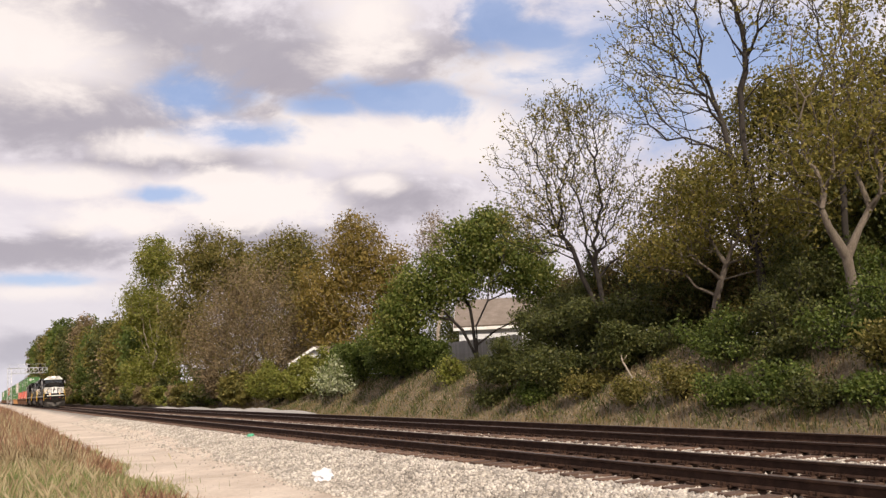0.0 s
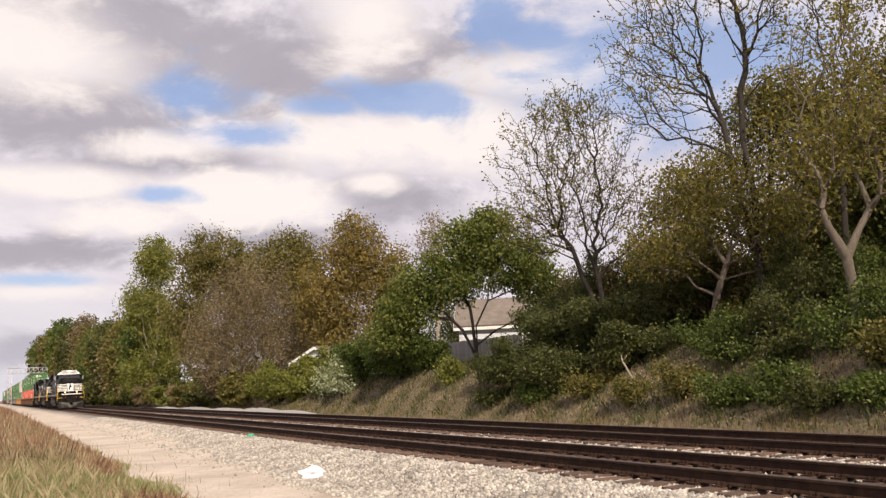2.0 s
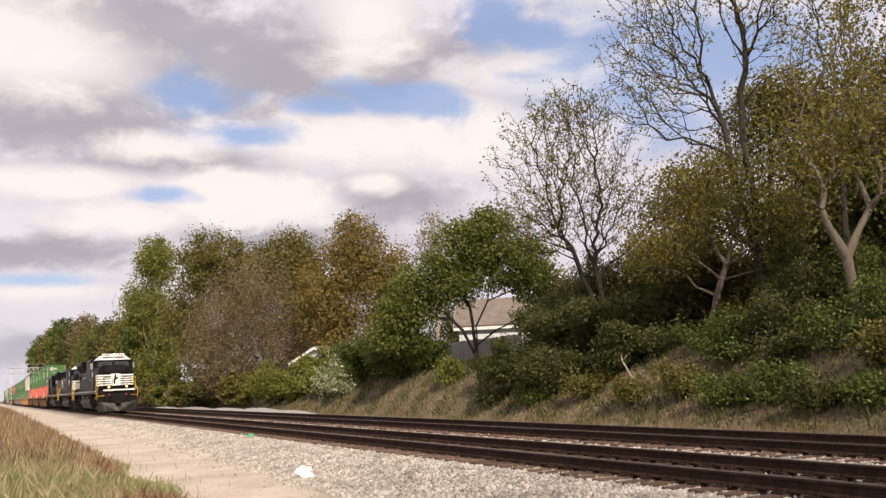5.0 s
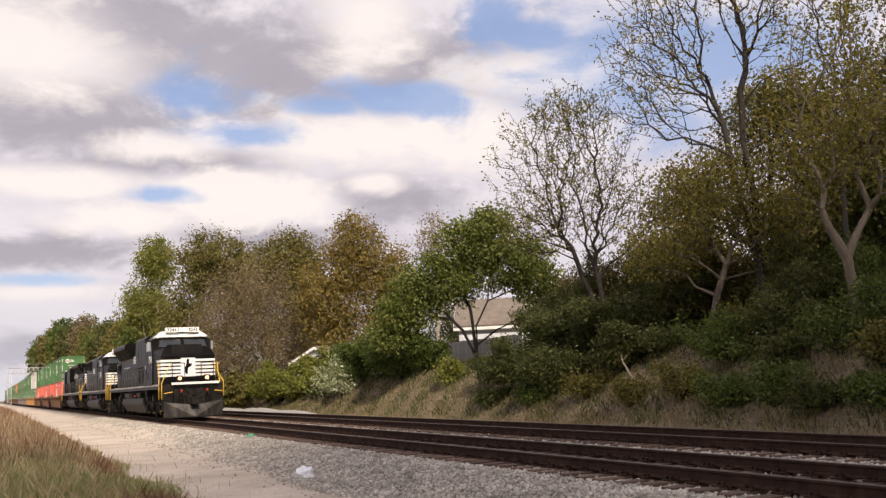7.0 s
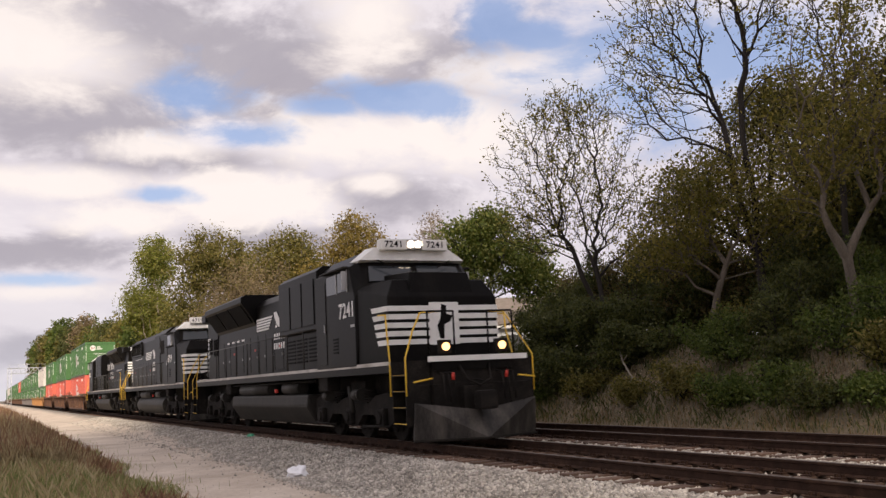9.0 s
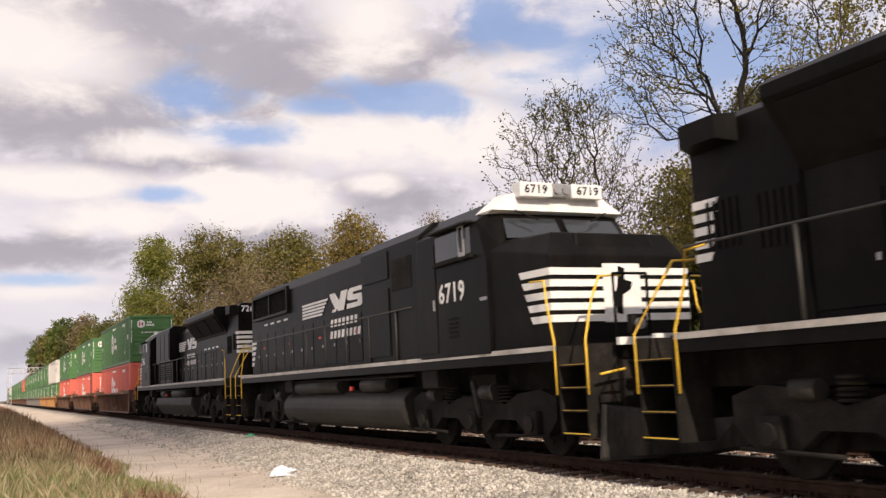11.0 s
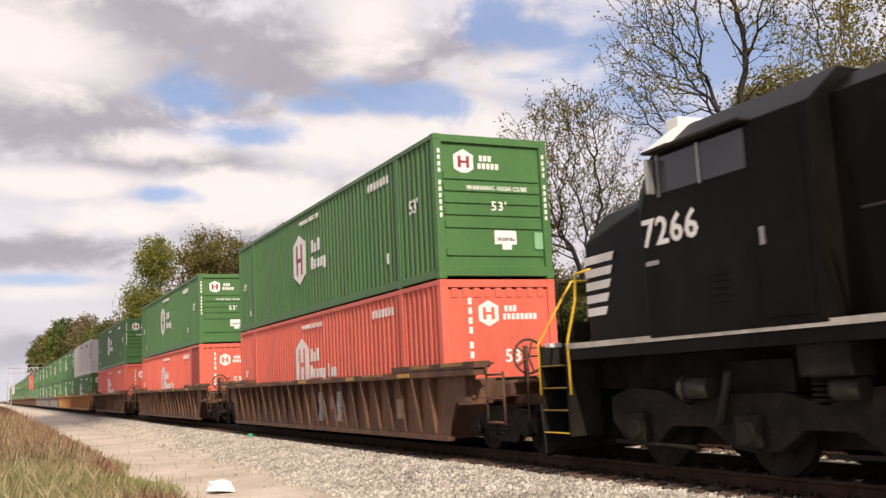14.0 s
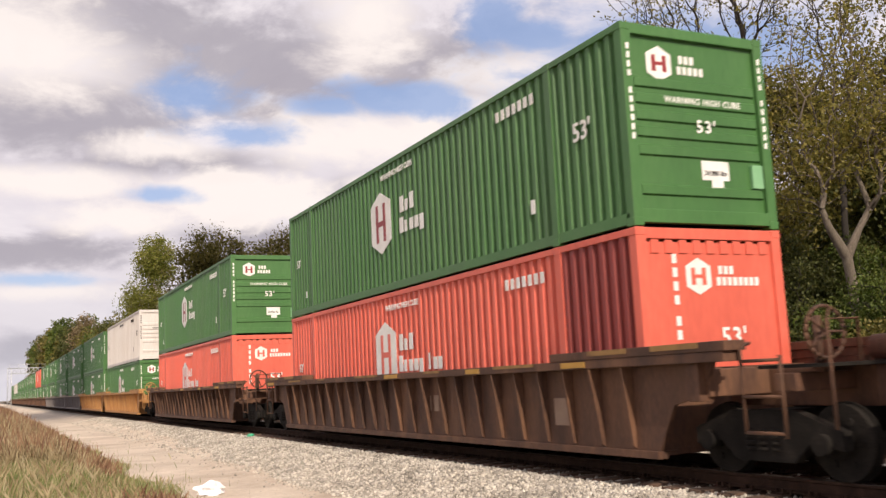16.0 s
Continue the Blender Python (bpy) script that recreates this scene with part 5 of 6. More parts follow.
        prism(bm, [(-1.45, 1.7), (1.45, 1.7), (1.45, 4.18), (1.1, 4.46), (-1.1, 4.46), (-1.45, 4.18)], "x", cr - 0.002, -9.2, bevel=0.02)
        part("equipment_hood", bm, BLACK, e)
        bm = bmesh.new()
        prism(bm, [(-w, 1.7), (w, 1.7), (w, 4.2), (0.8, 4.52), (-0.8, 4.52), (-w, 4.2)], "x", -9.2, hend, bevel=0.02)
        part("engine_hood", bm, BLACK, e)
        for s in (-1, 1):
            solid("side_intake", e, UNDER, (-7.35, -6.35, *sorted((s * 1.45, s * 1.465)), 3.2, 3.85))
            solid("equipment_door", e, BLACK, (-9.05, -7.55, *sorted((s * 1.45, s * 1.475)), 3.5, 4.1), (-9.05, -7.55, *sorted((s * 1.45, s * 1.475)), 1.85, 3.3), bevel=0.008)
            bm = bmesh.new()
            box(bm, -L + 1.25, -L + 5.3, *sorted((s * w, s * (w + 0.10))), 3.52, 3.60)
            box(bm, -L + 1.25, -L + 5.3, *sorted((s * w, s * (w + 0.10))), 4.24, 4.32)
            for x in (-L + 1.25, -L + 3.25, -L + 5.22):
                box(bm, x, x + 0.08, *sorted((s * w, s * (w + 0.10))), 3.6, 4.24)
            part("intake_frame", bm, BLACK, e)
            solid("radiator_screen", e, GREY, *[(-L + 1.4 + q * 0.085, -L + 1.43 + q * 0.085, *sorted((s * w, s * (w + 0.05))), 3.6, 4.24) for q in range(45)])
            for k in range(5):
                bm = bmesh.new()
                za = 2.06 + k * 0.175
                x1 = hend + 0.30 + 0.085 * k
                slanted_bar(bm, hend + 0.02, x1, za, za + 0.115, s * (w + 0.022), 0.05)
                part("end_stripe", bm, WHITE, e)
        door0, door1 = -9.4, hend + 0.1
        em0, em1 = -15.1, -10.2
        for k in range(3):
            bm = bmesh.new()
            disc(bm, (-L + 2.0 + k * 1.3, 0, 4.56), (0, 0, 1), 0.6, 0.12, 20)
            part("roof_fan", bm, UNDER, e)
    # hood doors, with latches, along both sides
    n = max(4, int((door0 - door1) / 0.95))
    for s in (-1, 1):
        for k in range(n):
            x = door0 - k * (door0 - door1) / n
            solid("hood_door", e, BLACK, (x - (door0 - door1) / n + 0.05, x, *sorted((s * w, s * (w + 0.018))), 1.85, 3.05), bevel=0.006)
            solid("latch", e, SILVER, (x - 0.12, x - 0.07, *sorted((s * (w + 0.018), s * (w + 0.04))), 2.3, 2.38))
            if k % 3 == 1:
                solid("warning_plate", e, REDP, (x - 0.45, x - 0.25, *sorted((s * (w + 0.02), s * (w + 0.027))), 2.55, 2.62))
        for k in range(4):
            solid("service_plate", e, WHITE, (door1 + 1.6 + k * 0.75, door1 + 2.0 + k * 0.75, *sorted((s * (w + 0.02), s * (w + 0.026))), 2.98 if flare else 3.3, 3.05 if flare else 3.36))
        side_emblem(e, *((em0, em1) if s < 0 else (em1, em0)), 3.18, 3.62, s * (w + 0.019))
        # handrail along the walkway
        posts = []
        m = int((L - 9.5) / 1.55)
        for k in range(m + 1):
            x = -7.2 - k * 1.55
            posts.append([(x, s * 1.47, 1.6), (x, s * 1.47, 2.78)])
        rods("handrail", e, RAIL_GREY, 0.018, [(-6.4, s * 1.47, 2.78), (-L + 1.3, s * 1.47, 2.78)])
        for p in posts:
            rods("handrail_post", e, RAIL_GREY, 0.022, p)
    # tanks and gear below the frame
    bm = bmesh.new()
    if flare:
        tank = [(-1.38, 1.08), (-1.42, 0.75), (-1.12, 0.28), (1.12, 0.28), (1.42, 0.75), (1.38, 1.08)]
    else:
        tank = [(sx * (0.95 + 0.48 * math.cos(radians(a))), 0.72 + 0.46 * math.sin(radians(a))) for sx, angles in ((1, range(-90, 91, 18)), (-1, range(90, -91, -18))) for a in angles]
    prism(bm, tank, "x", tank0, tank1, bevel=0.06 if flare else 0.03)
    part("fuel_tank", bm, TANK, e, "dusty grey fuel tank")
    for s in (-1, 1):
        bm = bmesh.new()
        disc(bm, ((tank0 + tank1) / 2 - 1.5, s * 1.22, 1.26), (1, 0, 0), 0.19, 3.6, 14)
        part("air_reservoir", bm, TANK, e)
        bm = bmesh.new()
        disc(bm, ((tank0 + tank1) / 2 + 2.6, s * 1.22, 1.26), (1, 0, 0), 0.17, 1.6, 14)
        part("air_reservoir", bm, TANK, e)
        bm = bmesh.new()
        disc(bm, (tank0 - 3.0, s * 1.40, 1.2), (0, 1, 0), 0.055, 0.10, 12)
        part("fuel_filler", bm, REDP, e)
        for x in (-5.7, -L + 6.4):
            solid("sand_box", e, UNDER, (x - 0.35, x + 0.35, *sorted((s * 1.1, s * 1.45)), 1.15, 1.52), bevel=0.03)
        rods("brake_pipe", e, UNDER, 0.035, [(-6.6, s * 1.35, 1.42), (-L + 6.8, s * 1.35, 1.42)])
    for x in (-4.35, -L + 4.35):
        loco_truck(e, x, spin_way, True)
    return tagged(e, label, "locomotive")


lead = locomotive("locomotive", 22.7, 0.0, "7241", "flare", 1, "black diesel locomotive with white nose stripes and lit headlights")
MOVING.append((lead, -17.6, 0.0, 0.0))
second = locomotive("locomotive", 21.7, 0.0, "6719", "plain", 1, "black slab-hooded diesel locomotive with white nose stripes")
MOVING.append((second, -41.0, 0.0, 0.0))
third = locomotive("locomotive", 24.2, 1.6, "7266", "flare", -1, "black diesel locomotive running with its long hood leading")
MOVING.append((third, -87.2, 0.0, 180.0))

# ---- containers
LONG, WIDE, HIGH = 16.154, 2.591, 2.896


def corrugated(bm, x0, x1, y, z0, z1, depth, pitch, s):
    """A wall of upright trapezoid ribs from x0 to x1 on the outer plane y."""
    n = max(1, round((x1 - x0) / pitch))
    p = (x1 - x0) / n
    prof = []
    for i in range(n):
        a = x0 + i * p
        prof += [(a, y), (a + p * 0.36, y), (a + p * 0.50, y - s * depth), (a + p * 0.86, y - s * depth)]
    prof.append((x1, y))
    lo, hi = [bm.verts.new((a, b, z0)) for a, b in prof], [bm.verts.new((a, b, z1)) for a, b in prof]
    for i in range(len(prof) - 1):
        bm.faces.new((lo[i], lo[i + 1], hi[i + 1], hi[i]) if s < 0 else (lo[i + 1], lo[i], hi[i], hi[i + 1]))


def hexagon(parent, name, mat, u, v, ru, rv, plane, at, thick, slope=0.5):
    """A six-sided paint shape standing on its point. plane 'y': on a side wall at y = at; 'x': on an end wall."""
    bm = bmesh.new()
    pts = [(u, v - rv), (u + ru, v - rv * slope), (u + ru, v + rv * slope), (u, v + rv), (u - ru, v + rv * slope), (u - ru, v - rv * slope)]
    prism(bm, pts, plane, at, at + thick)
    return part(name, bm, mat, parent)


def bars(parent, name, mat, rects, plane, at, thick):
    bm = bmesh.new()
    for a, b, c, d in rects:
        prism(bm, [(a, c), (b, c), (b, d), (a, d)], plane, at, at + thick)
    return part(name, bm, mat, parent)


def container(paint, label, emblem=True, ends="ribbed", length=LONG, dark_panel=False, text_mat=None):
    """A 53-foot box: ribbed side walls between rails and posts, corner castings, door end and front end, painted marks."""
    e = empty("container")
    hx, hy = length / 2, WIDE / 2
    ink = text_mat or WHITE
    for s in (-1, 1):
        bm = bmesh.new()
        edges = [-hx + 0.16, -6.096 - 0.09, -6.096 + 0.09, 6.096 - 0.09, 6.096 + 0.09, hx - 0.16]
        for a, b in ((0, 1), (2, 3), (4, 5)):
            corrugated(bm, edges[a], edges[b], s * (hy - 0.02), 0.18, HIGH - 0.09, 0.06, 0.26, s)
        part("side_wall", bm, paint, e)
        solid("top_rail", e, paint, (-hx + 0.1, hx - 0.1, *sorted((s * (hy - 0.075), s * hy)), HIGH - 0.10, HIGH - 0.004), bevel=0.006)
        solid("bottom_rail", e, paint, (-hx + 0.1, hx - 0.1, *sorted((s * (hy - 0.075), s * hy)), 0.03, 0.19), bevel=0.006)
        for x in (-6.096, 6.096):
            solid("post", e, paint, (x - 0.09, x + 0.09, *sorted((s * (hy - 0.07), s * (hy + 0.004))), 0.10, HIGH - 0.1), bevel=0.008)
            solid("casting", e, paint, (x - 0.09, x + 0.09, *sorted((s * (hy - 0.14), s * (hy + 0.008))), HIGH - 0.12, HIGH), bevel=0.008)
            solid("casting", e, paint, (x - 0.09, x + 0.09, *sorted((s * (hy - 0.14), s * (hy + 0.008))), 0.0, 0.12), bevel=0.008)
        for x in (-1, 1):
            solid("corner_post", e, paint, (*sorted((x * (hx - 0.17), x * hx)), *sorted((s * (hy - 0.17), s * hy)), 0.1, HIGH - 0.1), bevel=0.01)
        fy, th = s * (hy - 0.018), s * 0.006
        if emblem:
            hexagon(e, "emblem", ink, -1.05, 1.58, 0.58, 0.70, "y", fy, th, 0.62)
            bars(e, "emblem_mark", LOGO_RED if paint is GREEN_BOX else paint, [(-1.33, -1.19, 1.15, 2.0), (-0.91, -0.77, 1.15, 2.0), (-1.19, -0.91, 1.50, 1.62)], "y", fy + th, th * 0.6)
            x0, n2 = (0.05, 5) if paint is GREEN_BOX else (-0.28, 5)
            letters = [(x0 + i * 0.26, x0 + i * 0.26 + (0.19 if i != 1 else 0.15), 1.62, 1.62 + (0.34, 0.24, 0.34)[i]) for i in range(3)]
            letters += [(x0 - 0.05 + i * 0.26, x0 - 0.05 + i * 0.26 + (0.2, 0.13, 0.19, 0.19, 0.19)[i], 1.18 - (0.08 if i == 4 else 0), 1.18 + (0.33, 0.24, 0.24, 0.24, 0.24)[i]) for i in range(n2)]
            if paint is ORANGE_BOX:
                letters += [(x0 + 1.45 + i * 0.22, x0 + 1.45 + i * 0.22 + (0.07, 0.17, 0.17)[i], 1.18, 1.18 + (0.33, 0.24, 0.24)[i]) for i in range(3)]
            bars(e, "brand_lettering", ink, letters, "y", fy, th)
        bars(e, "code_marking", ink, [(4.4 + i * 0.19, 4.4 + i * 0.19 + 0.11, 2.40, 2.58) for i in range(7)], "y", fy, th)
        if paint is not ORANGE_BOX:
            lettering("length_mark", "53'", 0.40, e, (6.95, s * (hy - 0.012), 1.60), ink, "side" if s < 0 else "far")
        lettering("length_mark", "53'", 0.30, e, (-7.3, s * (hy - 0.012), 1.45), ink, "side" if s < 0 else "far")
        lettering("height_mark", "WARNING HIGH CUBE", 0.17, e, (-0.1, s * (hy - 0.012), 2.56), ink, "side" if s < 0 else "far")
        bars(e, "symbol", ink, [(5.4, 5.52, 0.62, 0.85), (-6.7, -6.60, 0.45, 0.63)], "y", fy, th)
        if dark_panel and s < 0:
            bm = bmesh.new()
            corrugated(bm, 6.186, hx - 0.16, s * (hy - 0.02 + 0.006), 0.185, HIGH - 0.095, 0.06, 0.26, s)
            part("repainted_panel", bm, ORANGE_DARK, e, "dark red repainted panel")
    for x in (-1, 1):
        for s in (-1, 1):
            for z in (0.0, HIGH - 0.118):
                solid("corner_casting", e, paint, (*sorted((x * (hx - 0.178), x * (hx + 0.006))), *sorted((s * (hy - 0.16), s * (hy + 0.006))), z, z + 0.118), bevel=0.012)
    bm = bmesh.new()
    corr = [(-hx + 0.1 + i * (length - 0.2) / 36, 0) for i in range(37)]
    box(bm, -hx + 0.1, hx - 0.1, -hy + 0.07, hy - 0.07, HIGH - 0.06, HIGH - 0.02)
    for a, _ in corr[1:-1:2]:
        box(bm, a - 0.12, a + 0.12, -hy + 0.1, hy - 0.1, HIGH - 0.02, HIGH - 0.005)
    part("roof_sheet", bm, paint, e)
    solid("floor_beams", e, UNDER, *[(x - 0.05, x + 0.05, -hy + 0.1, hy - 0.1, 0.06, 0.2) for x in np.linspace(-hx + 0.5, hx - 0.5, 24).tolist()], (-hx + 0.1, hx - 0.1, -hy + 0.08, hy - 0.08, 0.17, 0.2))
    # front end: the one that leads
    solid("end_header", e, paint, (hx - 0.12, hx - 0.003, -hy + 0.16, hy - 0.16, HIGH - 0.16, HIGH - 0.006), bevel=0.008)
    solid("end_sill", e, paint, (hx - 0.12, hx - 0.003, -hy + 0.16, hy - 0.16, 0.05, 0.24), bevel=0.008)
    bm = bmesh.new()
    if ends == "ribbed":
        box(bm, hx - 0.12, hx - 0.07, -hy + 0.16, hy - 0.16, 0.2, HIGH - 0.12)
        for z in (0.52, 1.08, 1.34, 1.58, 1.82, 2.06):
            prism(bm, [(hx - 0.075, z - 0.085), (hx - 0.035, z - 0.06), (hx - 0.035, z + 0.06), (hx - 0.075, z + 0.085)], "y", -hy + 0.2, hy - 0.2)
        part("front_wall", bm, paint, e)
    else:
        box(bm, hx - 0.12, hx - 0.04, -hy + 0.16, hy - 0.16, 0.2, HIGH - 0.2)
        for k in range(9):
            y = -hy + 0.32 + k * 0.243
            box(bm, hx - 0.05, hx - 0.02, y - 0.07, y + 0.07, HIGH - 0.36, HIGH - 0.17, 0.01)
        part("front_wall", bm, paint, e)
    fx = hx - (0.066 if ends == "ribbed" else 0.036)
    if emblem:
        zc = 2.36 if ends == "ribbed" else 2.22
        yc = -0.62 if ends == "ribbed" else -0.25
        hexagon(e, "emblem", ink, yc, zc, 0.22, 0.26, "x", fx, 0.006, 0.55)
        bars(e, "emblem_mark", LOGO_RED if paint is GREEN_BOX else paint, [(yc - 0.13, yc - 0.06, zc - 0.12, zc + 0.12), (yc + 0.06, yc + 0.13, zc - 0.12, zc + 0.12), (yc - 0.06, yc + 0.06, zc - 0.025, zc + 0.025)], "x", fx + 0.006, 0.004)
        n = 5 if ends == "ribbed" else 8
        bars(e, "brand_lettering", ink, [(yc + 0.36 + i * 0.1, yc + 0.43 + i * 0.1, zc + 0.03, zc + 0.15) for i in range(3)] + [(yc + 0.32 + i * 0.1, yc + 0.39 + i * 0.1, zc - 0.13, zc - 0.01) for i in range(n)], "x", fx, 0.006)
    if ends == "ribbed":
        lettering("height_mark", "WARNING HIGH CUBE", 0.125, e, (hx - 0.032, 0.1, 1.83), ink, "front", 1.1)
        lettering("length_mark", "53'", 0.26, e, (hx - 0.03, 0.12, 1.46), ink, "front", 1.2)
        bars(e, "code_marking", ink, [(s * 1.20 - 0.026, s * 1.20 + 0.026, 2.50 - k * 0.13 - (0.12 if k > 3 else 0), 2.585 - k * 0.13 - (0.12 if k > 3 else 0)) for s in (-1, 1) for k in range(10)], "x", hx, 0.006)
        bars(e, "weight_plate", ink, [(0.0, 0.50, 0.70, 0.98), (0.17, 0.38, 0.56, 0.70)], "x", fx, 0.008)
        lettering("weight_mark", "24,000 lbs", 0.10, e, (fx + 0.010, 0.25, 0.80), GREY, "front")
        solid("document_box", e, PALE_GREEN, (fx, fx + 0.06, 0.90, 1.10, 0.60, 0.95), bevel=0.008)
    else:
        lettering("length_mark", "53'", 0.36, e, (fx + 0.004, 0.3, 1.36), ink, "front", 1.1)
        bars(e, "code_marking", ink, [(-0.70, -0.62, 2.40 - k * 0.19 - (0.1 if k > 3 else 0), 2.53 - k * 0.19 - (0.1 if k > 3 else 0)) for k in range(7)] + [(1.16, 1.22, 2.3 - k * 0.14, 2.4 - k * 0.14) for k in range(11)], "x", fx + 0.001, 0.006)
    # rear doors
    for s in (-1, 1):
        solid("door", e, paint, (-hx + 0.02, -hx + 0.08, *sorted((s * 0.01, s * (hy - 0.16))), 0.15, HIGH - 0.12), bevel=0.01)
        rods("lock_rod", e, SILVER, 0.02, [(-hx - 0.005, s * 0.35, 0.1), (-hx - 0.005, s * 0.35, HIGH - 0.1)], [(-hx - 0.005, s * 0.85, 0.1), (-hx - 0.005, s * 0.85, HIGH - 0.1)])
    return tagged(e, label, "container", "containers on the train")


PALE_GREEN = material("pale_green_box", [(0.16, 0.36, 0.18), (0.22, 0.44, 0.24)], 4, 0.5)


def well_wagon(paint, label, half=11.55, spin=False):
    """A well wagon for one 53-foot box below and one above: deep side walls with fins, end platforms, bogies, ladders and couplers."""
    e = empty("well_wagon")
    for s in (-1, 1):
        y0, y1 = sorted((s * 1.36, s * 1.42))
        bm = bmesh.new()
        prism(bm, [(-9.5, 1.36), (-9.3, 0.98), (-8.75, 0.86), (-8.35, 0.2), (8.35, 0.2), (8.75, 0.86), (9.3, 0.98), (9.5, 1.36)], "y", y0, y1)
        part("side_wall", bm, paint, e)
        solid("top_chord", e, paint, (-9.9, 9.9, *sorted((s * 1.34, s * 1.61)), 1.36, 1.48), bevel=0.01)
        solid("bottom_chord", e, paint, (-8.4, 8.4, *sorted((s * 1.30, s * 1.46)), 0.17, 0.27), bevel=0.01)
        for a, b in ((6.2, 9.95), (-9.95, -6.2)):
            solid("chord_step", e, paint, (a, b, *sorted((s * 1.30, s * 1.62)), 1.482, 1.60), bevel=0.012)
            solid("reflector", e, YELLOW_DULL, (a + 0.3, a + 0.9, *sorted((s * 1.61, s * 1.625)), 1.38, 1.46))
        solid("reflector", e, YELLOW_DULL, (-0.4, 0.3, *sorted((s * 1.61, s * 1.618)), 1.38, 1.46), (3.4, 3.9, *sorted((s * 1.61, s * 1.618)), 1.38, 1.46))
        for k in range(23):
            x = -7.9 + k * 0.718
            bm = bmesh.new()
            big = k % 4 == 1
            d0, d1 = 0.17 + 0.03 * big, 0.05
            hull(bm, [(x + dx, s * 1.415, z) for dx in (-0.012, 0.03) for z in (0.28, 1.35)] + [(x + dx, s * (1.42 + d0), 1.35) for dx in (-0.012, 0.03)] + [(x + dx, s * (1.42 + d1), 0.32) for dx in (-0.012, 0.03)])
            part("fin", bm, paint, e)
        for x in (-1, 1):
            solid("end_post", e, paint, (*sorted((x * 9.15, x * 9.35)), *sorted((s * 1.30, s * 1.52)), 0.9, 1.36), bevel=0.01)
            # ladder and hand rails on the end platform
            rods("end_ladder", e, paint, 0.022, [(x * 9.95, s * 1.40, 0.55), (x * 9.95, s * 1.40, 1.50), (x * 9.95, s * 1.25, 1.56)], [(x * 10.55, s * 1.40, 0.5), (x * 10.55, s * 1.40, 1.4)], *[[(x * 9.95, s * 1.40, z), (x * 10.55, s * 1.40, z)] for z in (0.55, 0.95, 1.35)])
            rods("hand_rail", e, paint, 0.02, [(x * 11.1, s * 1.25, 0.6), (x * 11.1, s * 1.25, 1.75), (x * 11.1, s * 0.8, 1.75), (x * 11.1, s * 0.8, 1.3)])
    for s in (-1, 1):
        solid("worn_edge", e, WORN, *[(a, a + w, *sorted((s * 1.612, s * 1.617)), 1.43, 1.478) for a, w in ((-7.5, 1.1), (-4.9, 0.5), (-2.2, 1.4), (1.6, 0.7), (4.4, 1.3))], *[(a, a + 0.9, *sorted((s * 1.622, s * 1.627)), 1.53, 1.598) for a in (7.2, 8.6, -9.4, -7.9)])
    solid("well_floor", e, paint, (-8.3, 8.3, -1.36, -1.05, 0.20, 0.26), (-8.3, 8.3, 1.05, 1.36, 0.20, 0.26), *[(x - 0.15, x + 0.15, -1.36, 1.36, 0.2, 0.28) for x in (-8.1, -6.1, -2, 2, 6.1, 8.1)])
    for x in (-1, 1):
        solid("end_platform", e, paint, (*sorted((x * 8.7, x * 11.0)), -0.45, 0.45, 0.80, 1.25), (*sorted((x * 8.9, x * 9.4)), -1.4, 1.4, 0.95, 1.28), (*sorted((x * 10.4, x * 10.7)), -1.35, 1.35, 1.0, 1.2), bevel=0.015)
        solid("end_bulkhead", e, paint, (*sorted((x * 8.14, x * 8.24)), -1.35, 1.35, 0.2, 1.30))
        solid("platform_grating", e, UNDER, (*sorted((x * 10.1, x * 11.1)), -1.3, 1.3, 1.252, 1.29))
        b = bmesh.new()
        box(b, *sorted((x * 10.9, x * 11.35)), -0.12, 0.12, 0.76, 0.98, 0.02)
        box(b, *sorted((x * 11.3, x * 11.62)), -0.2, 0.2, 0.7, 1.04, 0.05)
        part("coupler", b, UNDER, e)
        # bogie
        cx = x * 9.85
        for dx in (-0.89, 0.89):
            w = piece("wheelset", WHEEL_CAR, e, (cx + dx, 0, 0.42))
            if spin:
                TURNING.append((w, (cx + dx, 0, 0.42), 0.42, 1))
        for s in (-1, 1):
            bm = bmesh.new()
            prism(bm, [(cx - 1.15, 0.36), (cx - 1.15, 0.56), (cx - 0.5, 0.78), (cx + 0.5, 0.78), (cx + 1.15, 0.56), (cx + 1.15, 0.36), (cx + 0.7, 0.42), (cx + 0.45, 0.20), (cx - 0.45, 0.20), (cx - 0.7, 0.42)], "y", *sorted((s * 0.93, s * 1.07)))
            part("bogie_frame", bm, UNDER, e)
            for dx in (-0.89, 0.89):
                bm = bmesh.new()
                disc(bm, (cx + dx, s * 1.08, 0.42), (0, 1, 0), 0.12, 0.14, 12)
                part("axle_box", bm, UNDER, e)
            bm = bmesh.new()
            for k in (-0.2, 0.0, 0.2):
                for z in range(4):
                    disc(bm, (cx + k, s * 1.03, 0.34 + z * 0.07), (0, 0, 1), 0.085, 0.04, 10)
            part("coil_spring", bm, UNDER, e)
        solid("bogie_bolster", e, UNDER, (cx - 0.25, cx + 0.25, -1.05, 1.05, 0.50, 0.78))
    # brake gear on the leading platform
    bm = bmesh.new()
    n = 20
    for k in range(n):
        a, c = 2 * math.pi * k / n, 2 * math.pi * (k + 1) / n
        rod(bm, [(10.95, -1.12 + 0.28 * math.cos(a), 1.62 + 0.28 * math.sin(a)), (10.95, -1.12 + 0.28 * math.cos(c), 1.62 + 0.28 * math.sin(c))], 0.022, 5)
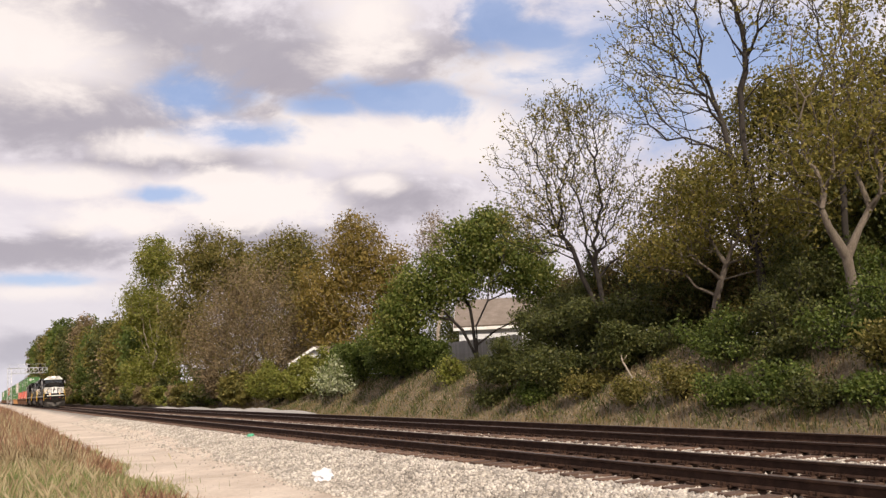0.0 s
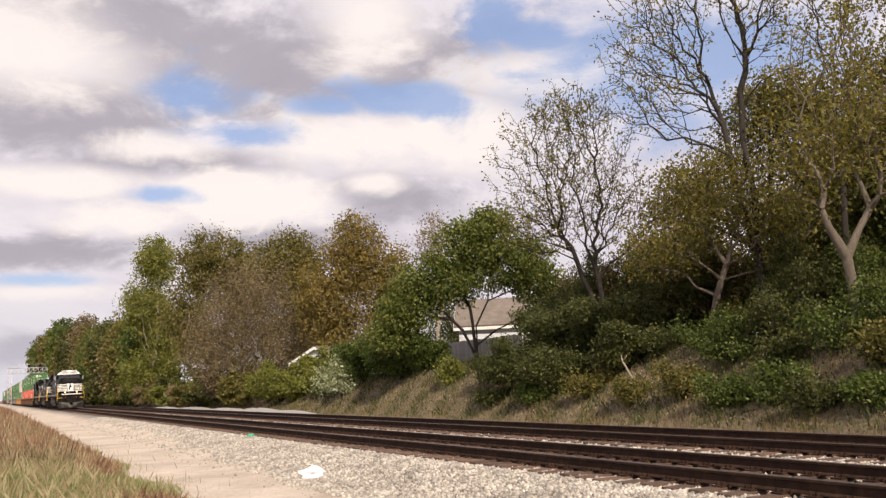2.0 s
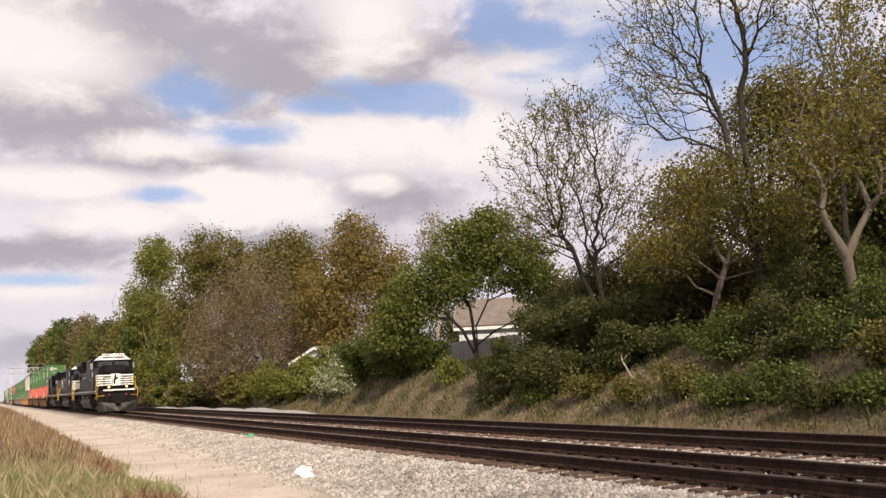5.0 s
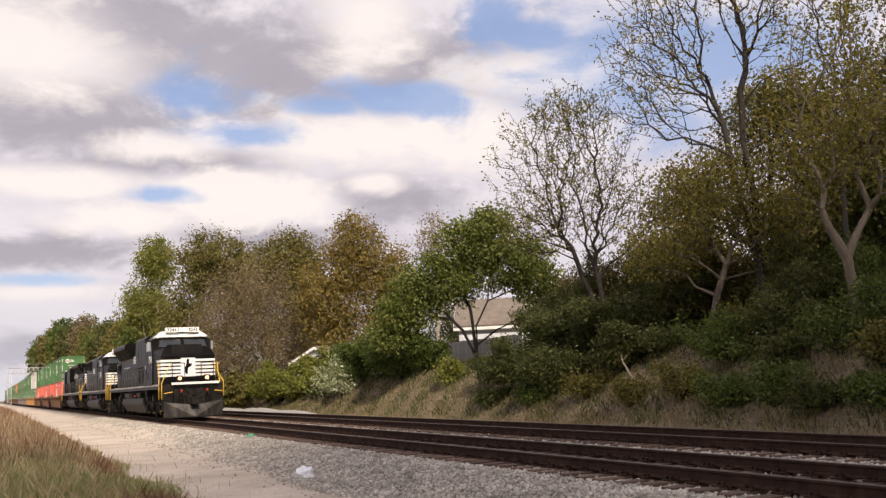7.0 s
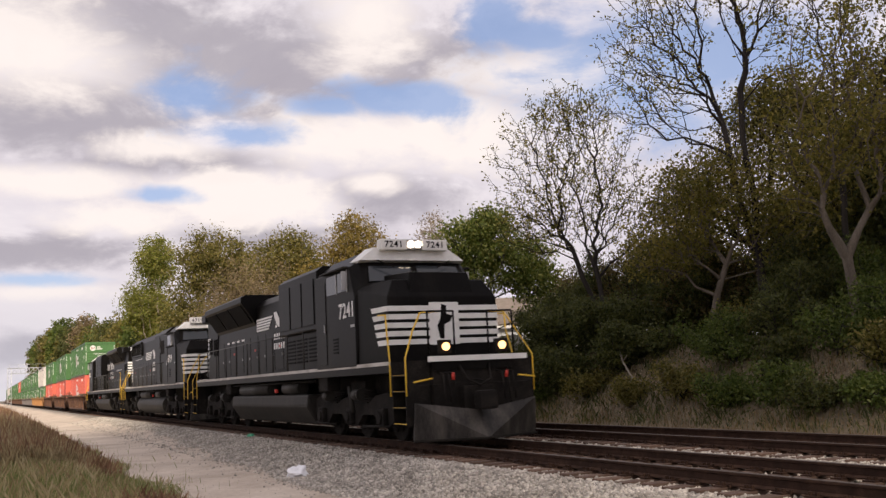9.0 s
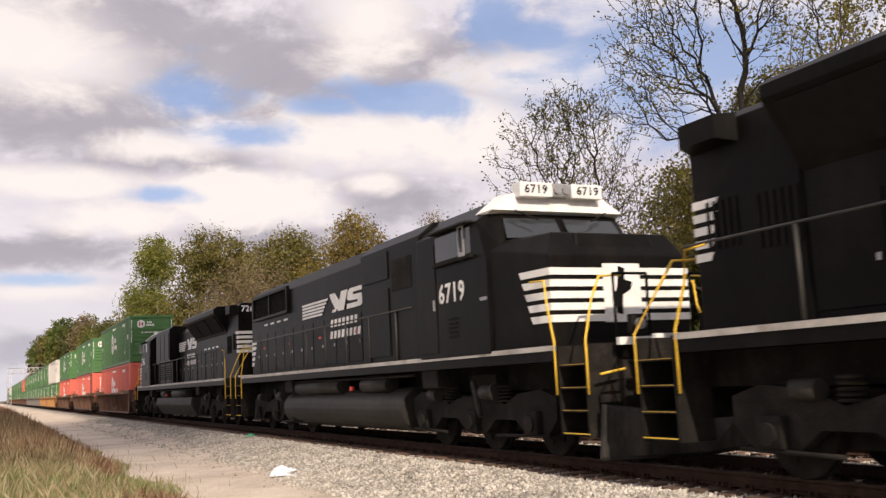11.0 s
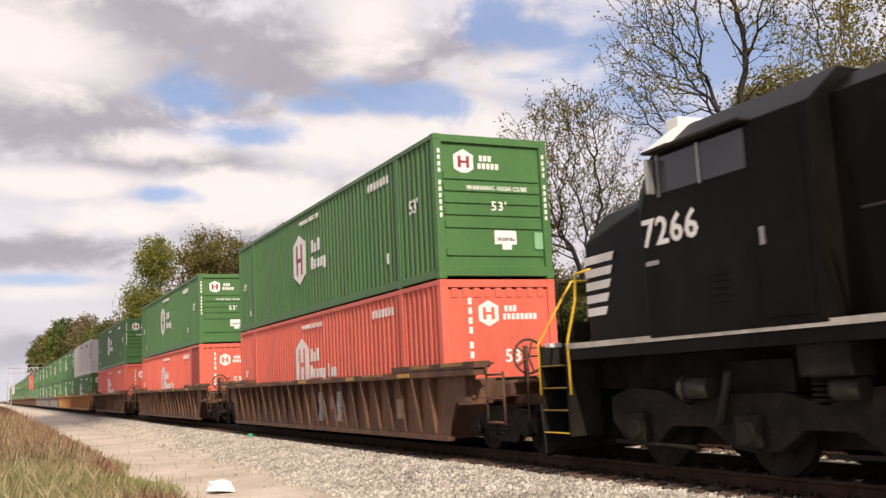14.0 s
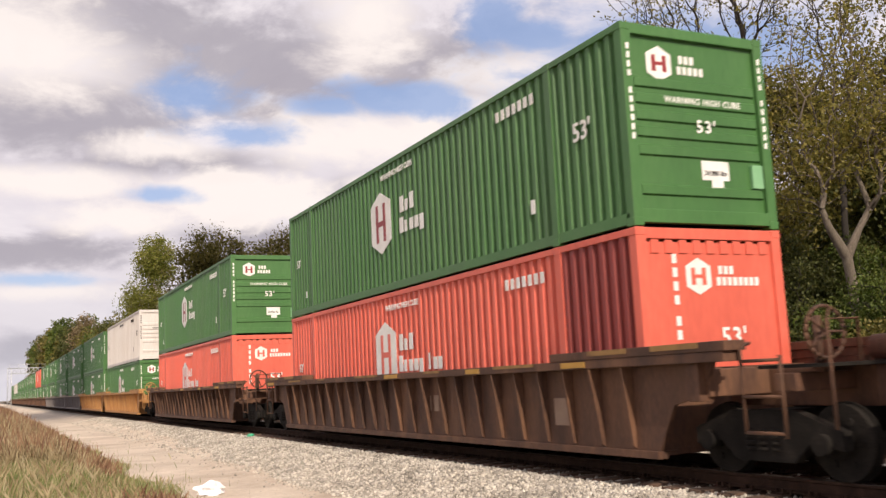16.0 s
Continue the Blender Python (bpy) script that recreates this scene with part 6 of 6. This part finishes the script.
    for k in range(5):
        a = 2 * math.pi * k / 5
        rod(bm, [(10.95, -1.12, 1.62), (10.95, -1.12 + 0.27 * math.cos(a), 1.62 + 0.27 * math.sin(a))], 0.016, 5)
    part("brake_wheel", bm, paint, e)
    rods("brake_post", e, paint, 0.05, [(10.85, -1.12, 1.2), (10.85, -1.12, 1.8)])
    bm = bmesh.new()
    disc(bm, (10.3, 0.75, 1.45), (1, 0, 0), 0.16, 0.6, 12)
    part("brake_reservoir", bm, paint, e)
    # marks on the side
    for s in (-1, 1):
        bars(e, "stencil_marking", STENCIL, [(1.3 + i * 0.34, 1.3 + i * 0.34 + 0.2, 0.72, 1.02) for i in range(3)], "y", s * 1.421, s * 0.004)
        solid("placard", e, STENCIL, (5.95, 6.4, *sorted((s * 1.42, s * 1.426)), 0.55, 0.95))
    return tagged(e, label, "rail wagon", "well wagons of the train")


WORN = material("worn_ochre_edge_paint", [(0.20, 0.11, 0.035), (0.32, 0.18, 0.06)], 5, 0.75, dirt=((0.09, 0.045, 0.027), 0.8))
STENCIL = material("faded_stencil_paint", [(0.22, 0.14, 0.10), (0.30, 0.21, 0.15)], 5, 0.8)
YELLOW_DULL = material("dull_yellow_reflector", [(0.36, 0.19, 0.03), (0.46, 0.26, 0.05)], 5, 0.6)
GRAFFITI = material("grey_scrawled_paint", [(0.34, 0.33, 0.33), (0.45, 0.44, 0.44)], 5, 0.8)

LOW, UP = 0.34, 3.25


def make_cars():
    green = container(GREEN_BOX, "green ribbed steel freight container with white marks")
    orange = container(ORANGE_BOX, "orange-red ribbed steel freight container with white marks", ends="smooth")
    patched = container(ORANGE_BOX, "orange-red ribbed container with a dark red repainted panel", ends="smooth", dark_panel=True)
    pale = container(WHITE_BOX, "pale grey-white freight container", emblem=False, text_mat=GREY)
    brown = well_wagon(WELL_BROWN, "rusty brown well wagon with finned side walls", spin=True)
    ochre = well_wagon(WELL_ORANGE, "ochre-painted well wagon carrying stacked containers", spin=False)
    grey = well_wagon(WELL_GREY, "grey well wagon carrying stacked containers", spin=False)
    fronts = [-90.8, -114.0, -137.6, -160.6, -179.6] + [-198.6 - 19.0 * k for k in range(15)]
    uppers = [green] * 3 + [pale] + [green] * 5 + [orange] + [green] * 6 + [pale] * 2 + [green] * 2
    lowers = [orange, patched, orange] + [green] * 17
    wagons = [brown] * 3 + [ochre] * 2 + [grey] * 3 + [brown] * 12
    used = set()

    def place(thing, s, z):
        ob = thing
        if thing in used:
            ob = copy_thing(thing, Matrix())
        used.add(thing)
        MOVING.append((ob, s, z, 0.0))

    for s, u, l, w in zip(fronts, uppers, lowers, wagons):
        c = s - LONG / 2
        place(w, c, 0.0)
        place(l, c, LOW)
        place(u, c, UP)
    # scrawls on the first wagon's side
    rng = random.Random(9)
    for cx in (0.9, 2.35):
        bm = bmesh.new()
        pts = [(cx + 0.30 * math.sin(a * 1.9 + cx) * (0.6 + 0.4 * math.cos(a * 0.37)), -1.428, 0.78 + 0.36 * math.sin(a * 1.37 + 0.5 * math.sin(a * 0.6))) for a in [0.3 * k for k in range(110)]]
        rod(bm, pts, 0.012, 4)
        part("graffiti", bm, GRAFFITI, brown)


make_cars()

# ---- house, shed, signal bridge, fence and litter


def gable_house(name, at_pos, turn, w, d, h, rise, label):
    """A small house of one storey: siding boards, a pitched roof with eaves, windows."""
    e = empty(name, pose(*at_pos, 0, 0, turn))
    bm = bmesh.new()
    prism(bm, [(-w / 2, 0), (w / 2, 0), (w / 2, h), (0, h + rise), (-w / 2, h)], "y", -d / 2, d / 2)
    part("wall", bm, SIDING, e)
    n = int(h / 0.22)
    bm = bmesh.new()
    box(bm, -w / 2 - 0.012, w / 2 + 0.012, -d / 2 - 0.012, d / 2 + 0.012, 0, 0.205)
    me = bpy.data.meshes.new("siding_board")
    bm.to_mesh(me)
    bm.free()
    me.materials.append(SIDING)
    for k in range(n):
        piece("siding_board", me, e, (0, 0, k * 0.22))
    a = math.atan2(rise, w / 2)
    for s in (-1, 1):
        o = 0.35
        x1, z1 = s * (w / 2 + o), h - o * rise / (w / 2)
        bm = bmesh.new()
        nx, nz = s * math.sin(a) * 0.10, math.cos(a) * 0.10
        prism(bm, [(0, h + rise), (x1, z1), (x1 + nx, z1 + nz), (0, h + rise + 0.10 / math.cos(a))], "y", -d / 2 - 0.3, d / 2 + 0.3)
        part("roof", bm, SHINGLE, e, "brown-grey shingled roof slope")
        bm = bmesh.new()
        for q in (-d / 2 - 0.33, d / 2 + 0.30):
            prism(bm, [(0, h + rise - 0.16), (x1, z1 - 0.16), (x1, z1 + 0.05), (0, h + rise + 0.05)], "y", q, q + 0.03)
        part("barge_board", bm, WHITE, e, "white barge board")
        solid("eave_board", e, WHITE, (*sorted((x1 - s * 0.03, x1)), -d / 2 - 0.3, d / 2 + 0.3, z1 - 0.18, z1), label="white eave board")
    for x in (-w / 4, w / 4):
        wd = solid("window", e, WHITE, (x - 0.45, x + 0.45, -d / 2 - 0.04, -d / 2 - 0.01, 0.95, 2.05))
        solid("pane", wd, GLASS, (x - 0.38, x + 0.38, -d / 2 - 0.05, -d / 2 - 0.03, 1.02, 1.98))
    return tagged(e, label, "house")


def signal_bridge(x):
    """A cantilever of galvanised lattice over the line, on a mast beside the track."""
    e = empty("signal_bridge", pose(x, TRACK_NEAR - 4.3, -0.5))
    for dx in (-0.45, 0.45):
        for dy in (-0.45, 0.45):
            rods("mast_leg", e, ALU, 0.07, [(dx, dy, 0), (dx, dy, 9.6)])
    for k in range(8):
        z0, z1 = k * 1.15 + 0.2, (k + 1) * 1.15 + 0.2
        for dy in (-0.45, 0.45):
            rods("lattice_bar", e, ALU, 0.04, [(-0.45, dy, z0), (0.45, dy, z1)], [(-0.45, dy, z1), (0.45, dy, z1)])
        for dx in (-0.45, 0.45):
            rods("lattice_bar", e, ALU, 0.04, [(dx, -0.45, z0), (dx, 0.45, z1)], [(dx, -0.45, z1), (dx, 0.45, z1)])
    for dx in (-0.45, 0.45):
        for z in (8.2, 9.5):
            rods("arm_chord", e, ALU, 0.09, [(dx, -0.5, z), (dx, 8.2, z)])
    for k in range(8):
        y = 0.45 + k
        for dx in (-0.45, 0.45):
            rods("arm_brace", e, ALU, 0.045, [(dx, y, 8.2), (dx, y + 1.0, 9.5)], [(dx, y + 1, 8.2), (dx, y + 1.0, 9.5)])
    rods("walkway_rail", e, ALU, 0.03, [(-0.45, -0.5, 10.4), (-0.45, 8.2, 10.4)], *[[(-0.45, y, 9.5), (-0.45, y, 10.4)] for y in range(0, 9, 2)])
    for y in (4.3, 6.9):
        h = solid("signal_head", e, UNDER, (-0.75, -0.5, y - 0.3, y + 0.3, 8.6, 10.3), bevel=0.03, label="dark signal head")
        for z in (9.0, 9.45, 9.9):
            bm = bmesh.new()
            disc(bm, (-0.78, y, z), (1, 0, 0), 0.13, 0.1, 12)
            part("lens", bm, GLASS, h)
    return tagged(e, "grey lattice signal cantilever reaching over the tracks", "signal bridge")


def make_fence():
    e = tagged(empty("fence", pose(-48, 24.6, float(ground_height(-48, 24.6)) - 0.05)), "weathered grey board fence before the house", "fence")
    bm = bmesh.new()
    box(bm, -0.07, 0.07, -0.011, 0.011, 0, 1.55, 0.004)
    me = bpy.data.meshes.new("board")
    bm.to_mesh(me)
    bm.free()
    me.materials.append(FENCE)
    rng = random.Random(2)
    for k in range(78):
        piece("board", me, e, (-6 + k * 0.155, 0, rng.uniform(-0.03, 0.03)), (0, rng.uniform(-0.012, 0.012), 0))
    for z in (0.4, 1.2):
        solid("rail", e, FENCE, (-6.1, 6.1, 0.012, 0.05, z, z + 0.09))
    for k in range(6):
        solid("post", e, FENCE, (-6 + k * 2.4, -5.9 + k * 2.4, 0.05, 0.15, -0.2, 1.5))


def crumpled(name, size, mat, seed, label, category):
    """A crumpled film: a low faceted blob with folds and points."""
    rng = random.Random(seed)
    bm = bmesh.new()
    bmesh.ops.create_icosphere(bm, subdivisions=3, radius=1.0)
    for v in bm.verts:
        n = noise.noise(v.co * 1.7 + Vector((seed, 0, 0))) + 0.6 * noise.noise(v.co * 4.1 + Vector((0, seed, 0)))
        v.co *= 1 + 0.55 * n
        v.co = Vector((v.co.x * size[0], v.co.y * size[1], max(v.co.z, -0.35) * size[2]))
    ob = part(name, bm, mat)
    return tagged(ob, label, category)


def dead_branch(x, y, tip, seed):
    rng = random.Random(seed)
    e = tagged(empty("dead_branch", pose(*at(x, y))), "pale bare dead branch lying on the bank", "branch")
    a, b = Vector((0, 0, 0)), Vector(tip)
    pts = [a.lerp(b, k / 6) + Vector((rng.uniform(-.06, .06), 0, rng.uniform(-.06, .06))) for k in range(7)]
    rods("stem", e, BARK_PALE, 0.035, pts)
    rods("twig", e, BARK_PALE, 0.015, [pts[4], pts[4] + Vector((0.25, 0, 0.2))])
    rods("twig", e, BARK_PALE, 0.015, [pts[5], pts[5] + Vector((-0.2, 0.1, 0.22))])


def gravel_pile(x, y, rx, ry, h, seed):
    rng = np.random.default_rng(seed)
    n, m = 40, 14
    u = np.linspace(-1, 1, n)
    v = np.linspace(-1, 1, m)
    gx, gy = np.meshgrid(u, v, indexing="ij")
    r = np.clip(1 - (np.abs(gx) ** 2.4 + gy ** 2), 0, 1)
    X, Y = x + gx * rx, y + gy * ry
    Z = ground_height(X, Y) - 0.03 + h * r * (0.75 + 0.3 * rng.random((n, m)))
    i = (np.arange(n - 1)[:, None] * m + np.arange(m - 1)[None]).ravel()
    tagged(arrays("gravel_pile", np.stack([X, Y, Z], -1).reshape(-1, 3), np.stack([i, i + m, i + m + 1, i + 1], -1), PILE), "low heap of pale grey gravel beside the far track", "gravel pile", "gravel piles")


PILE = material("pale_gravel", [(0.24, 0.22, 0.20), (0.34, 0.32, 0.295), (0.44, 0.42, 0.39)], 6, 0.95, bump=0.8, bump_scale=30)
gable_house("house", at(-53.0, 31), -30, 7.0, 7.6, 2.7, 1.7, "white-sided house with a brown-grey shingle roof behind trees")
gable_house("shed", at(-72.4, 24.6), 40, 4.0, 4.0, 2.5, 1.0, "small white-trimmed gabled shed among bushes")
tagged(signal_bridge(-255))
make_fence()
dead_branch(-25.3, 19.0, (-1.1, 0.1, 1.25), 3)
dead_branch(-14.6, 17.2, (1.6, 0.2, 0.9), 4)
for i, (x, rx, h) in enumerate(((-54, 5.5, 0.32), (-61, 6.5, 0.42), (-70, 7.5, 0.36), (-82, 10, 0.36), (-96, 10, 0.3))):
    gravel_pile(x, 16.0, rx, 0.9, h, i)
bag = crumpled("plastic_bag", (0.27, 0.18, 0.14), BAG, 3, "crumpled white plastic bag blowing along the ground", "bag")
scrap = crumpled("plastic_scrap", (0.18, 0.10, 0.06), GREEN_BAG, 8, "scrap of green plastic beside the rail", "litter")
scrap.location = (-31.0, 7.75, -0.20)


def shade_cloud():
    """A small unseen cumulus, added high behind the viewer to drift across the sun and trail its shade over the line.
    """
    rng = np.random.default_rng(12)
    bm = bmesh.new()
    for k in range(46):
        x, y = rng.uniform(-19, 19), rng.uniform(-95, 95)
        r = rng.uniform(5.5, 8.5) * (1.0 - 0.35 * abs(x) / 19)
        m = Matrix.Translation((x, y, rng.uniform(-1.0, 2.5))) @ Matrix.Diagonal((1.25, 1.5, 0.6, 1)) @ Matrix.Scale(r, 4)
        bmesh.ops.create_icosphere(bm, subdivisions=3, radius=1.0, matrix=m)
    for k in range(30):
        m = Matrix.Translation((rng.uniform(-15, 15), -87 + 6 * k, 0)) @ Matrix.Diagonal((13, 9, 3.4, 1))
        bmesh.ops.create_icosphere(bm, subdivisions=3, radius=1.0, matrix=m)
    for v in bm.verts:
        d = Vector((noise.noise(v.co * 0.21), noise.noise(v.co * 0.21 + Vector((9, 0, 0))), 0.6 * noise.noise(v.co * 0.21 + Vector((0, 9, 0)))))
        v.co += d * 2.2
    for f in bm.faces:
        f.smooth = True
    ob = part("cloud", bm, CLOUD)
    return tagged(ob, "small unseen cumulus cloud, added to drift before the sun and shade the line", "cloud", kind="structure")


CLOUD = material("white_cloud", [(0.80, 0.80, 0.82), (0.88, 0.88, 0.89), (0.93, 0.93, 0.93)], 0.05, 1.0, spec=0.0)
# unseen, added only for the shade it casts; size and pace set by that shade
cloud = shade_cloud()
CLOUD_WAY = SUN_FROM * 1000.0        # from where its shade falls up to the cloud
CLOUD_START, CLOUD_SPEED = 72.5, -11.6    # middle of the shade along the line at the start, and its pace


def motions():
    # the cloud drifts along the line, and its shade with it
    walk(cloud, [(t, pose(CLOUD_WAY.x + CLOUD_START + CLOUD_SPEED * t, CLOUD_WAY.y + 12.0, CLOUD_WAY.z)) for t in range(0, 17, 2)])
    # the train: every unit runs along the near track
    for ob, s, z, turn in MOVING:
        walk(ob, [(t, pose(along(s, t), TRACK_NEAR, z, 0, 0, turn)) for t in range(0, 17, 2)])
    # its wheels roll with it
    for ob, (x, y, z), r, way in TURNING:
        rows = []
        for k in range(481):
            t = k / 30
            a = math.degrees(way * along(0, t) / r) % 360
            rows.append((t, pose(x, y, z, 0, a, 0)))
        walk(ob, rows)
    # the bag shifts and tumbles in the wind
    rows = []
    for t, x, y, spin, tip in BAG_ROWS:
        rows.append((t, pose(x, y, float(ground_height(x, y)) + 0.07, tip, 0, spin)))
    walk(bag, rows)


BAG_ROWS = [
    (0, -17.73, 5.81, 0, 10),
    (0.5, -18.09, 5.79, 40, -15),
    (1, -18.31, 5.82, 70, 20),
    (1.5, -18.29, 5.83, 90, 0),
    (2.5, -18.57, 5.79, 115, 12),
    (3.5, -18.62, 5.71, 140, -5),
    (4.2, -18.62, 5.71, 150, 0),
    (6.3, -18.68, 5.75, 150, 0),
    (7, -18.59, 5.72, 155, 0),
    (8, -18.59, 5.72, 160, 5),
    (9, -18.89, 5.66, 200, -15),
    (9.2, -19.00, 5.61, 215, 0),
    (11.3, -19.16, 5.39, 260, 10),
    (11.5, -19.00, 5.26, 275, -10),
    (12, -19.03, 4.99, 310, 15),
    (12.5, -18.15, 4.19, 340, 0),
    (13, -18.10, 4.13, 370, 5),
    (14, -17.41, 3.76, 410, -10),
    (14.5, -17.42, 3.75, 420, 5),
    (15, -17.42, 3.65, 440, 0),
    (16, -17.28, 3.57, 460, 5),
]

motions()
